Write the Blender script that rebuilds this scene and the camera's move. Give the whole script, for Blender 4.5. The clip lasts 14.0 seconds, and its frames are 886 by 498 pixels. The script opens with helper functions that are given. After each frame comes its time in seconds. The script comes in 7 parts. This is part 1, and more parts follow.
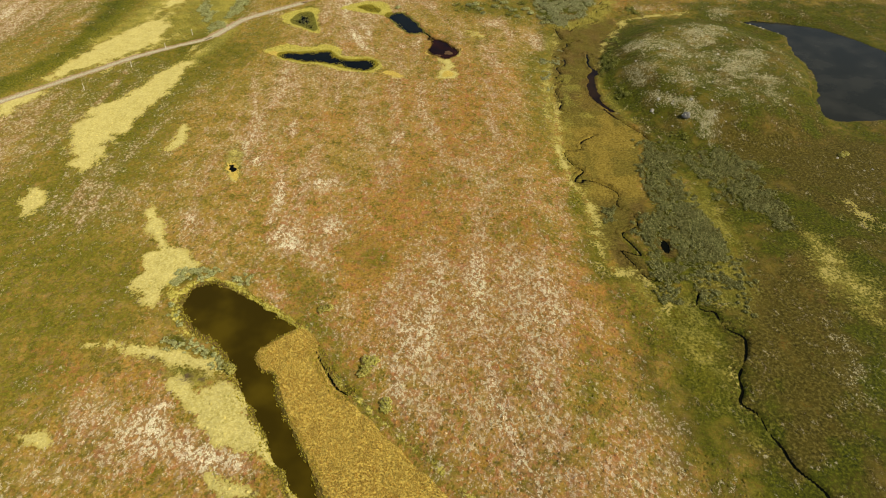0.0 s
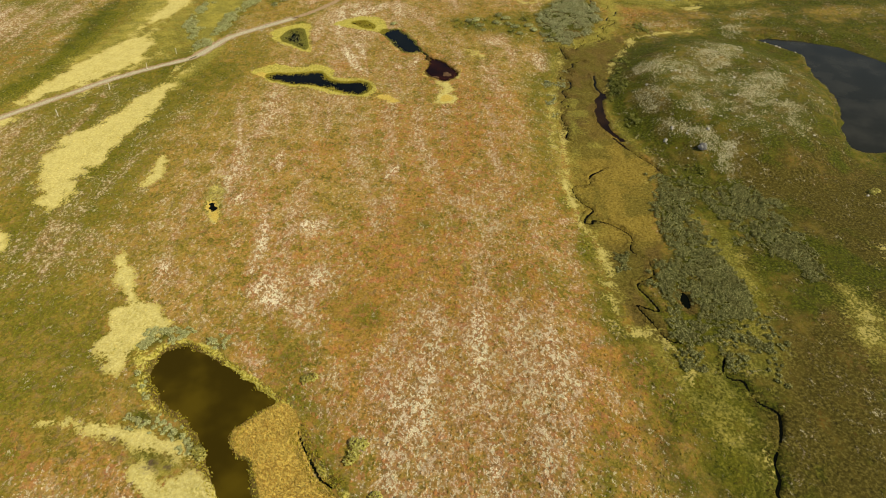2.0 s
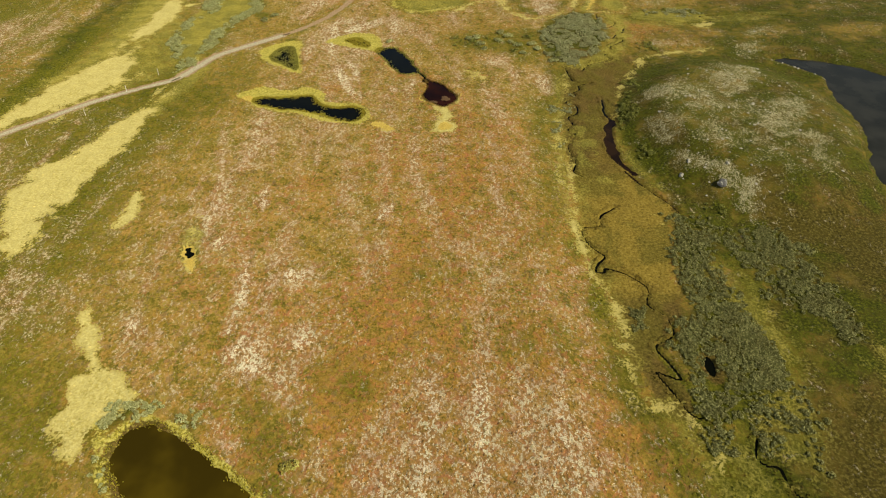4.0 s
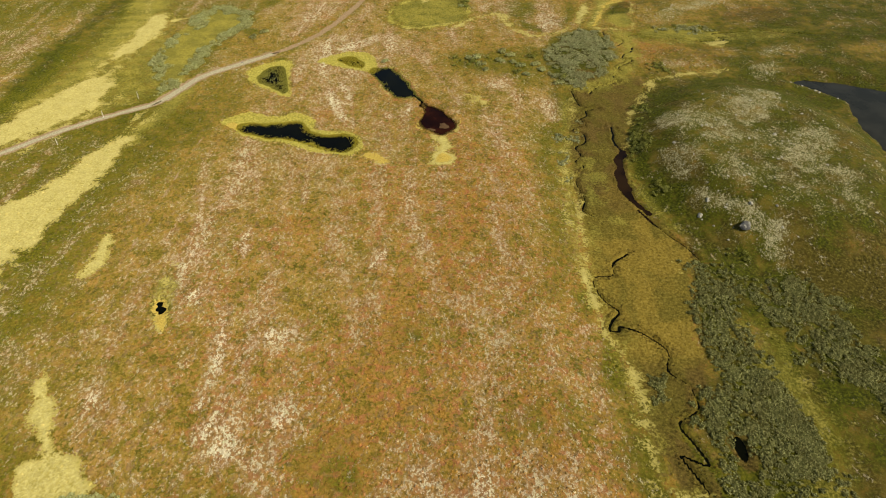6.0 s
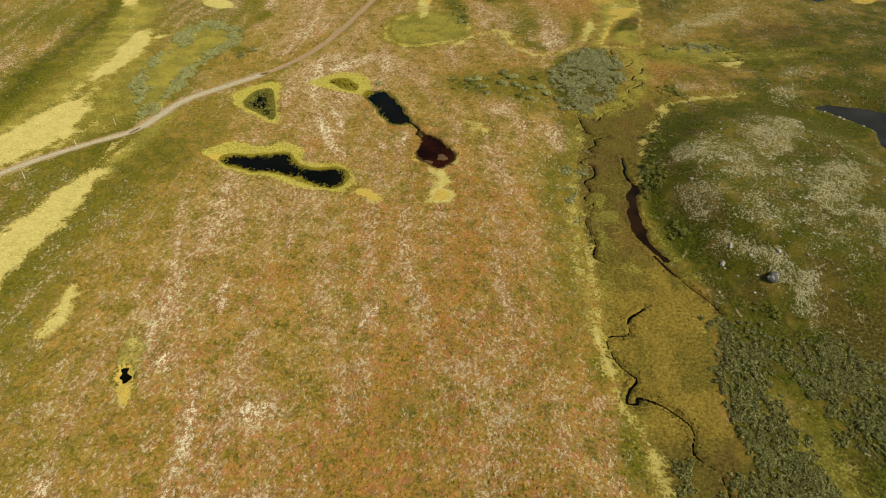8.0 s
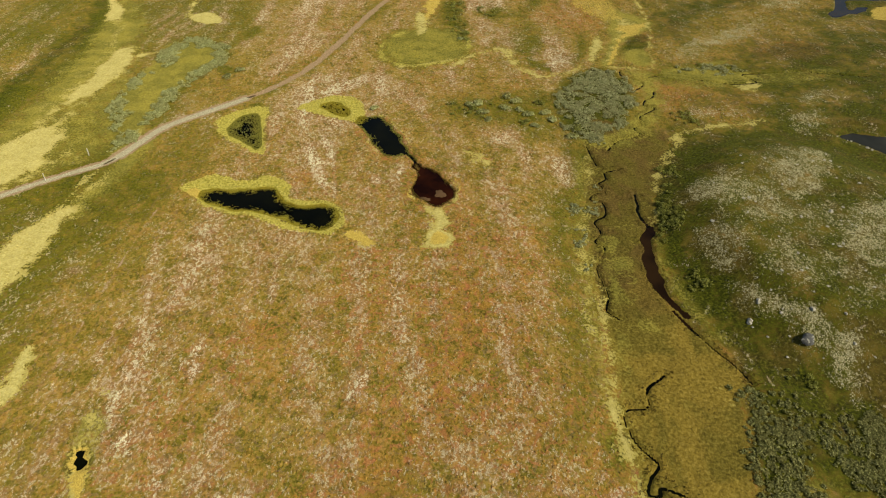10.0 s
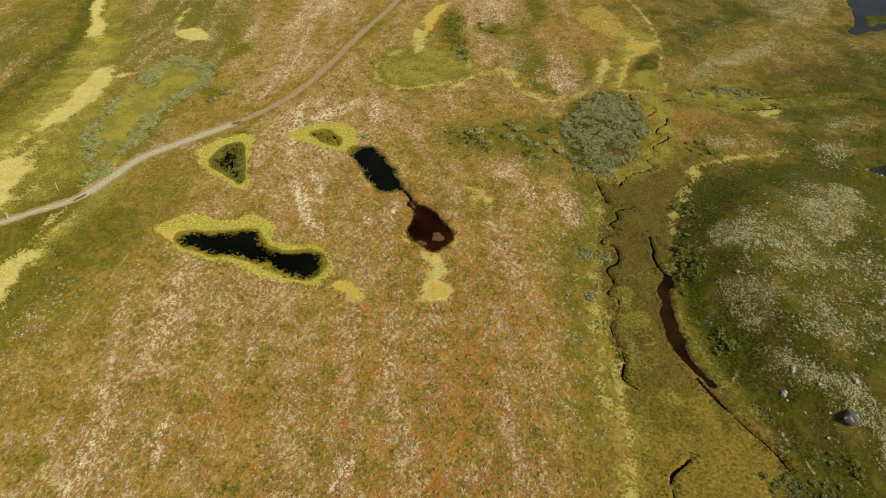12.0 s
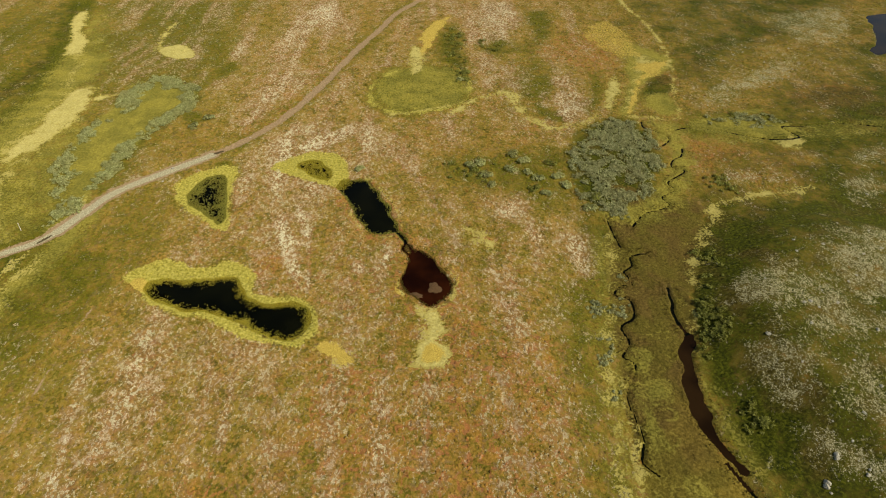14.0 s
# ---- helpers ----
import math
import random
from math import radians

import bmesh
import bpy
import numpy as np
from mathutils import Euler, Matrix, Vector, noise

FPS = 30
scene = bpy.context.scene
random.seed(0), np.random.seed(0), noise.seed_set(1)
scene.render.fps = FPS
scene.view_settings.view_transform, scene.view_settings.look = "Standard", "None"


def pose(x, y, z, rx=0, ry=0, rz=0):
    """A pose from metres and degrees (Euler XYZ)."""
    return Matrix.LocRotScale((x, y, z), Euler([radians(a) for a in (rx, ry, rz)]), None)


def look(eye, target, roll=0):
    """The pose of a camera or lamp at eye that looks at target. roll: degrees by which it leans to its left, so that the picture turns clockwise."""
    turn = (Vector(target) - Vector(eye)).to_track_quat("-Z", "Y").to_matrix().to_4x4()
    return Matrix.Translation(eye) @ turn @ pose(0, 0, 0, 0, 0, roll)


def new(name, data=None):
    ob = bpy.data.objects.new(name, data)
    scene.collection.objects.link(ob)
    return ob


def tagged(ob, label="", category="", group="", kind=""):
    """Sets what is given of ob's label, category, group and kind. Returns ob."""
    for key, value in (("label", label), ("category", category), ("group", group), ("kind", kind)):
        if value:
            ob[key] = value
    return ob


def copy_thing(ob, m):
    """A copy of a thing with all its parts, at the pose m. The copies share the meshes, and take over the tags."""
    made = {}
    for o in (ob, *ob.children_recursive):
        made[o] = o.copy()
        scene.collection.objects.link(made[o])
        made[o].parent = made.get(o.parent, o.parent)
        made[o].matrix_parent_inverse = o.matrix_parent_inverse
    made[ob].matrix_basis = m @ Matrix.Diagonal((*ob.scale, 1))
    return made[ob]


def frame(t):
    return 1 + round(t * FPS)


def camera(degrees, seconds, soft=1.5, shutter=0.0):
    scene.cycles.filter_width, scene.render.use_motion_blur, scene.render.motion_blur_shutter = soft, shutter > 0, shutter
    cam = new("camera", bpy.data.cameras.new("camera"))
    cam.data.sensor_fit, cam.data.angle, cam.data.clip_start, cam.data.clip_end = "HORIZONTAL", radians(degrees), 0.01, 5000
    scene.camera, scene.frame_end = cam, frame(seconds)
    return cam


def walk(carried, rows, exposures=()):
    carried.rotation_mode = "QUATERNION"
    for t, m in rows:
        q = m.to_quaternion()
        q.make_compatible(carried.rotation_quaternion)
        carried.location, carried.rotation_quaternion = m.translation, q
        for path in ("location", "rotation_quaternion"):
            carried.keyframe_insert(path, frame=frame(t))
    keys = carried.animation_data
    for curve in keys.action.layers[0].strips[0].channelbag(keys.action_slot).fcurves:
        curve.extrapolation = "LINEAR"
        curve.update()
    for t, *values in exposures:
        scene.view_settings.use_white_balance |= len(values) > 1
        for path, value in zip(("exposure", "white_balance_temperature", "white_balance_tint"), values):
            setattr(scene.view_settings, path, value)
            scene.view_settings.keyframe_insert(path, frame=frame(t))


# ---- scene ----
cam = camera(72.0, 14.0, soft=1.15)


def flown(t):
    """A straight, level flight at a steady pace, with a slow drift of the gimbal."""
    u, b = t / 7 - 1, (t * t - 14 * t) / 49
    return pose(0.2417 * t + 0.203 * b, 5.72 * t - 0.0239 * b, 60 + 0.0091 * t - 0.2772 * b,
                49.68 + 0.315 * u + 0.1038 * u * u, 0.8749 - 0.2241 * u - 0.0268 * u * u,
                -1.2014 - 0.0325 * u + 0.1326 * u * u)


walk(cam, [(0.5 * i, flown(0.5 * i)) for i in range(29)], [(0.0, 0.62, 6850, 6), (7.0, 0.55, 6850, 5), (14.0, 0.42, 6850, 3)])

# ---- daylight ----
SUN_EL, SUN_AZ = radians(44), radians(118)
world = bpy.data.worlds.new("world")
scene.world = world
world.use_nodes = True
wn = world.node_tree
sky = wn.nodes.new("ShaderNodeTexSky")
sky.sky_type, sky.sun_disc, sky.sun_elevation, sky.sun_rotation = "NISHITA", False, SUN_EL, SUN_AZ
wn.nodes["Background"].inputs["Strength"].default_value = 0.06
wn.links.new(sky.outputs["Color"], wn.nodes["Background"].inputs["Color"])
sun = new("sun", bpy.data.lights.new("sun", "SUN"))
sun.data.energy, sun.data.angle, sun.data.color = 3.7, radians(0.6), (1.0, 0.92, 0.76)
toward = Vector((math.sin(SUN_AZ) * math.cos(SUN_EL), math.cos(SUN_AZ) * math.cos(SUN_EL), math.sin(SUN_EL)))
sun.matrix_world = look(toward * 200, (0, 0, 0))


# ---- materials ----
class Graph:
    """Shortcuts for a node material."""

    def __init__(self, name):
        self.mat = bpy.data.materials.new(name)
        self.mat.use_nodes = True
        self.tree = self.mat.node_tree
        self.bsdf = self.tree.nodes["Principled BSDF"]
        self.where = self.node("ShaderNodeNewGeometry").outputs["Position"]

    def node(self, kind, **ins):
        n = self.tree.nodes.new(kind)
        for key, value in ins.items():
            self.put(n.inputs[key], value)
        return n

    def put(self, socket, value):
        if isinstance(value, bpy.types.NodeSocket):
            self.tree.links.new(value, socket)
        elif isinstance(value, tuple) and len(value) == 3 and socket.type == "RGBA":
            socket.default_value = (*value, 1)
        else:
            socket.default_value = value

    def math(self, op, a, b=0.0, clamp=False):
        n = self.tree.nodes.new("ShaderNodeMath")
        n.operation, n.use_clamp = op, clamp
        self.put(n.inputs[0], a), self.put(n.inputs[1], b)
        return n.outputs[0]

    def noise(self, scale, detail=3.0, rough=0.55, twist=0.0, stretch=None, turn=0.0, flat=True):
        vec = self.where
        if stretch:
            m = self.node("ShaderNodeMapping", Vector=vec)
            m.inputs["Scale"].default_value, m.inputs["Rotation"].default_value = stretch, (0, 0, turn)
            vec = m.outputs[0]
        n = self.node("ShaderNodeTexNoise", Vector=vec, Scale=scale, Detail=detail, Roughness=rough, Distortion=twist)
        n.noise_dimensions = "2D" if flat else "3D"
        return n.outputs["Fac"]

    def cells(self, scale, stretch=(1, 1, 1)):
        """Two random numbers for each plant cushion of an uneven mosaic."""
        wander = self.node("ShaderNodeTexNoise", Vector=self.where, Scale=scale * 0.9, Detail=3.0)
        push = self.node("ShaderNodeVectorMath")
        push.operation = "SCALE"
        push.inputs[3].default_value = 0.9 / scale
        self.put(push.inputs[0], wander.outputs["Color"])
        add = self.node("ShaderNodeVectorMath")
        self.put(add.inputs[0], self.where), self.put(add.inputs[1], push.outputs[0])
        m = self.node("ShaderNodeMapping", Vector=add.outputs[0])
        m.inputs["Scale"].default_value = stretch
        v = self.node("ShaderNodeTexVoronoi", Vector=m.outputs[0], Scale=scale)
        v.voronoi_dimensions = "2D"
        return self.node("ShaderNodeSeparateColor", Color=v.outputs["Color"]).outputs

    def ramp(self, fac, *stops):
        n = self.node("ShaderNodeValToRGB", Fac=fac)
        el = n.color_ramp.elements
        while len(el) < len(stops):
            el.new(0.5)
        for e, (at, colour) in zip(el, stops):
            e.position, e.color = at, (*colour, 1)
        return n.outputs["Color"]

    def step(self, x, lo, hi):
        n = self.node("ShaderNodeMapRange", Value=x)
        n.interpolation_type = "SMOOTHSTEP"
        n.inputs["From Min"].default_value, n.inputs["From Max"].default_value = lo, hi
        return n.outputs["Result"]

    def mix(self, fac, a, b, mode="MIX"):
        n = self.tree.nodes.new("ShaderNodeMix")
        n.data_type, n.blend_type = "RGBA", mode
        self.put(n.inputs[0], fac), self.put(n.inputs[6], a), self.put(n.inputs[7], b)
        return n.outputs[2]

    def fields(self, name):
        a = self.node("ShaderNodeAttribute")
        a.attribute_name = name
        s = self.node("ShaderNodeSeparateColor", Color=a.outputs["Color"])
        return (*s.outputs[:3], a.outputs["Alpha"])

    def bump(self, height, strength, distance):
        b = self.node("ShaderNodeBump", Height=height, Strength=strength, Distance=distance)
        self.put(self.bsdf.inputs["Normal"], b.outputs[0])

    def done(self, colour, rough=0.9, specular=0.15):
        self.put(self.bsdf.inputs["Base Color"], colour)
        self.put(self.bsdf.inputs["Roughness"], rough)
        self.bsdf.inputs["Specular IOR Level"].default_value = specular
        return self.mat


def vegetation(name, tufts=False):
    """The plant cover of the moor: heath, lichen, moss, sedge, gravel, each where its field says."""
    g = Graph(name)
    straw, lime, marsh, green = g.fields("cover_a")
    bog, reed, rust, lichen = g.fields("cover_b")
    grey, dark, track, mud = g.fields("cover_c")
    fine = g.noise(2.6, 4, 0.6, 0.4)
    fleck = g.noise(1.45, 4, 0.62, 0.25, (1.2, 0.85, 1), 0.7)
    grain = g.noise(7.5, 2, 0.6)
    chip = g.noise(3.3, 3, 0.62, 0.2, (1.15, 0.9, 1), 0.5)
    mid = g.noise(0.42, 4, 0.6, 0.3)
    wide = g.noise(0.075, 3, 0.55)
    soft = g.noise(0.19, 3, 0.6)

    wild = g.math("ADD", g.math("MULTIPLY", g.step(fine, 0.30, 0.70), 0.5), g.math("MULTIPLY", g.step(mid, 0.30, 0.70), 0.5))

    def edge(field, noise_, amp, width=0.06):
        v = g.math("ADD", field, g.math("MULTIPLY", g.math("SUBTRACT", noise_, 0.5), amp))
        return g.step(v, 0.5 - width, 0.5 + width)

    patchy, small = g.cells(1.9, (1.15, 0.85, 1)), g.cells(5.2)
    blend = g.math("ADD", g.math("MULTIPLY", patchy[0], 0.42), g.math("ADD", g.math("MULTIPLY", g.step(mid, 0.25, 0.75), 0.33), g.math("MULTIPLY", g.step(soft, 0.28, 0.72), 0.25)))
    heath = g.ramp(blend, (0.18, (0.092, 0.074, 0.010)), (0.32, (0.160, 0.122, 0.016)), (0.44, (0.215, 0.142, 0.022)), (0.55, (0.255, 0.150, 0.028)),
                   (0.68, (0.310, 0.180, 0.060)), (0.82, (0.250, 0.180, 0.032)))
    heath = g.mix(g.math("MULTIPLY", g.step(wide, 0.42, 0.60), 0.55), heath, g.ramp(blend, (0.25, (0.120, 0.098, 0.010)), (0.75, (0.235, 0.170, 0.022))))
    heath = g.mix(g.math("MULTIPLY", g.step(fine, 0.54, 0.62), 0.42), heath, (0.36, 0.235, 0.075))
    heath = g.mix(g.math("MULTIPLY", g.step(fine, 0.46, 0.38), 0.5), heath, (0.090, 0.068, 0.009))
    # grassy and bilberry patches a few steps across
    heath = g.mix(g.math("MULTIPLY", g.step(g.noise(0.23, 4, 0.64, 0.4), 0.50, 0.60), 0.60), heath, g.ramp(fine, (0.3, (0.078, 0.065, 0.007)), (0.5, (0.142, 0.111, 0.013)), (0.7, (0.222, 0.164, 0.026))))
    heath = g.mix(g.math("MULTIPLY", g.step(g.noise(0.33, 4, 0.64, 0.4), 0.54, 0.63), g.math("ADD", 0.26, g.math("MULTIPLY", g.step(rust, 0.05, 0.45), 0.44))), heath, g.ramp(fine, (0.3, (0.185, 0.085, 0.014)), (0.5, (0.300, 0.145, 0.025)), (0.7, (0.390, 0.205, 0.050))))
    col = heath
    col = g.mix(g.math("MULTIPLY", edge(rust, wild, 0.9, 0.45), 0.55), col, g.ramp(fine, (0.3, (0.15, 0.070, 0.014)), (0.5, (0.275, 0.135, 0.025)), (0.7, (0.36, 0.19, 0.05))))
    col = g.mix(edge(green, wild, 0.8, 0.3), col, g.ramp(fine, (0.30, (0.032, 0.036, 0.003)), (0.5, (0.086, 0.081, 0.005)), (0.70, (0.17, 0.143, 0.014))))
    # dark growth; this field also carries shade painted under thickets and on slopes
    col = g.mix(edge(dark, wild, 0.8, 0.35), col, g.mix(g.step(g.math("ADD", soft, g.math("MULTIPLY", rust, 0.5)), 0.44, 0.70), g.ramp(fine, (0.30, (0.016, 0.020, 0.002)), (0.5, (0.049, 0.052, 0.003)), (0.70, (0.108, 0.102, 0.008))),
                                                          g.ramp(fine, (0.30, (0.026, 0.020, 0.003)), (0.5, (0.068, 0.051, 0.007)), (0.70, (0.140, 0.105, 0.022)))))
    # orange, red and mauve flecks of bilberry, dwarf birch and heather
    fleck_on = g.math("SUBTRACT", 1.0, g.math("MINIMUM", g.math("ADD", dark, g.math("MULTIPLY", green, 0.7)), 1.0))
    col = g.mix(g.math("MULTIPLY", g.math("MULTIPLY", g.step(g.noise(0.93, 3, 0.62, 0.5), 0.56, 0.64), 0.42), fleck_on), col, g.ramp(grain, (0.3, (0.13, 0.075, 0.040)), (0.7, (0.27, 0.165, 0.105))))
    col = g.mix(g.math("MULTIPLY", g.math("MULTIPLY", g.step(g.noise(1.22, 3, 0.62, 0.5), 0.60, 0.66), g.math("ADD", 0.26, g.math("MULTIPLY", g.step(rust, 0.05, 0.45), 0.34))), fleck_on), col, g.ramp(grain, (0.3, (0.30, 0.115, 0.030)), (0.7, (0.42, 0.20, 0.065))))
    # red leaves of dwarf birch and bearberry
    red = g.math("MULTIPLY", g.step(g.noise(0.9, 3, 0.65, 0.6), 0.55, 0.62), g.step(g.math("ADD", rust, g.math("MULTIPLY", lichen, 0.6)), 0.15, 0.6))
    col = g.mix(g.math("MULTIPLY", g.math("MULTIPLY", red, fleck_on), 0.55), col, g.ramp(grain, (0.3, (0.25, 0.072, 0.030)), (0.7, (0.40, 0.150, 0.072))))
    col = g.mix(g.math("MULTIPLY", g.step(g.math("ADD", lichen, g.math("MULTIPLY", g.math("SUBTRACT", mid, 0.5), 0.8)), 0.3, 0.75), 0.62), col, g.ramp(fine, (0.30, (0.118, 0.058, 0.022)), (0.5, (0.235, 0.110, 0.045)), (0.70, (0.34, 0.165, 0.070))))
    # pale reindeer lichen: a thin veil, clumps and fine flecks between the shrubs
    amount = g.math("ADD", lichen, g.math("ADD", g.math("MULTIPLY", g.math("SUBTRACT", soft, 0.5), 0.5), g.math("MULTIPLY", g.math("SUBTRACT", mid, 0.5), 1.3)))
    speck = g.math("ADD", g.math("MULTIPLY", fleck, 0.50), g.math("ADD", g.math("MULTIPLY", chip, 0.34), g.math("MULTIPLY", grain, 0.16)))
    cut = g.math("SUBTRACT", 0.606, g.math("MULTIPLY", g.math("MINIMUM", g.math("MAXIMUM", amount, 0.0), 0.95), 0.135))
    over = g.math("SUBTRACT", speck, cut)
    pale = g.ramp(grain, (0.28, (0.33, 0.250, 0.135)), (0.5, (0.46, 0.375, 0.240)), (0.72, (0.66, 0.58, 0.43)))
    pale = g.mix(g.math("MULTIPLY", g.step(g.noise(0.34, 3, 0.6, 0.4), 0.46, 0.60), 0.7), pale, g.ramp(grain, (0.28, (0.28, 0.180, 0.110)), (0.5, (0.40, 0.275, 0.190)), (0.72, (0.54, 0.41, 0.31))))
    pale = g.mix(g.math("MULTIPLY", g.step(g.noise(0.27, 3, 0.6, 0.4), 0.52, 0.62), 0.7), pale, g.ramp(grain, (0.28, (0.30, 0.255, 0.130)), (0.5, (0.43, 0.375, 0.225)), (0.72, (0.62, 0.57, 0.41))))
    pale = g.mix(g.math("MULTIPLY", g.step(lichen, 0.55, 0.9), 0.6), pale, g.ramp(grain, (0.28, (0.42, 0.350, 0.225)), (0.5, (0.60, 0.515, 0.36)), (0.72, (0.78, 0.70, 0.54))))
    veil = g.math("MULTIPLY", g.step(over, -0.15, 0.05), g.math("MULTIPLY", g.step(amount, 0.10, 0.85), 0.36))
    col = g.mix(veil, col, g.mix(g.step(soft, 0.4, 0.6), (0.335, 0.205, 0.128), (0.36, 0.250, 0.130)))
    col = g.mix(g.math("MULTIPLY", g.math("MULTIPLY", g.step(over, -0.014, 0.036), g.step(amount, 0.02, 0.3)), g.math("ADD", 0.58, g.math("MULTIPLY", g.step(lichen, 0.45, 0.85), 0.42))), col, pale)
    # grey lichen and gravel on the knoll
    g_cut = g.math("SUBTRACT", 0.680, g.math("MULTIPLY", g.math("ADD", grey, g.math("ADD", g.math("MULTIPLY", g.math("SUBTRACT", mid, 0.5), 1.1), g.math("MULTIPLY", g.math("SUBTRACT", soft, 0.5), 0.5))), 0.21))
    g_over = g.math("SUBTRACT", g.math("ADD", g.math("MULTIPLY", fleck, 0.30), g.math("ADD", g.math("MULTIPLY", chip, 0.42), g.math("MULTIPLY", grain, 0.28))), g_cut)
    col = g.mix(g.math("MULTIPLY", g.step(g_over, -0.12, 0.04), g.math("MULTIPLY", g.step(grey, 0.25, 0.75), 0.34)), col, (0.205, 0.165, 0.066))
    col = g.mix(g.math("MULTIPLY", g.step(g_over, -0.02, 0.05), g.step(grey, 0.2, 0.5)), col,
                g.ramp(grain, (0.3, (0.155, 0.125, 0.050)), (0.5, (0.29, 0.24, 0.125)), (0.7, (0.54, 0.48, 0.33))))
    damp = g.mix(g.step(g.noise(0.23, 3, 0.6, 0.4), 0.38, 0.54), g.ramp(fine, (0.3, (0.062, 0.048, 0.008)), (0.7, (0.150, 0.116, 0.020))), g.ramp(fine, (0.3, (0.080, 0.050, 0.012)), (0.7, (0.180, 0.116, 0.032))))
    gold = g.ramp(fine, (0.28, (0.140, 0.095, 0.014)), (0.5, (0.235, 0.162, 0.027)), (0.72, (0.335, 0.240, 0.054)))
    col = g.mix(edge(bog, wild, 0.5, 0.16), col, g.mix(g.step(rust, 0.2, 0.8), g.mix(g.step(mid, 0.35, 0.68), g.ramp(fine, (0.28, (0.055, 0.037, 0.008)), (0.5, (0.103, 0.068, 0.015)), (0.72, (0.165, 0.112, 0.028))),
                                                    g.ramp(fine, (0.3, (0.088, 0.062, 0.012)), (0.7, (0.175, 0.125, 0.027)))), gold))
    col = g.mix(g.math("MULTIPLY", g.math("MULTIPLY", edge(bog, wild, 0.5, 0.16), g.step(rust, 0.6, 0.1)), 0.6), col, damp)
    col = g.mix(g.math("MULTIPLY", edge(bog, wild, 0.5, 0.16), g.math("MULTIPLY", g.step(g.noise(0.11, 4, 0.62, 0.5), 0.44, 0.60), 0.7)), col, g.ramp(fine, (0.3, (0.072, 0.058, 0.009)), (0.5, (0.125, 0.100, 0.015)), (0.7, (0.19, 0.152, 0.030))))
    col = g.mix(edge(bog, wild, 0.5, 0.16), col, g.mix(1.0, col, (0.86, 0.84, 0.80), "MULTIPLY"))
    col = g.mix(edge(marsh, wild, 0.5, 0.28), col, g.mix(g.step(soft, 0.38, 0.62), g.ramp(fine, (0.3, (0.12, 0.103, 0.016)), (0.7, (0.225, 0.187, 0.036))),
                                                         g.ramp(fine, (0.3, (0.175, 0.142, 0.020)), (0.7, (0.31, 0.25, 0.050)))))
    mossy = g.mix(g.step(straw, 0.52, 0.80), (0.34, 0.270, 0.070), (0.48, 0.395, 0.150))
    col = g.mix(edge(straw, wild, 0.85, 0.12), col, g.mix(g.step(fine, 0.34, 0.70), g.ramp(mid, (0.34, (0.33, 0.262, 0.068)), (0.66, (0.43, 0.345, 0.115))), mossy))
    col = g.mix(edge(lime, wild, 0.5, 0.14), col, g.ramp(fine, (0.28, (0.185, 0.153, 0.022)), (0.48, (0.325, 0.268, 0.048)), (0.70, (0.47, 0.388, 0.105))))
    col = g.mix(edge(reed, fine, 0.3, 0.05), col, g.ramp(grain, (0.3, (0.29, 0.190, 0.038)), (0.5, (0.42, 0.290, 0.062)), (0.7, (0.58, 0.42, 0.10))))
    col = g.mix(0.36, col, g.mix(1.0, col, g.ramp(small[0], (0.0, (0.62, 0.62, 0.60)), (0.5, (1.0, 1.0, 1.0)), (1.0, (1.36, 1.36, 1.34))), "MULTIPLY"))
    # two wheel ruts of pale gravel
    stony = g.ramp(g.noise(4.5, 4, 0.7), (0.30, (0.17, 0.140, 0.085)), (0.5, (0.34, 0.29, 0.19)), (0.70, (0.56, 0.50, 0.38)))
    col = g.mix(edge(track, wild, 0.5, 0.12), col, g.mix(g.step(track, 0.90, 0.99), g.ramp(fine, (0.3, (0.21, 0.130, 0.072)), (0.7, (0.36, 0.245, 0.150))), stony))
    col = g.mix(edge(mud, fine, 0.5, 0.12), col, g.ramp(fine, (0.3, (0.035, 0.024, 0.012)), (0.7, (0.11, 0.072, 0.035))))
    col = g.mix(1.0, col, (0.962, 1.0, 0.955), "MULTIPLY")
    if tufts:
        one = g.node("ShaderNodeNewGeometry").outputs["Random Per Island"]
        col = g.mix(1.0, col, g.ramp(one, (0.0, (0.78, 0.82, 0.70)), (0.5, (1.0, 1.0, 0.97)), (1.0, (1.25, 1.2, 1.15))), "MULTIPLY")
    tall = g.math("ADD", g.math("ADD", g.math("MULTIPLY", fine, 0.6), g.math("MULTIPLY", grain, 0.25)), g.math("MULTIPLY", mid, 0.8))
    g.bump(tall, 0.6, 0.24)
    g.bsdf.inputs["Diffuse Roughness"].default_value = 0.42
    return g.done(col, 0.92, 0.1)


def water(name, deep, shoal, ripple=0.008, gloss=0.22):
    g = Graph(name)
    g.bump(g.noise(1.6, 3, 0.5), 0.25, ripple)
    g.bsdf.inputs["IOR"].default_value = 1.33
    return g.done(g.mix(g.step(g.noise(0.14, 3, 0.5), 0.35, 0.7), deep, shoal), 0.08, gloss)


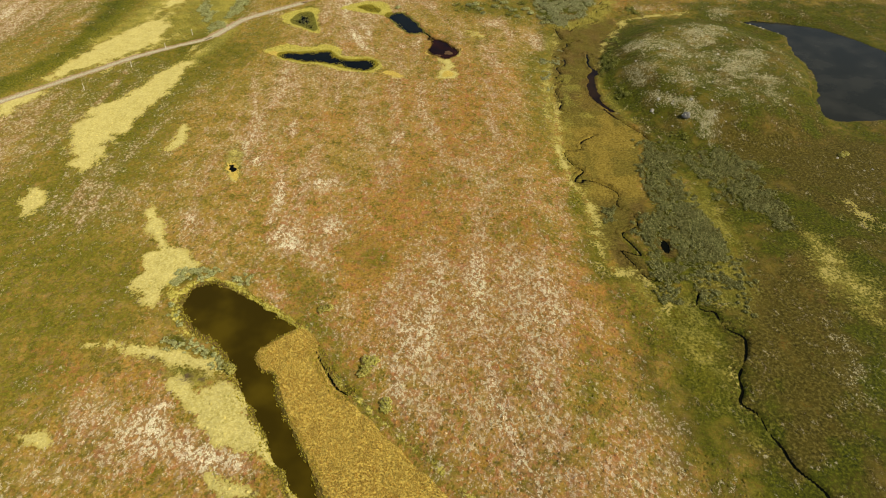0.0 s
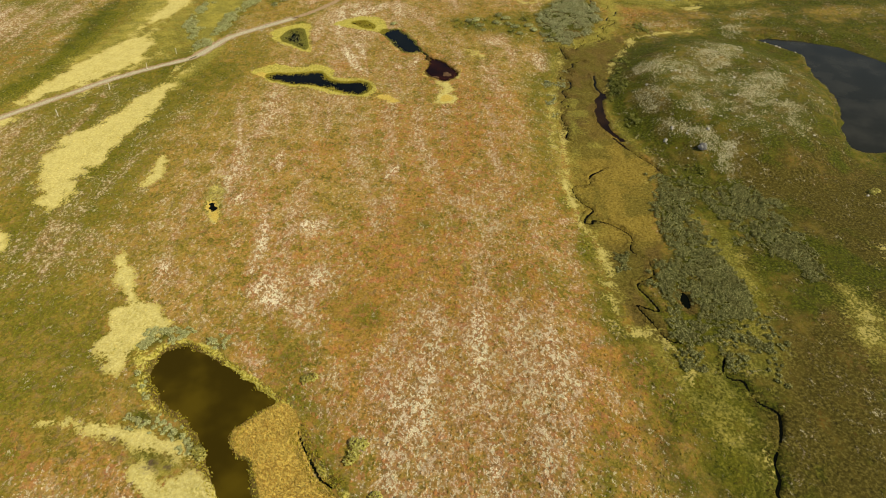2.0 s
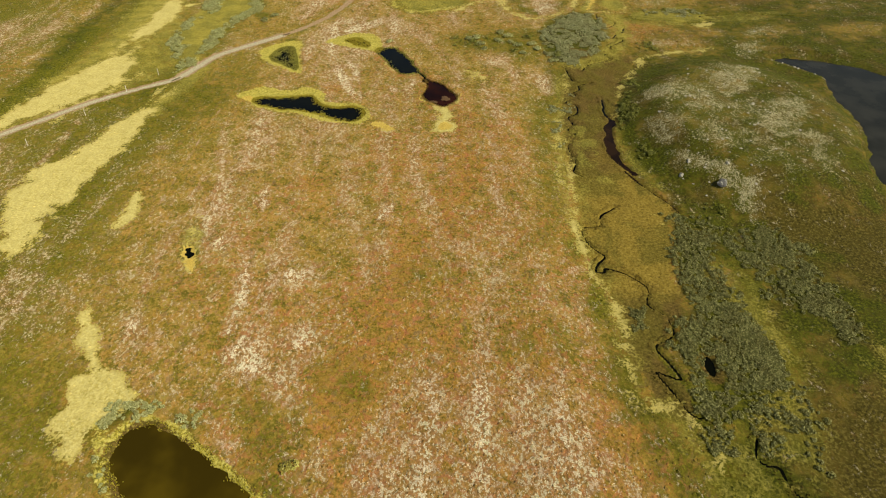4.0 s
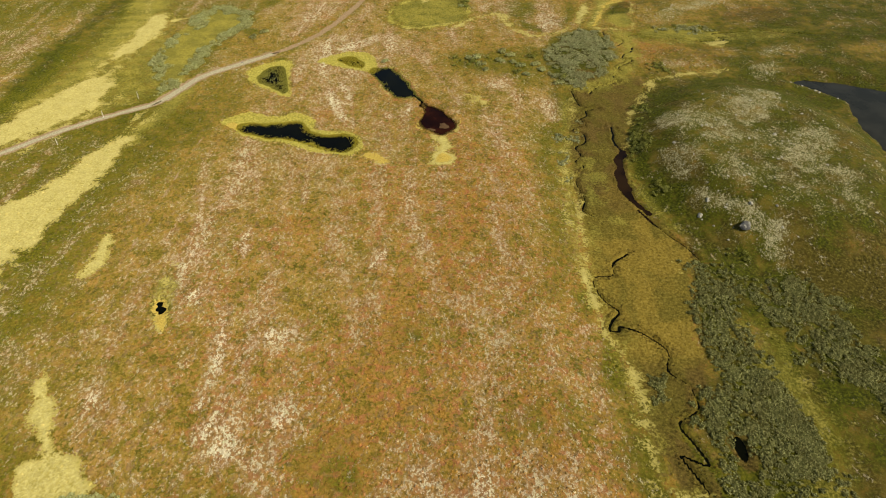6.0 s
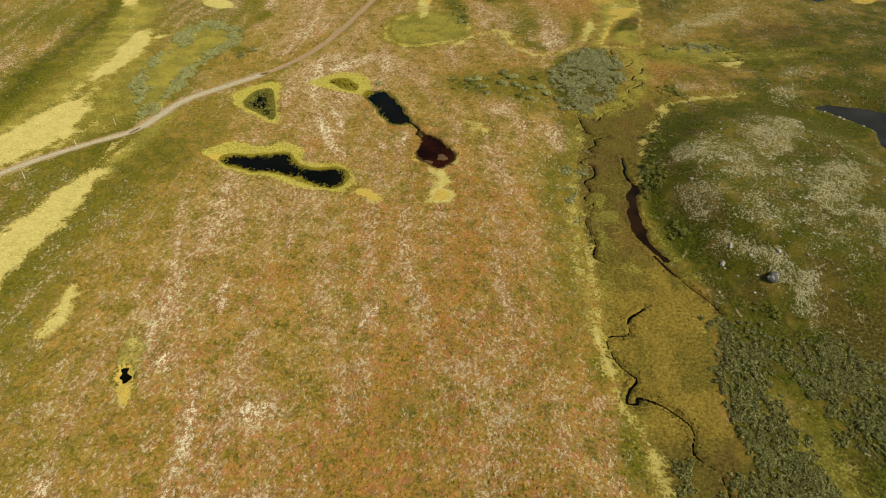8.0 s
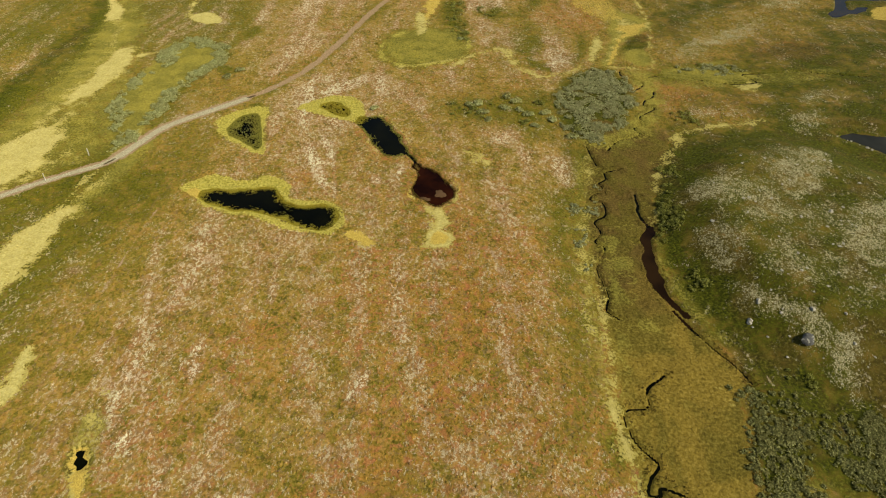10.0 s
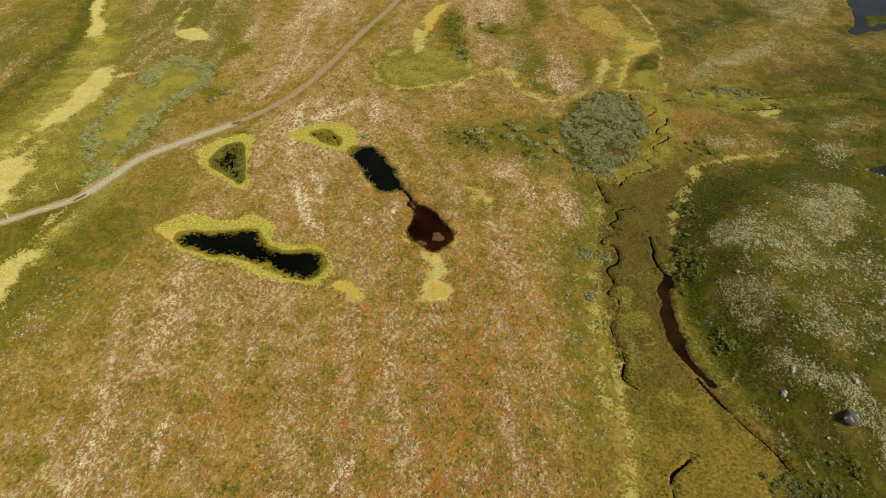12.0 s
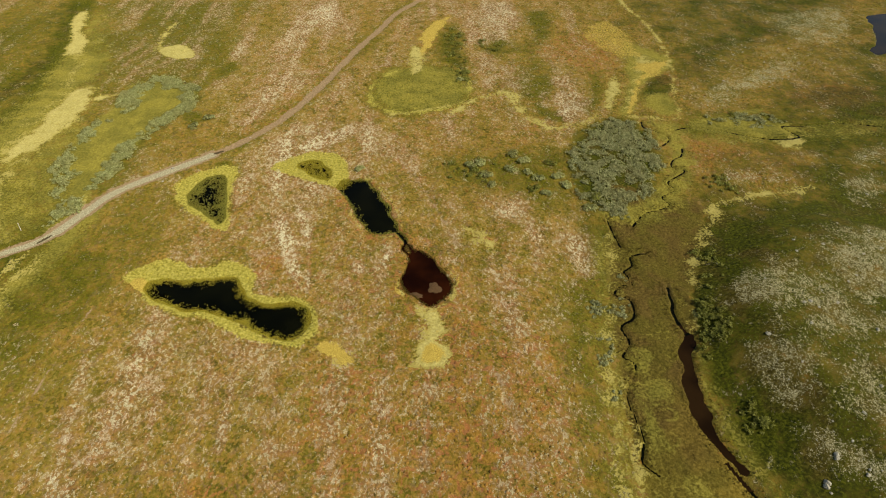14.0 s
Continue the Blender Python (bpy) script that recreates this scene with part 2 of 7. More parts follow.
def foliage(name, low, middle, high):
    g = Graph(name)
    one = g.node("ShaderNodeNewGeometry").outputs["Random Per Island"]
    col = g.ramp(one, (0.0, low), (0.55, middle), (1.0, high))
    col = g.mix(g.step(g.noise(0.30, 3, 0.6), 0.42, 0.62), col, g.mix(0.3, col, tuple(0.5 * (a + b) * k for a, b, k in zip(low, middle, (0.95, 0.80, 0.75)))))
    g.done(col, 0.75, 0.2)
    through_light = g.node("ShaderNodeBsdfTranslucent", Color=col)
    both = g.node("ShaderNodeMixShader", Fac=0.4)
    g.put(both.inputs[1], g.bsdf.outputs[0]), g.put(both.inputs[2], through_light.outputs[0])
    g.put(g.tree.nodes["Material Output"].inputs["Surface"], both.outputs[0])
    return g.mat


def rock(name, low, high):
    g = Graph(name)
    coarse, grain = g.noise(2.2, 4, 0.6, flat=False), g.noise(11, 4, 0.65, flat=False)
    col = g.ramp(grain, (0.3, low), (0.7, high))
    col = g.mix(g.step(coarse, 0.55, 0.66), col, (0.40, 0.38, 0.31))
    col = g.mix(g.step(g.noise(3.4, 3, 0.6), 0.62, 0.70), col, (0.055, 0.05, 0.035))
    g.bump(g.math("ADD", grain, coarse), 0.7, 0.08)
    return g.done(col, 0.88, 0.25)


def bark(name, low, high):
    g = Graph(name)
    col = g.ramp(g.noise(14, 4, 0.6, 0, (1, 1, 0.2), flat=False), (0.3, low), (0.7, high))
    g.bump(g.noise(22, 3, 0.6, 0, (1, 1, 0.15), flat=False), 0.5, 0.01)
    return g.done(col, 0.85, 0.2)


COVER, TUFTS = vegetation("moor_cover"), vegetation("moor_tufts", True)
WATERS = {
    "peat_pond": water("brown_water", (0.030, 0.020, 0.0015), (0.062, 0.042, 0.003), 0.008, 0.12),
    "red_pond": water("red_water", (0.006, 0.0014, 0.0005), (0.028, 0.0065, 0.0015), 0.008, 0.07),
    "lake": water("lake_water", (0.016, 0.016, 0.011), (0.027, 0.026, 0.019), 0.02, 0.10),
    "far_lake": water("far_lake_water", (0.011, 0.0068, 0.0022), (0.022, 0.0135, 0.0045)),
    "slough": water("slough_water", (0.009, 0.0042, 0.0012), (0.020, 0.0098, 0.0028), 0.008, 0.13),
    "black": water("black_water", (0.0016, 0.0019, 0.0006), (0.004, 0.0042, 0.0012), 0.008, 0.1),
}
WILLOW = foliage("willow_leaves", (0.15, 0.150, 0.050), (0.32, 0.322, 0.140), (0.50, 0.49, 0.265))
SAGE = foliage("sage_willow_leaves", (0.20, 0.205, 0.060), (0.38, 0.385, 0.15), (0.56, 0.56, 0.27))
GREEN_LEAF = foliage("green_leaves", (0.085, 0.092, 0.012), (0.20, 0.205, 0.035), (0.35, 0.345, 0.09))
SEDGE = foliage("sedge_blades", (0.28, 0.245, 0.016), (0.50, 0.425, 0.042), (0.70, 0.59, 0.13))
REED = foliage("reed_blades", (0.45, 0.315, 0.060), (0.68, 0.500, 0.125), (0.86, 0.67, 0.23))
OLIVE = foliage("olive_leaves", (0.28, 0.25, 0.045), (0.47, 0.43, 0.095), (0.62, 0.57, 0.20))
GOLD = foliage("bog_blades", (0.085, 0.060, 0.010), (0.150, 0.108, 0.020), (0.25, 0.180, 0.042))
STONE = rock("pale_stone", (0.20, 0.18, 0.135), (0.48, 0.44, 0.35))
DARK_STONE = rock("dark_boulder", (0.052, 0.050, 0.047), (0.145, 0.140, 0.130))
STEM = bark("willow_bark", (0.05, 0.035, 0.02), (0.14, 0.10, 0.065))
POST = bark("weathered_wood", (0.50, 0.47, 0.40), (0.78, 0.75, 0.66))
RUSH = foliage("rush_blades", (0.20, 0.190, 0.028), (0.37, 0.345, 0.060), (0.55, 0.50, 0.13))
MUD = bark("pale_mud", (0.055, 0.028, 0.012), (0.125, 0.070, 0.030))
DUSKY = foliage("dusky_willow_leaves", (0.070, 0.070, 0.014), (0.178, 0.176, 0.050), (0.38, 0.37, 0.145))

# ---- the ground ----
rng = np.random.default_rng(7)
LATTICE = rng.random((5, 256, 256))


def ease(a, b, x):
    u = np.clip((x - a) / (b - a), 0, 1)
    return u * u * (3 - 2 * u)


def swell(x, y, size, layer=0):
    """Smooth random heights between 0 and 1, of that size in metres."""
    a, b = np.asarray(x) / size + 1000, np.asarray(y) / size + 1000
    i, j = np.floor(a).astype(int), np.floor(b).astype(int)
    u, v = a - i, b - j
    u, v = u * u * (3 - 2 * u), v * v * (3 - 2 * v)
    t = LATTICE[layer]
    p, q, r, s = t[i % 256, j % 256], t[(i + 1) % 256, j % 256], t[i % 256, (j + 1) % 256], t[(i + 1) % 256, (j + 1) % 256]
    return (p * (1 - u) + q * u) * (1 - v) + (r * (1 - u) + s * u) * v


def lie(x, y):
    """The lie of the land: the creek's low bog, the stony knoll and the rise beyond the track."""
    low = ease(13, 26, x) * (1 - ease(148, 175, y))
    r = np.hypot((x - 62) / 22, (y - 130) / 30)
    return 0.25 - 1.65 * low + 4.2 * (1 - ease(0.6, 1.2, r)) + 1.2 * ease(-85, -105, x)


def spaced(*runs):
    """Coordinates at the steps given, run by run: (start, end, step)."""
    return np.concatenate([np.arange(a, b - step * 0.01, step) for a, b, step in runs])


grow = np.geomspace(2, 2600, 26)
XS = np.concatenate([-150 - grow[::-1], spaced((-150, -70, 0.5), (-70, 14, 0.32), (14, 52, 0.24), (52, 80, 0.34), (80, 160, 0.5)), 160 + grow])
YS = np.concatenate([22 - grow[::-1], spaced((22, 140, 0.3), (140, 200, 0.36), (200, 285, 0.5)), 285 + grow])
GX, GY = np.meshgrid(XS, YS)
KINDS = ("straw", "lime", "marsh", "green", "bog", "reed", "rust", "lichen", "grey", "dark", "track", "mud")
FIELD = {k: np.zeros(GX.shape) for k in KINDS}
SHORE = np.full(GX.shape, -99.0)
BANK = np.full(GX.shape, -99.0)
FIELD["light"], FIELD["bare"] = np.zeros(GX.shape), np.zeros(GX.shape)
WOBBLE = (swell(GX, GY, 2.3, 1) - 0.5) + 0.6 * (swell(GX, GY, 0.9, 2) - 0.5)
GZ = lie(GX, GY) + 0.25 * (swell(GX, GY, 17, 3) - 0.5)


def rounded(points, closed=True, steps=5):
    """A smooth line through the points."""
    p = np.array(points, float)
    n = len(p)
    out = []
    for i in range(n if closed else n - 1):
        a, b, c, d = (p[(i + k) % n] if closed else p[min(max(i + k, 0), n - 1)] for k in (-1, 0, 1, 2))
        for s in np.arange(steps) / steps:
            out.append(0.5 * (2 * b + (c - a) * s + (2 * a - 5 * b + 4 * c - d) * s * s + (3 * b - a - 3 * c + d) * s ** 3))
    if not closed:
        out.append(p[-1])
    return np.array(out)


def window(line, margin):
    """The part of the grid round a line."""
    x0, y0 = line.min(0) - margin
    x1, y1 = line.max(0) + margin
    return np.s_[np.searchsorted(YS, y0):np.searchsorted(YS, y1) + 1, np.searchsorted(XS, x0):np.searchsorted(XS, x1) + 1]


def away(x, y, line, closed):
    """The distance from a line; for a closed one negative outside it."""
    best, inside = np.full(x.shape, 1e9), np.zeros(x.shape, bool)
    ends = np.roll(line, -1, 0) if closed else line[1:]
    for (ax, ay), (bx, by) in zip(line, ends):
        ux, uy = bx - ax, by - ay
        s = np.clip(((x - ax) * ux + (y - ay) * uy) / (ux * ux + uy * uy + 1e-9), 0, 1)
        best = np.minimum(best, (x - ax - s * ux) ** 2 + (y - ay - s * uy) ** 2)
        if closed and ay != by:
            inside ^= ((ay > y) != (by > y)) & (x < ux * (y - ay) / uy + ax)
    best = np.sqrt(best)
    return np.where(inside, best, -best) if closed else best


def patch(kind, soft, amount, points):
    """A patch of one plant cover inside an outline, ragged over soft metres."""
    line = rounded(points)
    w = window(line, 2 * soft + 3)
    d = away(GX[w], GY[w], line, True) + WOBBLE[w] * min(2.2, 0.9 * soft)
    FIELD[kind][w] = np.maximum(FIELD[kind][w], amount * np.clip(0.5 + d / (2 * soft), 0, 1))


def strip(kind, width, soft, amount, points):
    """A band of one plant cover along a line."""
    line = rounded(points, False)
    w = window(line, width + 2 * soft + 3)
    k = "mud" if kind == "path" else kind
    d = width / 2 - away(GX[w], GY[w], line, False) + WOBBLE[w] * (0.25 if kind in ("track", "path") else min(2.2, 0.9 * soft))
    FIELD[k][w] = np.maximum(FIELD[k][w], amount * np.clip(0.5 + d / (2 * soft), 0, 1))


PONDS, CREEKS, THICKETS = [], [], []


def pond(name, depth, points):
    """A basin below the moor, and its outline and level for the water."""
    line = rounded(points)
    level = float(lie(line[:, 0], line[:, 1]).min()) - 0.22
    w = window(line, 9)
    d = away(GX[w], GY[w], line, True) + WOBBLE[w] * 0.7
    z = GZ[w]
    land = SHORE[w] < 0
    z = np.where((d > -5) & land, np.maximum(z, level + 0.06), z)
    BANK[w] = np.where((d > -5) & (d < -0.15), np.maximum(BANK[w], level + 0.035), BANK[w])
    z = np.where((d > -2.5) & land, np.minimum(z, level + 0.03 - 0.34 * d), z)
    GZ[w] = np.where(d > 0, level - np.minimum(depth, 0.03 + d * 0.5), z)
    SHORE[w] = np.maximum(SHORE[w], d)
    FIELD["mud"][w] = np.maximum(FIELD["mud"][w], np.clip(0.42 + d / 0.7, 0, 1))
    if name not in ("slough", "lake", "far_lake"):
        rim = "rust" if name in ("black_pond", "red_pond") else "bog"
        FIELD[rim][w] = np.maximum(FIELD[rim][w], 0.85 * np.clip(1.35 + d / 1.1, 0, 1))
    PONDS.append((name, line, level))


def creek(width, points):
    """A narrow channel cut into the peat."""
    line = rounded(points, False, 6)
    w = window(line, 3)
    d = away(GX[w], GY[w], line, False) + WOBBLE[w] * 0.2
    GZ[w] -= 0.36 * (1 - ease(width * 0.12, width * 0.12 + 0.18, d))
    FIELD["mud"][w] = np.maximum(FIELD["mud"][w], np.clip(0.5 + (width * 0.10 - d) / 0.34, 0, 1))
    SHORE[w] = np.maximum(SHORE[w], width * 0.4 - d)
    CREEKS.append((width, line))


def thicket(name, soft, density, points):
    # shade under and between the bushes, put into the ground colour
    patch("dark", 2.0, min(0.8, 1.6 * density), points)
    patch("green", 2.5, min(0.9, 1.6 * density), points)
    THICKETS.append((name, rounded(points), density))


# ponds and lakes
pond("peat_pond", 0.9, [(-36.1, 61.7), (-35.3, 63), (-33.3, 63.9), (-30.8, 62.9), (-27, 60.5), (-23.4, 57.6), (-19.8, 55), (-21.1, 53.6), (-23.4,
    51.5), (-24, 50.1), (-22.7, 47.9), (-21.3, 47.4), (-20.4, 44.8), (-18.9, 41.6), (-17.1, 38.6), (-15.3, 35.4), (-13.7, 32.5), (-12.7, 30), (-11.3,
    27.2), (-12.9, 26.7), (-14.8, 30.1), (-16.8, 33.2), (-19.2, 36.6), (-21.6, 40.6), (-23.6, 44.1), (-25.8, 47.1), (-27.6, 50.3), (-29.7, 52.7),
    (-32.3, 54.7), (-34.7, 57.3), (-36, 59.5)])
pond("fringed_pond", 0.9, [(-38.5, 144.9), (-37.1, 146.2), (-33.2, 145.7), (-29.6, 145.9), (-26.1, 145.8), (-24.5, 143.3), (-23.5, 141.6), (-20.7,
    140.6), (-18.1, 140.9), (-15.6, 140.2), (-14.4, 138.1), (-14.5, 135.8), (-16.1, 134.3), (-18.4, 134.4), (-20.9, 135.7), (-24, 137.8), (-27.3,
    139), (-31.4, 139.6), (-34.8, 141.2), (-37.5, 142.9)])
pond("black_pond", 0.9, [(-13.8, 170.3), (-12, 171.5), (-9.4, 171), (-6.9, 167.8), (-6.4, 165.7), (-4.6, 163.2), (-4.3, 160.8), (-2.9, 157.7), (-3.3,
    156.3), (-6, 156.1), (-7.9, 157.2), (-10, 161), (-12.2, 165.9), (-13.3, 167.6)])
pond("red_pond", 0.9, [(-1, 151.3), (0.1, 151.7), (1.6, 150.6), (2.9, 148.6), (4.5, 146), (5, 143.6), (4.2, 141.3), (2.4, 140), (0.8, 140.5), (-0.8,
    142.3), (-2, 144.4), (-2, 146.6), (-1.2, 148.1)])
pond("reedy_pond", 0.6, [(-39.1, 166.5), (-38.3, 171.7), (-35.5, 173.4), (-33.3, 168.4), (-32.3, 163.3), (-32, 159.9), (-34.4, 161.8), (-37.8,
    164.5)])
pond("sedge_pool", 0.3, [(-22.1, 176.7), (-19.4, 178), (-16.7, 175), (-15.9, 172.2), (-17.9, 172.4), (-20.5, 174.6)])
pond("peat_hole", 0.6, [(-38.1, 95), (-37.8, 95), (-37.5, 94.4), (-37, 94), (-37, 93.5), (-37, 93.1), (-37, 92.8), (-37.4, 92.7), (-37.6, 93.2), (-37.5, 93.5), (-37.9, 94), (-37.8, 94.5)])
pond("willow_pool", 0.8, [(34, 72.5), (35, 72.9), (35, 70.6), (34.4, 69), (34, 70.3)])
pond("slough", 0.8, [(36.4, 134.8), (37.2, 134.7), (36.6, 132.4), (36, 131.5), (35.7, 128.7), (35.2, 126), (35.1, 123.5), (35.4, 121.9), (34.8, 120.8), (35.4, 118), (36.1, 116.1), (36.4, 114.8), (36, 114.7), (35.6, 115.8), (34.4, 117.7), (33.5, 120.4), (33.2, 122.6), (33.4, 125.6), (33.4, 127.8), (34.2, 129.6), (34.3, 131.8), (35.7, 133.7)])
pond("lake", 2, [(82.4, 162.3), (86.8, 163), (93.9, 160.3), (100.8, 155.7), (105.6, 147.9), (108.3, 140.7), (111.7, 134.6), (114.2, 122.6), (108.2,
    110.1), (97.5, 107.6), (89.9, 108.7), (79.8, 108.5), (79.4, 114), (83.2, 122.9), (86, 132.3), (87, 144.5), (89.1, 152.4), (85.6, 158.2)])
pond("far_lake", 1, [(120.8, 241.3), (115.5, 229.7), (111.4, 225.9), (110.6, 222.5), (113.3, 222.8), (116.6, 224.7), (119.3, 224.6), (124.5, 229.6),
    (121.6, 229.3), (118.6, 227.7), (118.7, 230.4), (121, 234.9), (125.2, 235.2), (135.8, 234), (149.7, 233.2), (159.4, 247.7), (126.4, 249.8)])
# creeks
creek(1.5, [(36.7, 144.1), (36.5, 142.5), (36.4, 140.8), (35.9, 139.2), (36, 137.4), (36.3, 135.9), (36.7, 134.8)])
creek(0.75, [(36.1, 60.7), (35.2, 58.7), (35.7, 57.6), (37.1, 57.1), (37.2, 55.3), (37.8, 53.9), (39.2, 52.6), (38.9, 50.8), (37.8, 48.5), (36.3,
    46.4), (35.9, 44.3), (35, 42.5), (36.3, 41), (36.6, 38.8), (37.3, 36.6), (37.7, 34.2), (39.1, 32), (39.6, 30.6), (39.3, 27.7)])
creek(0.75, [(31.2, 63.5), (29.8, 64.4), (28.8, 67.2), (27.5, 70.6), (28.7, 70), (30.3, 69.4), (29.5, 72.1), (28.7, 74.7), (31.6, 76.7), (31.5, 80.1),
    (29.7, 82.4), (30.6, 85.6), (28.3, 88.6), (26.3, 89.8), (25.4, 90), (25.1, 89.2), (23.9, 89.4), (24.7, 91.2), (26, 92.8), (24.4, 95), (23.7,
    97.3), (24, 99.7), (26.9, 100.3), (27.5, 102.8), (29.6, 104.4), (30.3, 105)])
creek(0.62, [(27.1, 114.5), (25.6, 116.1), (25.9, 117.5), (26.5, 119.3), (26.3, 121.6), (26, 124.8), (26.8, 126.8), (28.1, 129), (28.2, 130.4), (27.1,
    131.4), (28.5, 133.7), (28.1, 136.5), (30.3, 138.3), (30.6, 141.6), (28.7, 142.8), (30.1, 144.6), (31.7, 144.5), (31.5, 146.4), (31.2, 147.6),
    (32.7, 148.9), (32.9, 150.8), (34.3, 151.4), (35.7, 151.6)])
creek(0.5, [(32, 153.1), (31.6, 155.6), (31.3, 159.4)])
creek(0.7, [(35.1, 157.9), (37.7, 160.9), (40.3, 161.8), (42.5, 163), (41.9, 165.1), (44.6, 167), (44, 169.1), (48, 172.3), (46.1, 173.7), (47.1,
    176.1), (49, 177.5), (50, 180.1)])
creek(0.7, [(45.4, 180.1), (48.6, 183.6), (46.8, 186.7), (45, 188.4), (45.1, 190.8)])
creek(1.4, [(50.2, 186.8), (53.9, 187.8), (60.1, 186.2), (64.9, 184.2), (68.7, 183), (73.9, 183.5), (73.3, 185.7), (72.6, 188), (76.5, 187.9), (80.1,
    188.2), (86, 188.7), (92.7, 186.8), (99.8, 185.1)])
creek(0.8, [(34.8, 115.9), (36.3, 112.2), (38.2, 108.5), (39.2, 106.9), (40.1, 105), (40.4, 103.9), (40.7, 103.2)])
creek(0.7, [(-16.3, 50.8), (-15.5, 48.9), (-14.6, 47.5), (-13.1, 45), (-11.6, 43.9)])
creek(0.6, [(-3.4, 156.6), (-2.2, 155.1), (-1.3, 153.1), (-0.4, 151.2)])
creek(0.35, [(-3, 156), (-1.8, 153.7), (-2, 152), (-1.1, 150.7)])
# the track and the footpath
strip("track", 2.4, 0.6, 1, [(-101.5, 110.9), (-94.1, 121.8), (-87.5, 130.6), (-79.6, 139.3), (-72.7, 146.5), (-66, 151.6), (-60, 155.3), (-57.8,
    158.1)])
strip("track", 2.9, 0.7, 1, [(-57.8, 158.1), (-55.5, 163.3), (-52.9, 168.7), (-48.6, 173), (-42.9, 177.7), (-39.1, 181)])
strip("track", 2.0, 0.6, 0.88, [(-39.1, 181), (-33.5, 186.9), (-28.3, 194.9), (-24, 205.1), (-19.4, 220), (-15.2, 233.8), (-11.4, 243.5), (-7.4,
    256.5), (-2.7, 264.4), (5.9, 281.7)])
strip("track", 0.5, 0.5, 0.66, [(-5.5, 183.7), (-1, 172.6), (2.1, 165.4), (5.6, 154.5), (7.8, 146.5), (9.5, 135.3), (10.3, 127.7), (11.7, 121.2),
    (12.5, 116.8), (12.7, 111.6)])
strip("track", 0.3, 0.4, 0.78, [(-44.7, 140.2), (-45.1, 137.1), (-45.6, 128.8), (-45.9, 119.8), (-46, 113.4), (-46.4, 107)])
# straw-coloured moss and grass
patch("straw", 2.28, 1, [(-67, 95.8), (-73.3, 110.7), (-70.8, 117.7), (-66.9, 126.7), (-63, 137.7), (-59.5, 142.6), (-58.6, 136.5), (-60.7, 126.9),
    (-62, 116.5), (-63.7, 108.6), (-63.6, 100.1), (-64, 94.7)])
patch("straw", 1, 1, [(-52.1, 101.4), (-51.6, 104.1), (-52, 110.7), (-50.2, 109.7), (-49.4, 104), (-50.1, 101.1)])
patch("straw", 1.2, 1, [(-69.7, 81.5), (-71.7, 86.3), (-70, 89.1), (-67.7, 85.3), (-67.8, 81.7)])
patch("straw", 1, 1, [(-48.6, 83.7), (-47.2, 77.5), (-43, 71.8), (-45.3, 69.9), (-43.8, 66.7), (-44.6, 64.3), (-42.3, 61.4), (-39.9, 59.1), (-39.4,
    63.5), (-37.9, 65.2), (-35.6, 67.6), (-39.9, 71.6), (-42.8, 73.1), (-44.4, 77.4), (-47.1, 81.3)])
patch("straw", 1, 1, [(-48.2, 39.4), (-46.8, 40), (-45.1, 39.4), (-44.3, 37.5), (-45.5, 38)])
patch("straw", 0.95, 1, [(0, 129.6), (0.5, 132.6), (1.8, 134), (1.4, 137.6), (2.4, 139.2), (3.9, 136.3), (3.5, 133.5), (4.5, 131.5), (4.1, 129.5),
    (2.3, 128.8)])
patch("straw", 1.14, 0.45, [(-13.1, 132), (-11.3, 134.1), (-7.4, 131.4), (-6.5, 129.4), (-9.3, 128.9)])
patch("straw", 1.2, 1, [(-89.8, 231.8), (-92.7, 241.7), (-97.7, 256.8), (-96.5, 261.1), (-91.6, 246.3), (-87.6, 240.2), (-85.9, 233.7), (-88.1,
    230.5)])
strip("straw", 1.2, 1.2, 0.9, [(-71.8, 205.3), (-69.9, 207), (-67.6, 207.5)])
patch("rust", 0.6, 1, [(-30.6, 208.3), (-28.1, 208.8), (-26.5, 206.6), (-28.2, 204.8), (-30.2, 205.8)])
patch("green", 1.2, 0.8, [(-50, 197.4), (-47.3, 198.7), (-44.6, 195.8), (-46.1, 192.4)])
patch("green", 1.5, 0.7, [(-49.8, 220.9), (-45.7, 224.4), (-43.4, 220.6), (-47.1, 215.6)])
strip("straw", 1.5, 1.8, 0.72, [(-96.8, 260.2), (-90.8, 240.6), (-83.9, 226.2), (-81.1, 213.3)])
patch("straw", 0.8, 1, [(-65.2, 230.3), (-66.4, 234), (-61.3, 236), (-56.4, 229.1), (-60.8, 227.6)])
strip("straw", 1, 1.2, 0.9, [(-66.9, 233.3), (-68.8, 243.4), (-68.8, 251.9)])
strip("straw", 1.7, 1.2, 0.75, [(6.8, 196), (12.5, 202), (19, 205.3), (20.8, 202.7), (22.1, 194.8), (26.7, 188.2)])
strip("straw", 1, 1.4, 0.8, [(26.8, 188.9), (29.9, 189.2), (34.2, 190.9), (37.1, 194.7)])
strip("straw", 0.9, 1.2, 0.8, [(54.3, 192.6), (51.5, 191.2), (47.3, 192.6), (41.7, 193.3)])
patch("marsh", 3, 0.6, [(55.4, 69.8), (60, 71.2), (60.1, 66.3), (61.1, 61.5), (61.2, 55.4), (58.4, 56.6), (56.1, 61.9), (54.1, 64.3)])
patch("straw", 3, 0.42, [(55.9, 69.1), (59.2, 69.6), (59.1, 64.5), (60.1, 60.4), (60.3, 56.5), (56.3, 62.2)])
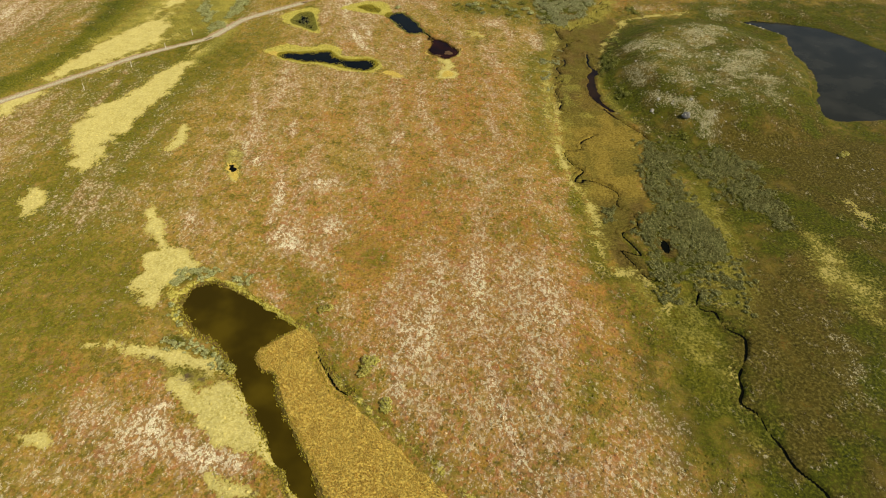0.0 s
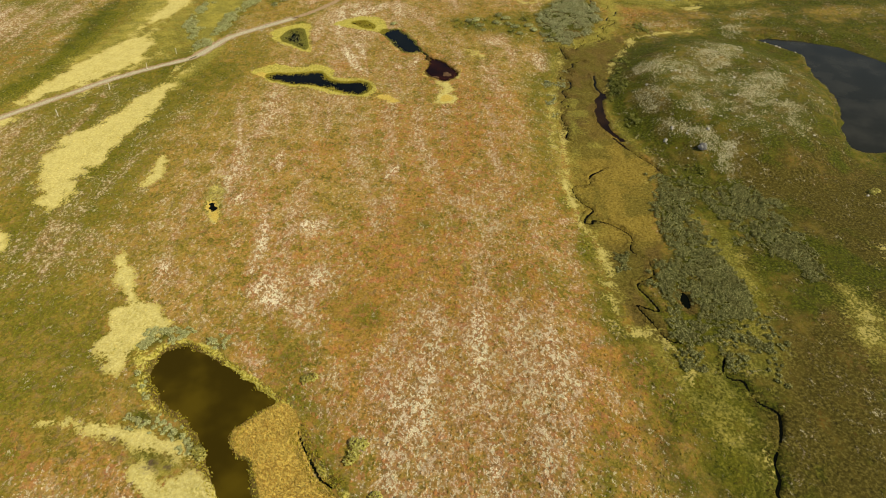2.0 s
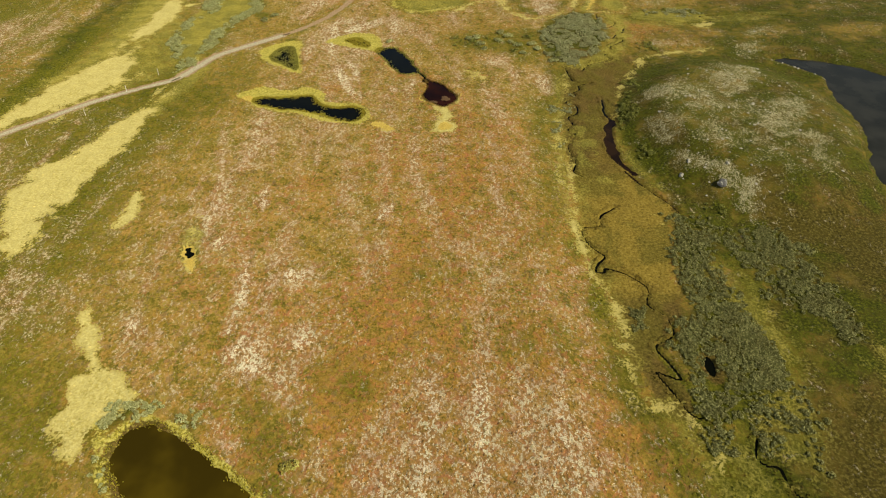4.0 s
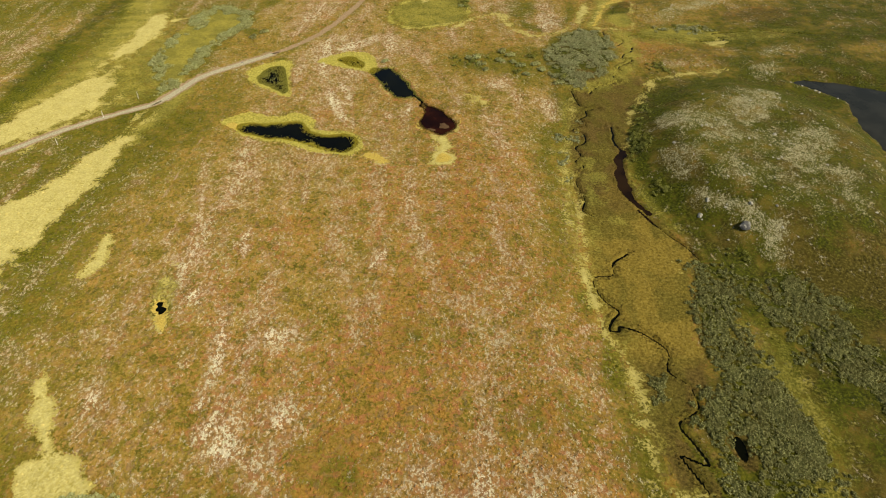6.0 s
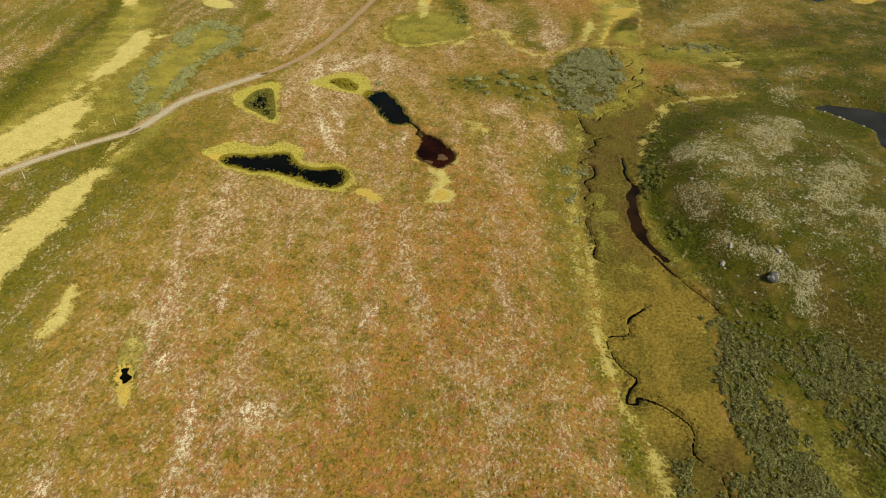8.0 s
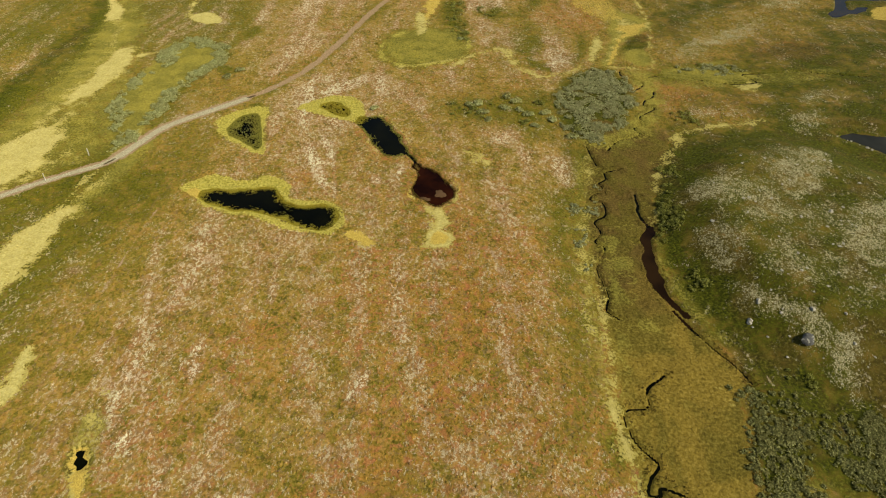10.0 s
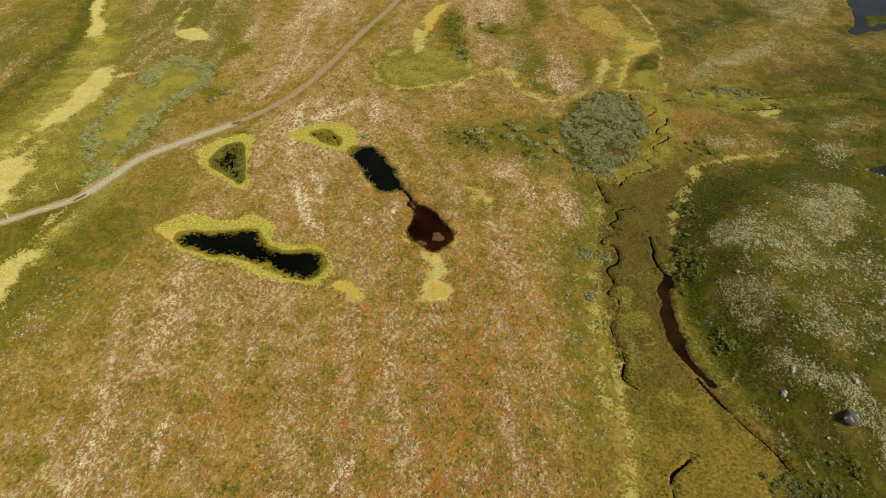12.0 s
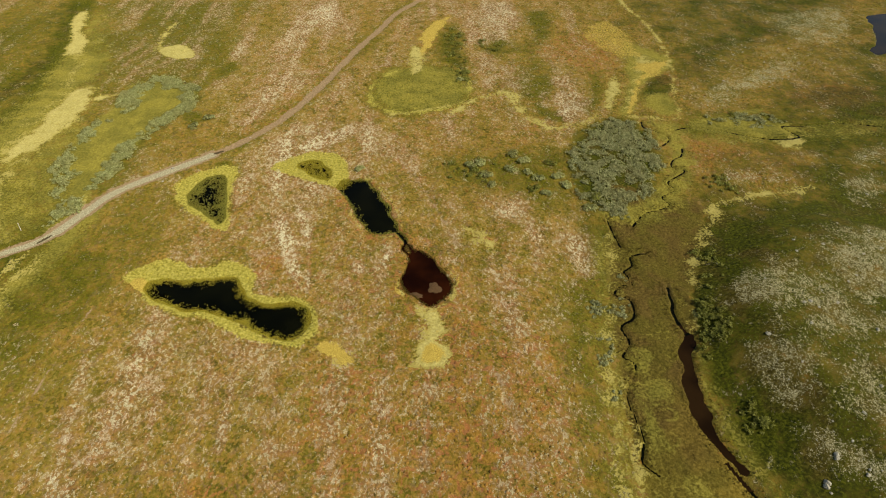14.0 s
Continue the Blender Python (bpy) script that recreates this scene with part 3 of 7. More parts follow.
strip("marsh", 2.6, 2.4, 0.62, [(29.3, 156.4), (26.4, 136.6), (23.3, 114.2), (22.9, 100.7), (23.2, 92.9), (24.6, 86.8), (24.9, 78), (24.7, 67.7),
    (27.7, 65)])
strip("marsh", 2.6, 2.6, 0.62, [(27.6, 63.9), (29.6, 58.2), (31.4, 51.5), (34.8, 46), (34.3, 41.9)])
strip("straw", 0.8, 1.4, 0.78, [(37.7, 135.8), (40.4, 144.6), (43.1, 150.9), (46.5, 156.1), (49.1, 159.5), (50.1, 162.8), (53.9, 164.1), (62.3,
    165.7), (67.8, 167)])
strip("marsh", 2.2, 2.4, 0.5, [(37.7, 135.8), (41.4, 147), (44.8, 153.5), (48.5, 158.9), (50.1, 162.8), (53.9, 164.1), (66.1, 165.5)])
strip("marsh", 1.6, 1.6, 0.6, [(36.9, 131.9), (35.9, 124.9), (36.9, 119.4), (38.4, 113.8), (39.4, 110.6)])
patch("straw", 1.52, 0.7, [(7.1, 158.1), (10.1, 155.5), (13, 152.9), (12.4, 151), (10.3, 151.6), (7.8, 155.2)])
patch("straw", 2.85, 0.8, [(-1.9, 222.5), (-1.4, 231.3), (0.8, 231.2), (1.1, 221.7)])
strip("lime", 0.7, 0.7, 0.7, [(-19.6, 54.4), (-17, 53.1), (-15, 48.9), (-12.8, 45.6), (-9.1, 41.9), (-4.4, 37.2), (0.4, 32.7), (3.7, 29.3)])
strip("lime", 1, 0.8, 0.85, [(-36.7, 61.7), (-35.5, 63.7), (-33.3, 64.7), (-30.1, 63.4), (-26.3, 60.4), (-21.7, 56.9), (-19.4, 54.7)])
strip("straw", 1.2, 1.2, 0.6, [(-56.7, 168.3), (-57.5, 159.5), (-60.7, 149.9), (-61.1, 141.6)])
# lime-green wet margins
patch("lime", 0.7, 1, [(-43, 146.6), (-40.1, 149.6), (-37.3, 150.8), (-33.3, 148.6), (-30.4, 148.9), (-28.4, 150), (-24.8, 148.3), (-23.2, 145.3),
    (-23.1, 143), (-20, 141.8), (-16.8, 141.6), (-14.6, 140.4), (-13.3, 137), (-13.5, 134.9), (-15.1, 133.9), (-18, 134.3), (-21, 135.4), (-24.5,
    137.5), (-28.8, 138.5), (-33.8, 139.9), (-37.1, 141.2), (-39.2, 143.8)])
patch("lime", 0.8, 1, [(-27, 176.3), (-23.4, 179.6), (-18.9, 181.4), (-14.1, 178.8), (-12.3, 173), (-13.4, 168.9), (-16.8, 170), (-21.1, 172), (-24.5,
    174)])
patch("marsh", 1.8, 1, [(-59.2, 157.4), (-60.9, 170.2), (-67.9, 184.5), (-66.2, 196.4), (-65.8, 211.2), (-60.6, 214.5), (-51.2, 209.1), (-49.5,
    199.5), (-53.8, 191.1), (-56.5, 180.4), (-56.6, 171.8), (-56.7, 163.8)])
patch("green", 2.2, 1, [(-10.9, 207.4), (-9.9, 214.5), (-5.9, 218.8), (1.8, 220.2), (8.1, 218.1), (11, 206.4), (8.8, 200.4), (3, 197.8), (-3.9,
    196.4), (-9, 199.8)])
patch("marsh", 2, 0.68, [(-10.9, 207.4), (-9.9, 214.5), (-5.9, 218.8), (1.8, 220.2), (8.1, 218.1), (11, 206.4), (8.8, 200.4), (3, 197.8), (-3.9,
    196.4), (-9, 199.8)])
strip("marsh", 1.2, 1.2, 0.85, [(1.8, 219.5), (-5.9, 218.1), (-9.4, 213.8), (-10.9, 206.8), (-8.6, 199.8), (-3.9, 196.7), (3, 198.1), (8.8, 201),
    (11.2, 205.7)])
strip("straw", 0.5, 0.7, 0.8, [(-5.7, 196), (-0.8, 196.9), (5.5, 198.8), (10.7, 201.5), (17.4, 204.8), (20, 204.1)])
patch("mud", 0.5, 0.42, [(-6.3, 204.1), (-4, 204.3), (-4.1, 201.9), (-5.9, 201.7)])
patch("reed", 1.5, 0.6, [(-1.1, 227.8), (1.1, 242.1), (5.2, 252.6), (6.7, 248.7), (4.1, 235.5), (1.1, 225.7)])
strip("straw", 1, 1, 0.8, [(-0.8, 229.3), (0.4, 221)])
patch("green", 2.5, 0.75, [(5.3, 239.7), (8.3, 247.6), (11.2, 239.4), (10.9, 227.2), (12, 212.8), (10.7, 207), (7.4, 218.1), (4.4, 221.9)])
thicket("green_thicket", 0.6, 0.35, [(6.1, 235.4), (8.2, 244), (10.3, 237.3), (10.3, 227.2), (11.6, 212.8), (10.6, 208.9), (8.2, 219.9)])
thicket("green_thicket", 0.6, 0.35, [(15, 235.8), (19.8, 231.4), (21.7, 228.2), (17.9, 226.8), (15.2, 230.1)])
thicket("green_thicket", 0.6, 0.09, [(2.8, 176.7), (6.2, 178.7), (12.9, 178.5), (14.5, 174), (12.1, 168), (5.9, 169.2)])
patch("lichen", 3.5, 0.6, [(11.2, 246.1), (17.1, 257.9), (28.9, 257.2), (25.8, 238.6), (19.9, 232.6), (14, 235)])
patch("green", 3, 0.62, [(15, 237.1), (19.8, 231.4), (26.8, 234.3), (34.1, 242.6), (29.5, 226.2), (20.9, 227.4), (15.2, 230.1)])
patch("lichen", 3, 0.62, [(12.8, 225.2), (16.5, 227.7), (20.1, 219.3), (17.8, 206), (13.1, 209.4)])
patch("lichen", 2, 0.6, [(29.2, 211.3), (32.8, 215.1), (35.9, 213.3), (36.8, 203.6), (34.6, 193.6), (31.3, 191.1), (27.1, 195.3), (29.7, 203.9)])
patch("green", 3.5, 0.5, [(20.7, 219.2), (26.2, 222.6), (30.2, 220.6), (28.4, 208.7), (23.7, 202.7), (25.7, 194), (21.6, 195.6), (18.8, 206)])
patch("green", 4, 0.55, [(2.1, 177.8), (6.2, 181), (13, 180.7), (15.2, 174), (13, 167), (5.8, 168.2), (2.7, 171.4)])
patch("lichen", 2, 0.62, [(-14.6, 191.8), (-8, 192.8), (-3, 187.4), (1.7, 177.8), (2.5, 169.4), (-1, 170.5), (-6.1, 177), (-12, 181.8)])
patch("green", 3, 0.55, [(50.6, 191.7), (66.1, 196.1), (82.4, 192.9), (97.4, 188.7), (92.8, 181), (74.2, 180.6), (60.3, 181.2), (50.7, 184.8)])
patch("marsh", 1, 0.62, [(-40.1, 98.4), (-39.7, 100.5), (-37.5, 101), (-36.2, 98.2), (-36, 94.2), (-35.4, 90.8), (-37.1, 90.4)])
strip("lime", 0.9, 0.8, 0.6, [(-13.3, 172.6), (-10.1, 172.5), (-6.6, 168.8), (-4, 163.7), (-2.5, 157.4)])
# rusty peat moss
patch("rust", 1.5, 0.9, [(-4.2, 154.9), (-1.7, 156.2), (0.7, 153.3), (4.5, 147.9), (5.7, 143.6), (5, 139.6), (2.4, 138.6), (0.1, 139.2), (-2.8,
    142.7), (-2.5, 146.9)])
patch("rust", 1.5, 0.8, [(-24.2, 147.5), (-23, 151.6), (-20.3, 151.3), (-19.2, 147.4), (-21, 146)])
patch("rust", 1.2, 0.7, [(-12.4, 165.9), (-8.9, 158.7), (-6.8, 155), (-3.3, 154.8), (-4.2, 156.3), (-7.4, 157.1)])
patch("rust", 6, 0.6, [(-21.2, 85.7), (-7.8, 88.5), (11.6, 85.9), (15.4, 78), (-1.9, 74.2), (-6.9, 67.7), (-17.7, 61), (-19.6, 63.4)])
patch("rust", 6, 0.7, [(-15.6, 70.7), (-5.3, 70.3), (-7.5, 62.9), (-14.5, 60.9)])
patch("rust", 4.5, 0.6, [(-37.8, 40), (-32.1, 42), (-26, 38.9), (-27.1, 34.1), (-33.6, 33.7)])
patch("rust", 4.5, 0.65, [(-29.1, 66.1), (-21.5, 64.6), (-17.5, 59.9), (-23.6, 59)])
patch("rust", 4.5, 0.55, [(-12, 128.4), (-3.7, 129.9), (4.7, 125.4), (2, 117.1), (-7, 120.2)])
patch("rust", 4.5, 0.5, [(-109.3, 159.3), (-105, 175.7), (-95.1, 159.9), (-98.3, 148.4)])
# sedge bog along the creek
patch("bog", 1.5, 1, [(34.5, 167.7), (45.5, 159.4), (40.9, 144.8), (34.4, 121.7), (38.4, 109.4), (39.8, 103.8), (38.6, 101.5), (37, 95.1), (35.4, 89.4), (34.4, 84.2), (34.4, 80.7), (31, 79.3), (31, 76.7), (28.2, 74.3), (28.8, 71.4), (29.3, 68.8), (30, 63.8), (26.4, 65.8), (24.7, 73.7), (25.1, 84.3), (23, 89.2), (23.4, 100.8), (25.4, 119.5), (27.8, 143.1)])
patch("bog", 1.6, 1, [(34.9, 157.9), (39.3, 159.9), (44.6, 163.5), (47.9, 164.9), (47.6, 161), (44.9, 156.3), (41.9, 151.1), (39, 143.6), (37.3, 138),
    (36.8, 133.9), (32.9, 125), (33.8, 118), (36.1, 112.6), (28.3, 112.8), (25.4, 117.5), (28.8, 130.4), (31.7, 142.8), (34.7, 152.7)])
strip("straw", 0.7, 1, 0.9, [(59, 267.8), (59.1, 257.8), (60.6, 248.5), (61.3, 237.1), (60.5, 224.8), (58.9, 214.9)])
strip("straw", 0.6, 1, 0.8, [(58.8, 213.3), (55.9, 204.6), (54.3, 195.3), (52.5, 192.1)])
strip("reed", 1.5, 2.2, 0.72, [(45.5, 247), (48.8, 237.7), (50.2, 225.3), (52.6, 216.1), (57.8, 215.9)])
strip("reed", 2, 1.8, 0.68, [(53.9, 216.1), (49.7, 209.2), (46.2, 200.8), (43.4, 194.5)])
patch("reed", 3, 0.56, [(48.7, 230.8), (53.4, 221.7), (61.4, 223.1), (57.9, 213.4), (51.6, 210), (48.8, 216.9)])
strip("straw", 2.2, 1.6, 0.75, [(42.9, 208.6), (42.1, 202.4), (40, 197.2)])
patch("dark", 1.5, 0.75, [(51.1, 210.6), (57.7, 213.4), (56.6, 207.4), (50.6, 198), (47.4, 199.5)])
strip("dark", 2, 2, 0.6, [(62.5, 255.2), (63.3, 244), (62.7, 232)])
patch("reed", 0.5, 1, [(-24.1, 50.6), (-22.3, 52.4), (-19.4, 54.5), (-16.6, 52.9), (-15.5, 48.9), (-13, 44.6), (-9.8, 41.5), (-5.7, 37), (-1.9, 32.9), (0.4, 30.5), (3, 27.1), (2.2, 25.4), (-0.6, 23.2), (-8.1, 22.6), (-9.8, 24.6), (-10.7, 26.3), (-12.8, 31.1), (-15, 35.4), (-18.6, 41.6), (-20.8, 46.9), (-22.7, 48.1)])
# greener ground
patch("green", 4.2, 0.9, [(30.9, 62.6), (38, 63.2), (46.8, 68.8), (40.2, 56.2), (44.3, 50.1), (42.8, 35.7), (41.2, 26), (30.2, 26.3), (31.8, 38.9),
    (30, 50.6)])
patch("green", 4.2, 0.95, [(43, 94.1), (47.1, 86.7), (50.7, 78.5), (46.5, 70.1), (42.2, 70.3), (42.1, 80.4)])
patch("green", 2.8, 1, [(46.9, 157.5), (46.6, 145.5), (41.5, 137), (38.8, 124.6), (38.8, 117.1), (40.5, 110.6), (36.7, 111.3), (35.7, 118), (35.9,
    125.7), (37.7, 133.7), (40.6, 144.5), (44.5, 153.5)])
patch("green", 3.5, 0.85, [(-20.2, 56.8), (-17.3, 58.3), (-13.6, 52.6), (-12.4, 48), (-7.1, 40.5), (-0.7, 34), (4.9, 29.6), (3.1, 27.9), (-4.4, 36.1),
    (-12.7, 44.6), (-15, 48.9)])
patch("green", 4.2, 0.55, [(-67.4, 71.4), (-57.3, 77.9), (-43.4, 71.8), (-38.7, 53.4), (-47.5, 50), (-53.4, 45.1)])
patch("green", 7, 0.7, [(27, 158.9), (29.3, 156.8), (25.4, 138.4), (22.5, 123.4), (21.4, 111.9), (17.7, 111.7), (21.1, 124.9), (23, 138.3)])
patch("green", 2.8, 0.6, [(8.3, 176), (14.9, 179.8), (26.9, 181.4), (26.5, 166.8), (20.9, 162.2), (13.7, 166.7), (9, 168.6)])
patch("green", 2.8, 0.8, [(5.2, 240.6), (10, 229), (11.9, 212.3), (10.2, 205.1), (8.2, 217.1), (3.6, 225.7)])
# western scarp: its shaded side painted as a dark green band
strip("green", 9, 3, 0.95, [(-99.3, 118.7), (-97.3, 128.2), (-94.4, 137.4), (-90.6, 149.4), (-89.8, 164.6), (-90.5, 186.9)])
strip("green", 8, 3, 0.95, [(-85.1, 192.3), (-86, 210.6), (-91, 233), (-98.7, 260.8), (-108.1, 286.9)])
patch("green", 2.8, 0.8, [(21.7, 87.3), (24.2, 85.1), (24.3, 78), (21.8, 82.3)])
patch("green", 2.8, 0.6, [(-26.1, 67.2), (-18.4, 65.7), (-15.6, 63.2), (-19.6, 62.8), (-24.6, 64.1)])
patch("dark", 7, 1, [(40.4, 101.3), (56.7, 101.5), (78.4, 105.8), (90.9, 104.1), (62.5, 51.4), (51.9, 42.9), (42.7, 25.9), (39, 26), (40.4, 35.8),
    (44.3, 50.1), (50.5, 60.2), (55.7, 75.3), (53, 91.8)])
# green growth on the knoll's west flank, darkened in colour for its shade
patch("dark", 2.5, 1, [(44.9, 143.3), (43.5, 132.2), (46.3, 127.7), (45.9, 115), (45, 110.3), (40.5, 110.6), (38.5, 118.5), (38.8, 125.4)])
patch("dark", 5.6, 0.8, [(102.3, 165.6), (136.8, 156.9), (126.1, 130.6), (109.5, 144.8)])
# pale lichen heath
patch("lichen", 6.8, 0.62, [(-14.4, 59.8), (-9.6, 48.3), (-3.2, 38.5), (0.5, 34.3), (4.9, 30.4), (11.1, 26), (25.2, 26.4), (26.1, 32.3), (25.6, 40.6),
    (20.4, 44.3), (22.2, 56.5), (18.4, 68.7), (10.4, 73.7), (-1.9, 72.8), (-6.9, 67.7), (-7.4, 60.6)])
patch("lichen", 3.4, 0.75, [(-14.4, 56.6), (-9.6, 47.9), (-3.2, 38.5), (0.5, 34.3), (-3.2, 40.4), (-6.8, 46.9), (-10.8, 53.5)])
patch("lichen", 3.4, 0.8, [(-27.1, 72.5), (-25.3, 76.6), (-16.6, 72), (-15.7, 67.5), (-20.2, 67)])
strip("lichen", 1.5, 1.5, 0.95, [(-27.8, 96.9), (-27.7, 90.1), (-27.7, 83.4), (-27.6, 78.5)])
strip("lichen", 1.2, 1.5, 0.85, [(-36.9, 102.6), (-34.6, 93.1), (-33.7, 89.4)])
strip("lichen", 1.5, 2, 0.75, [(-29.7, 115), (-28.6, 104.6), (-27.7, 97.9)])
strip("lichen", 1.5, 2, 0.7, [(-43, 105.2), (-42.8, 97.4), (-43.7, 90.7)])
patch("lichen", 6.8, 0.6, [(-44.8, 98.5), (-42.6, 107.6), (-38.3, 115.3), (-28.7, 112.2), (-24.6, 97.8), (-24.3, 90), (-32.9, 90.3), (-40.1, 90.5)])
patch("lichen", 5.1, 0.8, [(-45, 42.4), (-41.5, 44.3), (-35.9, 45.3), (-31.1, 42), (-31.7, 36.9), (-34.9, 32.5), (-40.8, 35.2)])
patch("lichen", 6.8, 0.5, [(-65.6, 86.1), (-53.4, 92.4), (-45.1, 88.5), (-49, 77.6), (-57.8, 75.1)])
patch("lichen", 6.8, 0.45, [(-17.1, 141.8), (-6, 133.4), (5.9, 127.5), (21.3, 125.2), (19.5, 103.7), (14.6, 83.7), (14, 72.3), (5.1, 71.2), (-3.7,
    72.8), (-0.1, 89.2), (1.7, 111), (-11.1, 120.1)])
strip("lichen", 2.2, 1.5, 0.92, [(-20.4, 164.5), (-17.1, 155.3), (-15.4, 144.2)])
strip("lichen", 2.2, 2, 0.8, [(-27.4, 173.5), (-27.6, 164.8), (-27.7, 157.1), (-29.7, 154.3)])
strip("lichen", 3, 2.5, 0.66, [(-13.7, 189.6), (-5.6, 184.8), (0, 174.4), (3, 165.4)])
strip("lichen", 2.5, 2, 0.62, [(-23.4, 186.5), (-17.5, 192.5), (-12.9, 193.1)])
strip("lichen", 2.5, 2, 0.8, [(-10.9, 151), (-7.1, 147), (-4, 150.7)])
strip("lichen", 2, 2, 0.75, [(10.5, 149), (12.3, 141.6), (13.7, 133.2), (15.9, 127.8)])
patch("lichen", 3.4, 0.8, [(10.8, 166), (18.4, 165.1), (18.2, 159.7), (12.1, 158.7)])
patch("lichen", 4, 0.6, [(13.4, 152.9), (18.6, 159), (24.1, 158.2), (24.1, 152.9), (18.4, 150.7)])
patch("lichen", 5.1, 0.55, [(13.8, 221.8), (24, 221.3), (23.4, 205.9), (14.7, 206.3)])
patch("lichen", 3.4, 0.5, [(26.8, 203), (33.7, 214.4), (36.4, 208.3), (34.7, 196.1), (28, 195.1)])
patch("lichen", 5.1, 0.55, [(10.5, 240.4), (17, 259.9), (25.9, 267), (28.6, 247.9), (20, 237.9), (12.3, 232.5)])
patch("lichen", 6.8, 0.6, [(-35.7, 220.7), (-22.5, 223.4), (-18, 207.7), (-27.2, 202.5), (-34.7, 197.6), (-39.6, 208.6)])
patch("lichen", 6.8, 0.7, [(-37.8, 238.7), (-37, 260.3), (-28.4, 269.9), (-29.1, 250.8), (-35.2, 232.9)])
patch("lichen", 6.8, 0.4, [(-47.6, 133), (-40.3, 136.7), (-29.8, 134.4), (-25.7, 125.4), (-28.4, 113.9), (-36.7, 112.9), (-42.4, 119.7)])
patch("lichen", 8.5, 0.6, [(-121.6, 152.6), (-138.9, 187.6), (-123.3, 196.7), (-107.1, 195.4), (-104.8, 159)])
# grey lichen on the stony knoll
patch("grey", 6.4, 0.58, [(77.8, 92.5), (84.9, 94.1), (82.7, 88.6), (76.4, 88.9)])
patch("grey", 9.6, 0.3, [(44.2, 60.4), (50, 55.8), (49.8, 38.4), (44.6, 29.3), (41.4, 30.6), (43.5, 48.3)])
# willow scrub
thicket("willow_thicket", 1, 0.8, [(30.5, 62.6), (33.8, 62.7), (33.4, 58.6), (30.5, 59.2)])
thicket("willow_thicket", 1, 0.8, [(27, 81.8), (29.1, 81), (28.4, 77.2), (26.5, 77)])
thicket("willow_thicket", 1, 1.2, [(36.1, 61.3), (38.7, 61.2), (38.7, 59.5), (36.6, 59)])
thicket("willow_thicket", 1, 1, [(28.4, 180.9), (36.5, 191.1), (42.4, 191.3), (45.4, 185), (44.7, 175.6), (40.3, 167.1), (33.7, 160), (30.3, 161.5),
    (27.9, 169.1)])
thicket("willow_thicket", 1, 1.6, [(-63, 198.8), (-66.2, 205.5), (-65.1, 212.6), (-62.2, 212.5), (-60.7, 203.9), (-61.2, 198.7)])
thicket("willow_thicket", 1, 1.44, [(-62.7, 214), (-60.8, 217), (-52.9, 212.7), (-48.4, 204.8), (-48.9, 199.5), (-52.3, 197.1), (-51.4, 203.5),
    (-53.3, 207.8), (-59.2, 212.4)])
thicket("willow_thicket", 1, 1.28, [(-50.7, 199.6), (-51.9, 192.2), (-54.9, 183.4), (-56, 172.7), (-57.9, 173.7), (-58, 181.5), (-55.1, 190), (-53.1,
    195.9)])
thicket("willow_thicket", 1, 1.28, [(-57.2, 171.8), (-56.7, 163.8), (-59.9, 157.8), (-60.7, 156.7), (-60.3, 163.5), (-58.4, 166.7)])
thicket("willow_thicket", 1, 0.96, [(-63.9, 195.1), (-65.7, 191.1), (-66.1, 181.8), (-62, 171.1), (-62, 167.6), (-66.1, 177.8), (-67.5, 185), (-67.3,
    193.5)])
thicket("willow_thicket", 0.6, 1.2, [(-39, 64.1), (-38.1, 65.7), (-35.9, 66.7), (-33, 66.6), (-31.8, 65.4), (-34.6, 65.1), (-36.8, 64), (-38, 63.2)])
thicket("willow_thicket", 0.6, 1, [(-32, 65.9), (-29.7, 65.2), (-27.6, 63.7), (-28.3, 62.5), (-30.7, 64)])
thicket("willow_thicket", 0.6, 0.55, [(-36.5, 53.4), (-34.4, 53.7), (-32.3, 52.7), (-29.7, 51.2), (-27.5, 49.3), (-26.7, 48), (-29, 49), (-31.6, 50.6),
    (-34.6, 52.2)])
thicket("willow_thicket", 0.6, 0.6, [(-37.9, 60.6), (-36.3, 59), (-34.8, 56.3), (-35.8, 55.8), (-37.2, 57.9)])
thicket("willow_thicket", 0.6, 1, [(24.1, 139.5), (27.8, 141.7), (30.4, 141.1), (30.3, 139.2), (28.2, 138.4), (25.4, 138.2)])
thicket("willow_thicket", 0.6, 0.7, [(24.2, 132.8), (26.7, 135.3), (26.5, 132.3), (24.6, 129.5), (23.7, 130.4)])
thicket("willow_thicket", 0.6, 0.7, [(24.5, 126), (26, 127.7), (25.9, 125.2), (24.6, 123.5), (23.6, 123.9)])
thicket("willow_thicket", 0.6, 0.9, [(30.4, 147.7), (31.9, 147), (31.7, 145.1), (30.1, 144.8)])
thicket("willow_thicket", 0.6, 0.5, [(58.5, 191.4), (65.2, 193.6), (76.1, 191.9), (72.9, 187.3), (63.1, 188.4)])
LONE_WILLOWS = [(11.2, 175.9), (12.2, 171.7), (12.7, 168.8), (10.1, 174), (19.3, 176.6), (19.9, 172.8), (21.3, 170.4), (20.2, 167.6), (22.2, 166), (24.7, 171.4), (25.7, 168.4), (24.3, 175.4), (18, 178.6), (16.9, 173.8), (-10.3, 174.8), (30.5, 165.1), (29, 162), (-49.9, 209), (9.8, 175.6), (10.7, 215.4), (9.3, 212.4), (-43.6, 195.5), (-45.5, 192)]
LONE_WILLOWS_LOW = [(-16.3, 57.9), (-7, 41.9), (-9, 48.7), (-9.7, 47.4), (-26.8, 48.4), (74.3, 95.5)]
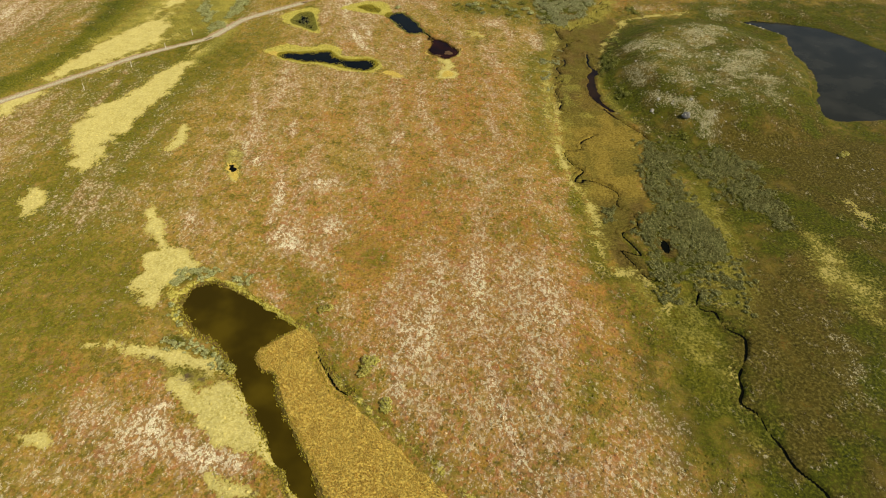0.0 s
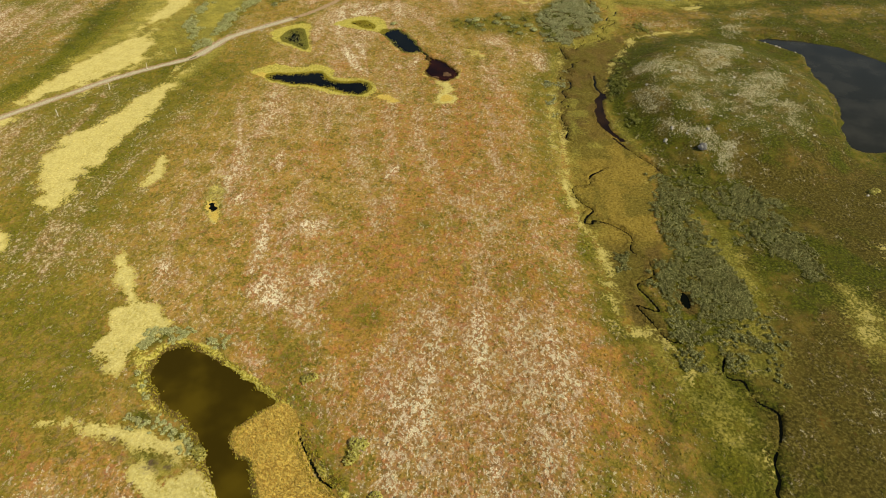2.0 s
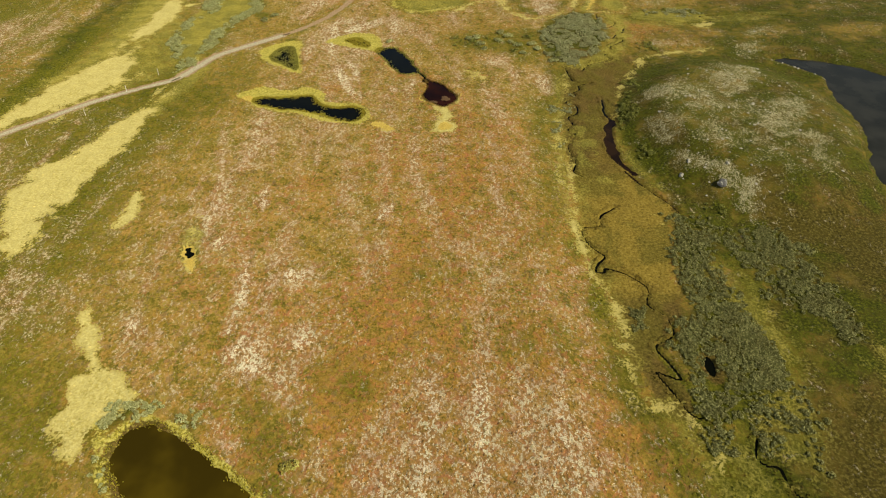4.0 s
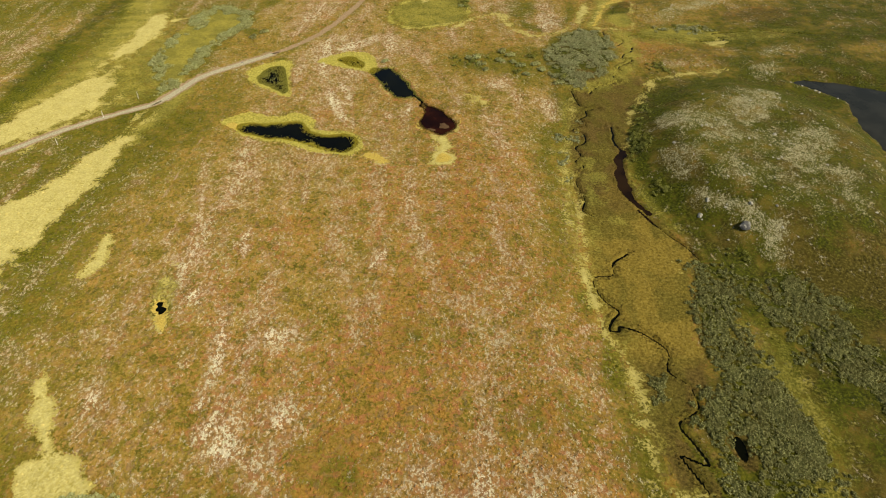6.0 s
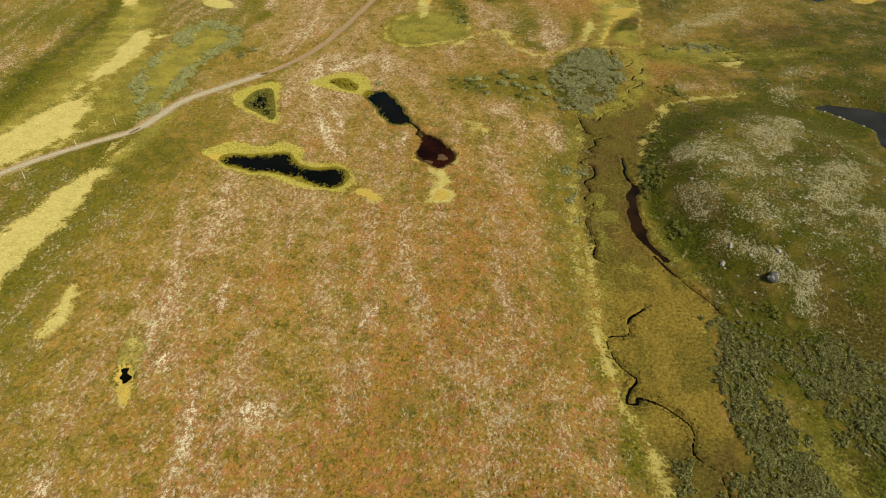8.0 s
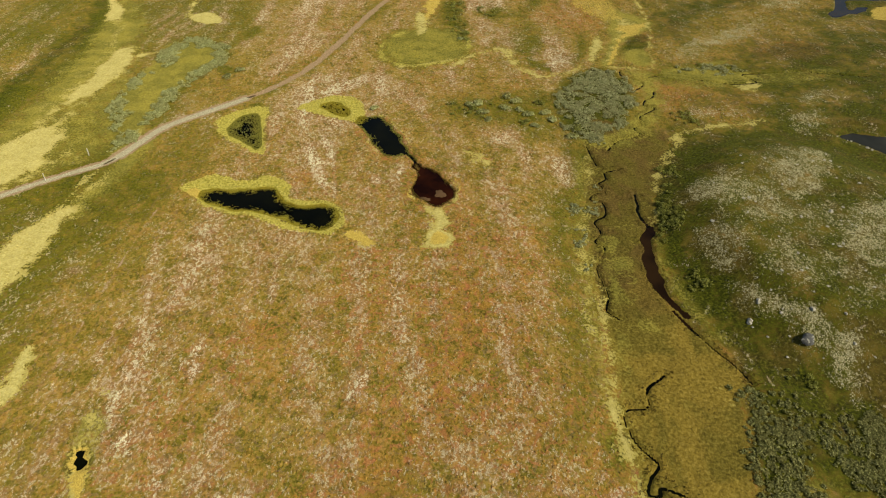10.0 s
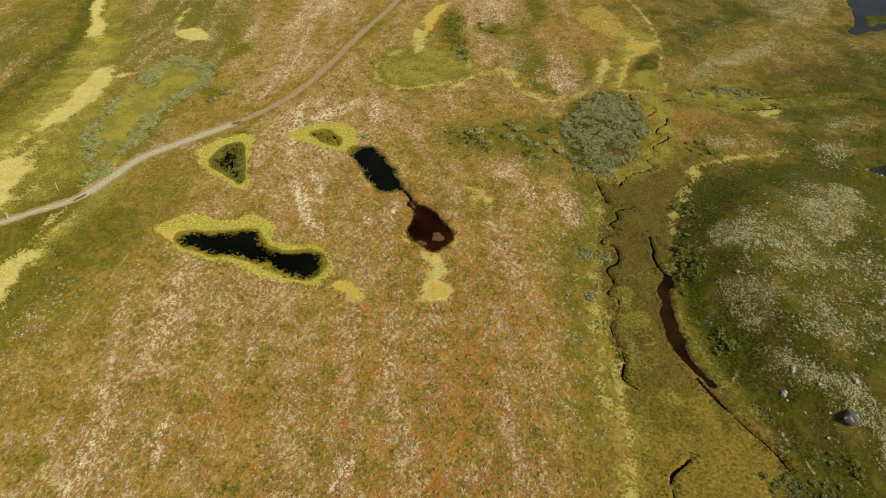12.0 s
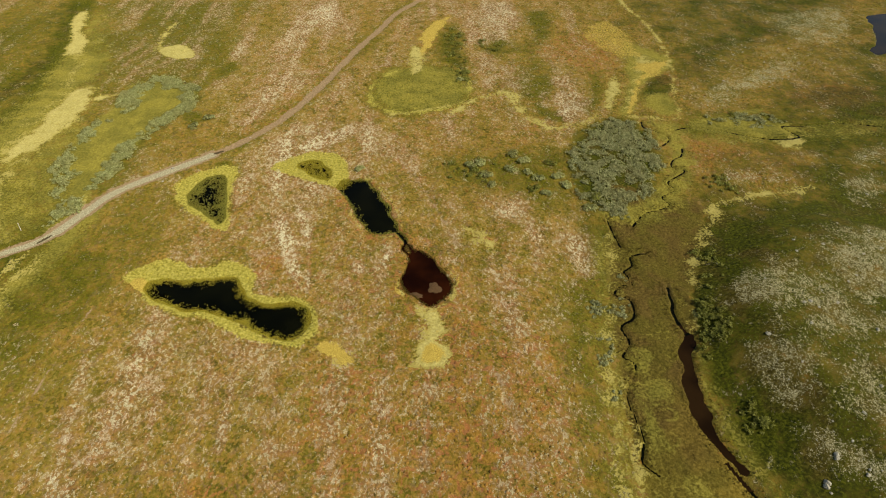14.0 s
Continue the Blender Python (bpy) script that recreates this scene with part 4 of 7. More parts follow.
STONES = [(81.2, 161.6), (82.8, 159.5), (83.5, 157.9), (84.3, 156.7), (84.8, 156), (87.6, 153.4), (82.7, 160.4), (51.5, 136.3), (53, 135.4), (63.6, 132.4), (65.9, 133.3), (60.4, 123.8), (59.7, 124.4), (45.6, 115.2), (43.8, 112.7), (52.3, 114.8), (47.6, 112.8), (51.2, 112.3), (45, 109.9), (46.2, 106.7), (47.5, 116.3), (71.2, 147.3), (43.8, 111.7), (76.3, 223.4), (91.4, 226.6), (52.4, 136.5), (45, 131.7), (45.5, 114.9), (47.9, 113.2), (43.6, 112.4), (47.4, 109.3), (73, 94.6), (75.7, 90.4), (77.3, 90.7)]
BOULDER = [(49.2, 108.3)]
POSTS = [(-78.5, 127.4), (-72.4, 139.2), (-68, 150.3), (-63.7, 158.6)]
strip("path", 0.7, 0.4, 1, [(-38.6, 181.6), (-37.4, 182.3)])
strip("path", 0.6, 0.4, 0.8, [(-59.5, 155.4), (-58.3, 157.2)])
# olive slopes round the straw bands
patch("marsh", 4, 0.56, [(-100.1, 116.1), (-92.4, 133.1), (-88.3, 160.8), (-85.7, 187.2), (-73.1, 202.1), (-56.1, 175.6), (-62.9, 155.5), (-77.5,
    140.8), (-92.8, 119.4)])
patch("marsh", 4, 0.56, [(-80.1, 171.7), (-88.9, 199.6), (-87.7, 219.6), (-95.1, 252.4), (-89.9, 262.5), (-72.9, 216), (-67.7, 191.7), (-70.7, 177)])
patch("dark", 5, 0.55, [(30.8, 60.9), (37.9, 62.9), (55.7, 75.3), (57.9, 62.2), (39, 26), (25.2, 26.4), (25.1, 39.1)])
patch("green", 4, 0.5, [(-64, 144), (-57.1, 156.6), (-47.7, 170.6), (-39, 156), (-42.9, 143.3), (-45.5, 125.9), (-51, 121.4)])
strip("marsh", 0.35, 0.35, 0.62, [(32.9, 130.3), (32.6, 129.4), (31.4, 129.2), (30.4, 129.3), (29.7, 129.9), (30.2, 130.9), (31.1, 131.5), (32.2,
    131.5), (32.9, 131.2), (33, 130.2)])
strip("marsh", 0.35, 0.35, 0.62, [(31.8, 125.4), (30.9, 124), (29.5, 123.7), (27.9, 123.9), (27.1, 124.8), (27.1, 126.5), (28.9, 127.3), (30.5,
    127.4), (32.1, 126.9), (31.8, 125.4)])
strip("marsh", 0.35, 0.35, 0.62, [(30.5, 119), (29.4, 118), (28.3, 117.9), (26.9, 118), (26.4, 118.6), (26.8, 119.6), (27.6, 120.3), (29, 120.3),
    (29.9, 120), (30.5, 119)])
strip("marsh", 0.35, 0.35, 0.62, [(35.1, 134.6), (34.4, 134.2), (33.6, 134.1), (32.6, 134.1), (32.2, 134.5), (32, 135.1), (33, 135.4), (34, 135.4),
    (35, 135.2), (35.1, 134.6)])
strip("marsh", 0.35, 0.35, 0.62, [(32.3, 134.1), (32, 133.6), (31.3, 133.5), (30.5, 133.6), (30.1, 134), (30.5, 134.6), (30.9, 134.9), (31.6, 134.8),
    (32.1, 134.7), (32.3, 134.1)])
strip("marsh", 0.35, 0.35, 0.62, [(31.1, 122.2), (30.9, 121.7), (29.9, 121.5), (29.2, 121.6), (28.4, 122), (28.7, 122.7), (29.6, 123), (30.5, 123.1),
    (31.1, 122.8), (31.1, 122.2)])
patch("mud", 0.5, 0.42, [(34.8, 144.4), (37.6, 144.9), (36.7, 139.7), (35.2, 139.5)])
patch("mud", 0.4, 0.45, [(39.8, 147.9), (40.7, 147.7), (39.9, 145.9), (39.4, 146.3)])
patch("green", 1.5, 0.7, [(36.2, 148.8), (42.5, 153.7), (40.8, 145.8), (37.7, 142.5)])
patch("straw", 1.2, 0.5, [(33.3, 114.1), (35.2, 106.9), (37.4, 98.3), (36.3, 102.5)])
patch("dark", 2, 1, [(40, 105.7), (43.4, 101.4), (51.4, 101.1), (68.2, 102.5), (62.8, 93.2), (49.4, 96.7), (39.4, 99.3)])
# deepens the painted shade of the western scarp
strip("dark", 8, 3, 0.55, [(-87, 195.9), (-88.6, 213.4), (-93.1, 234.5), (-102.1, 265.2)])
strip("dark", 5, 3, 0.4, [(-100.7, 121.1), (-98, 129.5), (-95.4, 139.5), (-91.8, 152.1), (-91.7, 177.3)])
patch("mud", 1.6, 0.5, [(-39.4, 51.4), (-35.7, 51), (-34.4, 49.1), (-37.2, 49.7)])
patch("mud", 1.8, 0.5, [(-34.4, 49.1), (-31.3, 49.5), (-29.4, 47.6), (-30.4, 45.2), (-33.1, 46.1)])
patch("mud", 0.9, 0.4, [(-31, 49.5), (-26.9, 47.6), (-26.3, 45), (-28.6, 45.9)])
patch("marsh", 2, 0.5, [(34.4, 60.8), (42.8, 65.1), (47.3, 70.1), (41.8, 58.3), (37.1, 58.4)])
patch("marsh", 2, 0.68, [(30.3, 161.5), (41.4, 167.9), (46.3, 180.6), (45.1, 190.8), (53.1, 188.1), (49.7, 172.6), (46.4, 165.4), (42.6, 161.6),
    (34.8, 156.9)])
patch("marsh", 2, 0.45, [(48.6, 185.3), (62.6, 187), (77, 188.8), (94.8, 190.5), (90.9, 183.7), (73.1, 180.7), (60.1, 180.5), (49, 183.1)])
patch("green", 2.5, 0.9, [(47.8, 157.5), (54.7, 159), (64.8, 162.5), (79.5, 163.6), (75.6, 156.5), (63.1, 155.6), (51.8, 150.2), (46.4, 147.1)])
patch("dark", 2.5, 0.8, [(47.8, 157.5), (54.7, 159), (65.5, 164.1), (84.3, 166.5), (78.7, 156.6), (63.1, 155.6), (51.8, 150.2), (46.4, 147.1)])
patch("mud", 0.4, 0.4, [(-22.6, 149.6), (-21.6, 149.9), (-21.1, 148.2), (-22.1, 147.8)])
patch("lichen", 2.5, 0.7, [(-14.5, 60.9), (-11, 56.5), (-6.1, 48.6), (-7.5, 46.9), (-11.3, 51.6)])
patch("green", 1.2, 0.85, [(-16.9, 52.7), (-13.1, 48), (-6.4, 40.5), (0.5, 34), (-0.8, 33.1), (-6.3, 38.3), (-12.7, 44.6)])
patch("marsh", 3, 0.56, [(29.8, 158.1), (32.2, 158), (31.5, 147.6), (28.5, 138.4), (27.2, 130.4), (25.9, 125.2), (25.3, 116.1), (26, 111), (21.7,
    110.8), (22.5, 121.8), (24.1, 134.3), (26.6, 147.8)])
patch("green", 5, 0.75, [(27.8, 158.2), (31.9, 158), (31.7, 147.6), (27, 130.4), (25.6, 116.1), (26.5, 110.9), (19.9, 110.7), (21.1, 124.9), (22.2,
    138.2)])
TRACK_STONES = [(-33.3, 187.4), (-45.4, 172), (-45.1, 176.6)]
patch("light", 3, 0.32, [(50.1, 184.8), (60.8, 182.2), (76.3, 182.7), (68.7, 167), (54.6, 165.9), (48.3, 164.6), (45.9, 172.8)])
patch("rust", 3, 0.25, [(50, 182.6), (59.6, 179.1), (72.7, 177.6), (66.8, 167.1), (54.7, 166.2), (48, 165.3), (46.9, 172.7)])
patch("lichen", 3, 0.5, [(55.6, 171.6), (67.4, 172.9), (67.1, 167.8), (56.4, 168.2)])
patch("light", 5, 0.6, [(71, 219.2), (96.5, 236.2), (127.5, 266.7), (131.7, 256.4), (106.9, 228.1), (80.2, 200.8), (65, 196.1)])
patch("light", 4, 0.45, [(58.7, 210.3), (65.3, 207), (70.2, 197.2), (83.6, 195.4), (81.2, 190.5), (54.4, 192.8)])
strip("straw", 0.4, 0.5, 0.85, [(-2.5, 148.1), (-2.5, 143.8), (-1, 140.9), (0.8, 139.2), (3.2, 139.1), (5.2, 141.3), (5.7, 144.2), (4.9, 146.9)])
strip("straw", 0.3, 0.5, 0.8, [(-13.5, 166.8), (-10.4, 160.2), (-8, 156.1), (-5.5, 155.2), (-2.9, 155.4)])
strip("straw", 0.9, 0.9, 0.8, [(0.8, 139.2), (1.4, 136), (1.6, 133.5)])
patch("mud", 0.4, 0.45, [(-35.8, 147.4), (-32.4, 147), (-32.2, 146.1), (-35.4, 146.3)])
patch("mud", 0.4, 0.45, [(-23.1, 142.6), (-21.1, 142.2), (-21.1, 141.6), (-22.7, 141.8)])
patch("mud", 0.4, 0.5, [(-2.2, 154.2), (-0.4, 153.1), (0.3, 151.1), (-1.2, 150.7)])
patch("green", 1.5, 0.9, [(17.4, 239.2), (20.2, 240.7), (21.3, 235.9), (18.4, 233)])
patch("green", 2, 0.7, [(31.2, 200.1), (36.9, 201.2), (36.2, 194.8), (31.3, 193.7)])
patch("green", 2, 0.6, [(19, 199.3), (24.6, 196.5), (25.1, 191.5), (20.8, 194.1)])
patch("green", 2.5, 0.6, [(24.5, 219.7), (29.6, 222.8), (26.7, 211.7), (23.4, 205.9)])
patch("marsh", 2.5, 0.56, [(43.2, 91.3), (44.9, 86), (47.5, 77.4), (48.8, 74.9), (44.3, 68.9), (40.6, 65.8), (41.9, 73), (40.9, 79.7)])
patch("light", 4, 0.5, [(43.2, 91.3), (47.5, 77.4), (48.4, 72.8), (42.5, 58.2), (38.7, 56.2), (39.1, 65.3), (40.9, 79.7)])
patch("marsh", 3, 0.48, [(40.5, 69), (46.5, 70.1), (43.8, 60.4), (40.2, 56.2), (37.5, 58.4)])
patch("marsh", 3, 0.5, [(30.3, 56.5), (34.1, 57.5), (36.8, 51.3), (35.2, 43.5), (35.7, 36.6), (33.9, 36.7), (32.5, 43.5), (30.7, 50.6)])
patch("light", 3, 0.45, [(30.9, 58.7), (34.5, 56.4), (37.2, 50.4), (34.6, 41.9), (35.4, 36), (36.2, 29.5), (26.4, 29.8), (28.3, 39), (27.8, 50.7)])
patch("dark", 1, 0.7, [(-39.9, 52.5), (-36, 51.9), (-34.5, 49.6), (-37.4, 49.7)])
patch("dark", 1, 0.75, [(-34.5, 49.6), (-31.8, 49.9), (-28.7, 47.6), (-31.1, 45.2), (-33.1, 46.1)])
patch("lichen", 1.5, 0.8, [(-26.1, 36.8), (-22.2, 36.3), (-19.2, 33.3), (-22.3, 34)])
patch("mud", 0.5, 0.42, [(-10.9, 38.4), (-9.6, 39.1), (-8.8, 36.9), (-9.9, 36.3)])
patch("mud", 0.5, 0.42, [(-8, 34.9), (-6.2, 34.5), (-5.5, 32.9), (-7.3, 32.9)])
strip("marsh", 2.4, 3, 0.72, [(31.2, 158.1), (30.3, 151.5), (28.2, 142.9), (25.6, 134.3), (24.3, 125.2), (23.4, 117.5), (23.9, 112.2)])
patch("green", 3, 0.5, [(-15.8, 72), (-12.4, 73.2), (-7, 70.3), (-7.6, 65.3), (-13.4, 65.5)])
patch("lime", 0.8, 0.55, [(-39.8, 63.6), (-37.6, 64), (-35.1, 57.3), (-32.7, 54.2), (-33.5, 53.3), (-36.7, 56.4)])
strip("lime", 0.6, 0.8, 0.6, [(-32.6, 54), (-27.4, 49.3), (-23, 42.5), (-19.2, 36.6), (-16, 31.9)])
patch("dark", 5, 0.7, [(79, 198.2), (105.8, 202.5), (97.4, 188.7), (77.3, 189.5)])
patch("dark", 4, 0.6, [(74.6, 183.9), (94.7, 184.2), (88.1, 173.1), (77, 171.7), (67.8, 167)])
patch("dark", 6, 0.95, [(41.7, 56.1), (59.1, 64.5), (65, 55.3), (46.6, 25.8), (37.9, 26.1), (38.5, 37.3)])
patch("green", 3, 0.9, [(25.8, 77.5), (27.1, 68.3), (27.6, 60.5), (27.5, 52.2), (27.7, 45.1), (27.7, 40.1), (36.2, 39.9), (36.5, 53.4), (34.2, 64),
    (31.4, 72.6)])
patch("dark", 3, 0.6, [(29.2, 62.3), (29.9, 53.6), (30.1, 45), (29.4, 40.1), (36.2, 39.9), (35.9, 51.9), (32.9, 60.3)])
patch("green", 2, 0.9, [(22.2, 88), (24.8, 86.9), (24.7, 81.3), (22.7, 81.2)])
patch("green", 2.5, 0.6, [(10.1, 76.3), (14, 75), (12.7, 71.6), (9.7, 72.8)])
strip("lime", 0.6, 0.6, 0.8, [(-18.8, 54.8), (-17.4, 52.5), (-16.7, 50.2), (-15.1, 48.1), (-12.8, 45.3)])
patch("straw", 3.5, 0.55, [(-76.5, 159.5), (-77.4, 168.6), (-76.8, 179.9), (-77.3, 195.9), (-79.9, 210.6), (-75.8, 213.6), (-71.9, 207.1), (-71.2,
    190.4), (-72.8, 180.9), (-73.3, 166.5)])
patch("green", 2.5, 0.85, [(20.5, 96.1), (23.1, 96.2), (22.8, 92.4), (20.7, 91.2)])
patch("green", 2.5, 0.9, [(21.3, 86.3), (24.4, 86.8), (24.9, 83.2), (22.4, 81.5), (21.4, 83)])
patch("green", 2.5, 0.8, [(23.1, 81.6), (24.6, 79.7), (24, 75.5), (24.4, 71.4), (22.2, 71.4), (22.5, 76.8)])
patch("green", 5, 0.72, [(20.4, 145.3), (27.1, 145.8), (25.6, 132.6), (23.4, 119.3), (22, 107.5), (18.3, 107.3), (18.7, 119.7), (18.6, 131.9)])
patch("green", 3, 0.8, [(43.2, 91.3), (44.9, 86), (47.5, 77.4), (48.4, 72.8), (41.8, 58.3), (38.7, 58.4), (40.9, 70.3), (40.9, 79.7)])
strip("rust", 1, 1, 1, [(-3, 148.1), (-2.8, 143.8), (-1.3, 140.4), (0.8, 138.7), (3.4, 138.6), (5.6, 140.9), (6.2, 144.2), (5.4, 147.6)])
strip("rust", 0.9, 0.9, 1, [(-13.9, 166.8), (-10.7, 159.8), (-8.1, 155.3), (-5.4, 154.3), (-2.4, 154.8)])
patch("marsh", 2, 0.5, [(28.4, 129.4), (29.8, 128.3), (28.2, 122.3), (27.2, 123.2)])
patch("marsh", 2, 0.5, [(26, 117.7), (27.6, 116.5), (28.4, 112.3), (26.5, 112.4)])
patch("green", 2, 0.6, [(37.9, 153.2), (43.1, 155.1), (42.6, 149.2), (39.2, 145.3), (37.1, 146.9)])
patch("reed", 1.4, 0.57, [(0, 129.6), (0.5, 132.6), (1.8, 134), (2.4, 136.3), (3.9, 134.9), (3.5, 133.5), (4.5, 131.5), (4.1, 129.5), (2.3, 128.8)])
patch("reed", 1.4, 0.6, [(-13.1, 132), (-11.3, 134.1), (-7.4, 131.4), (-6.5, 129.4), (-9.3, 128.9)])
patch("reed", 1, 0.62, [(-42.4, 145.1), (-40.4, 147.4), (-38.7, 145.5), (-38.9, 143.2)])
patch("reed", 1.2, 0.34, [(-23.6, 147.3), (-23, 150.7), (-20.2, 150.6), (-19.4, 147.4), (-21.1, 146.5)])
patch("mud", 0.5, 0.6, [(-37.6, 50.8), (-37, 50.9), (-36.4, 50.2), (-37.1, 50)])
patch("mud", 0.5, 0.6, [(-36, 50.2), (-35.1, 50.3), (-34.7, 49.6), (-35.5, 49.4)])
patch("mud", 0.5, 0.6, [(-32.7, 47.8), (-31.5, 48.1), (-30.8, 47), (-31.9, 46.7)])
patch("mud", 0.5, 0.55, [(-30.4, 47), (-29.4, 47.3), (-28.9, 46.3), (-29.8, 46)])
patch("marsh", 1.5, 0.6, [(-35.6, 49.6), (-31.7, 49.5), (-28.1, 46.8), (-29.5, 44.3), (-32.4, 45.2)])
patch("green", 1.5, 0.9, [(-46, 66.8), (-43.9, 66.9), (-42.5, 64.8), (-44.3, 64.3)])
strip("rust", 1, 0.8, 1, [(11, 153.7), (13.2, 152.5)])
strip("mud", 0.4, 0.4, 0.8, [(11.8, 152.5), (13.1, 151.9)])
patch("green", 7, 0.62, [(-80.4, 166), (-64, 167.2), (-49.5, 153.5), (-44.9, 137.6), (-50.3, 129.3), (-57.1, 125.7)])
patch("dark", 8, 0.36, [(-80.4, 166), (-64, 167.2), (-50.4, 153.5), (-47.5, 140.1), (-52.9, 131.4), (-58.2, 127.6)])
patch("reed", 2, 0.55, [(124.2, 229.2), (134.2, 231.3), (135.9, 224.1), (126.1, 217.9), (119.8, 218.7)])
patch("reed", 2, 0.5, [(115, 236.7), (116.8, 235.2), (114.3, 229.8), (111.1, 227.3)])
strip("green", 4.5, 2.5, 0.62, [(-39.1, 181), (-33.5, 186.9), (-28.3, 194.9), (-24, 205.1), (-19.4, 220), (-15.2, 233.8), (-11.4, 243.5), (-7.4,
    256.5), (-2.7, 264.4)])
strip("rust", 2.5, 2.5, 0.6, [(-33.8, 188.1), (-28.5, 196.1), (-24.2, 206.5), (-19.6, 221.6), (-15.3, 235.7)])
# willow scrub along the creek, in clumps with wet gaps and painted gap shade
thicket("willow_thicket", 0.6, 1.35, [(39.1, 102.5), (40.4, 101.5), (42, 99.8), (44.2, 98.2), (47.3, 96.8), (47.6, 94.2), (45.6, 92.4), (44.4, 93.8), (42.5, 91.7), (41.1, 88.3), (40.5, 84.8), (38.7, 81.8), (36.9, 80.8), (36.2, 81.7), (36, 83.2), (35.4, 85), (36.2, 89.3), (37.6, 94.1), (37.6, 97.2)])
thicket("willow_thicket", 0.6, 1.35, [(44.6, 98.2), (50.1, 98.2), (53.4, 97.4), (53.4, 94), (50.8, 91.5), (48.8, 92.1), (47.9, 94.7), (46.2, 96.6)])
thicket("willow_thicket", 0.6, 1.35, [(46.2, 92.2), (49, 92.3), (50.2, 89.8), (51.6, 87.4), (53.3, 85.2), (54.7, 83.4), (52.5, 79.5), (50, 80.7), (48.2, 82.4), (46.8, 84.8), (46.5, 88.1)])
thicket("willow_thicket", 0.6, 0.8, [(53.4, 96.6), (55.7, 95.5), (56.9, 93.4), (58.1, 91.8), (56.8, 87.7), (55.8, 88.7), (55, 90.9), (53.6, 92.9)])
thicket("willow_thicket", 0.6, 1.3, [(32.7, 73.7), (33.9, 72.8), (33.6, 69.8), (33.3, 67.3), (32.3, 67.8), (31.7, 69.9), (31.6, 72.9)])
thicket("willow_thicket", 0.6, 1.35, [(37.2, 76.1), (41.3, 82), (42.5, 80.1), (43.5, 75.8), (43.9, 71.6), (42.8, 68.2), (40.4, 67.2), (38, 69.1), (36.2, 70.5), (35.8, 73.3)])
thicket("willow_thicket", 0.6, 1.3, [(30.2, 64.4), (31.9, 66.8), (34.4, 67.5), (35.4, 66.4), (33.9, 64.3), (31.4, 62.9)])
thicket("willow_thicket", 0.6, 1, [(36.5, 61.1), (38.3, 61.3), (38.9, 59.5), (37.3, 58.4), (36.3, 59.6)])
thicket("willow_thicket", 0.6, 0.55, [(36.7, 67.9), (41.8, 66.9), (41.9, 62.8), (39.5, 60.6), (36.7, 61.8), (35.5, 64.7)])
thicket("willow_thicket", 0.6, 0.5, [(44.8, 70.2), (44.6, 65.1), (43.3, 58.2), (40.9, 56.2), (41.6, 62.8)])
thicket("willow_thicket", 0.6, 0.8, [(27, 83.4), (27.9, 83.1), (28.4, 81), (28.5, 78.5), (27.6, 77.5), (27.1, 79.4)])
thicket("willow_thicket", 0.6, 1.2, [(31.3, 77.4), (35, 79.6), (37.8, 79.2), (37, 76.5), (35.2, 75.2), (32.4, 74.6), (30.4, 73.6), (30.4, 75.7)])
patch("dark", 3, 0.8, [(34.2, 84.2), (36.3, 82.9), (41.4, 79.3), (42.3, 71), (30, 71.3), (31.3, 78.1)])
patch("green", 4, 0.9, [(23, 65.7), (26.8, 61), (30, 50.6), (31.4, 40.4), (30.7, 33.4), (28.2, 34.8), (27.4, 44.5), (24.4, 54.6)])
patch("green", 4, 0.75, [(26, 42.1), (30.3, 39), (31.5, 30.7), (26.2, 30.9)])
# dark shrubs under the knoll
thicket("green_thicket", 0.6, 1.3, [(40.5, 140.5), (41.8, 139.2), (41.3, 134.5), (40.2, 132.8), (39.1, 134.2), (39.3, 137.1)])
thicket("green_thicket", 0.6, 0.45, [(38, 134.7), (39.1, 132.9), (38.5, 126.8), (37.2, 124.9), (37, 128.5)])
thicket("green_thicket", 0.6, 1.5, [(38.6, 122.9), (40, 123.5), (41.2, 121.6), (41.1, 119.3), (39.6, 119.2), (38.4, 120.7)])
thicket("green_thicket", 0.6, 0.8, [(38.4, 129.8), (39.3, 129.6), (39.1, 127.3), (38, 126.8)])
thicket("green_thicket", 0.6, 0.4, [(44.9, 105.7), (46.5, 105.2), (46.4, 104.1), (44.6, 103.8)])
thicket("green_thicket", 0.6, 0.4, [(47.5, 103.8), (49.1, 103.4), (48.8, 102.1), (47, 102)])
thicket("green_thicket", 0.6, 0.35, [(44.5, 153.1), (46.4, 154.1), (46.4, 149.8), (42.4, 142), (41.9, 144.2)])
thicket("green_thicket", 0.6, 0.3, [(51.3, 170.8), (54.8, 169.4), (54.6, 165.9), (50.4, 164.5)])
thicket("green_thicket", 0.6, 0.3, [(61, 194.3), (65.5, 194.6), (63.7, 189.8), (59.6, 190.4)])
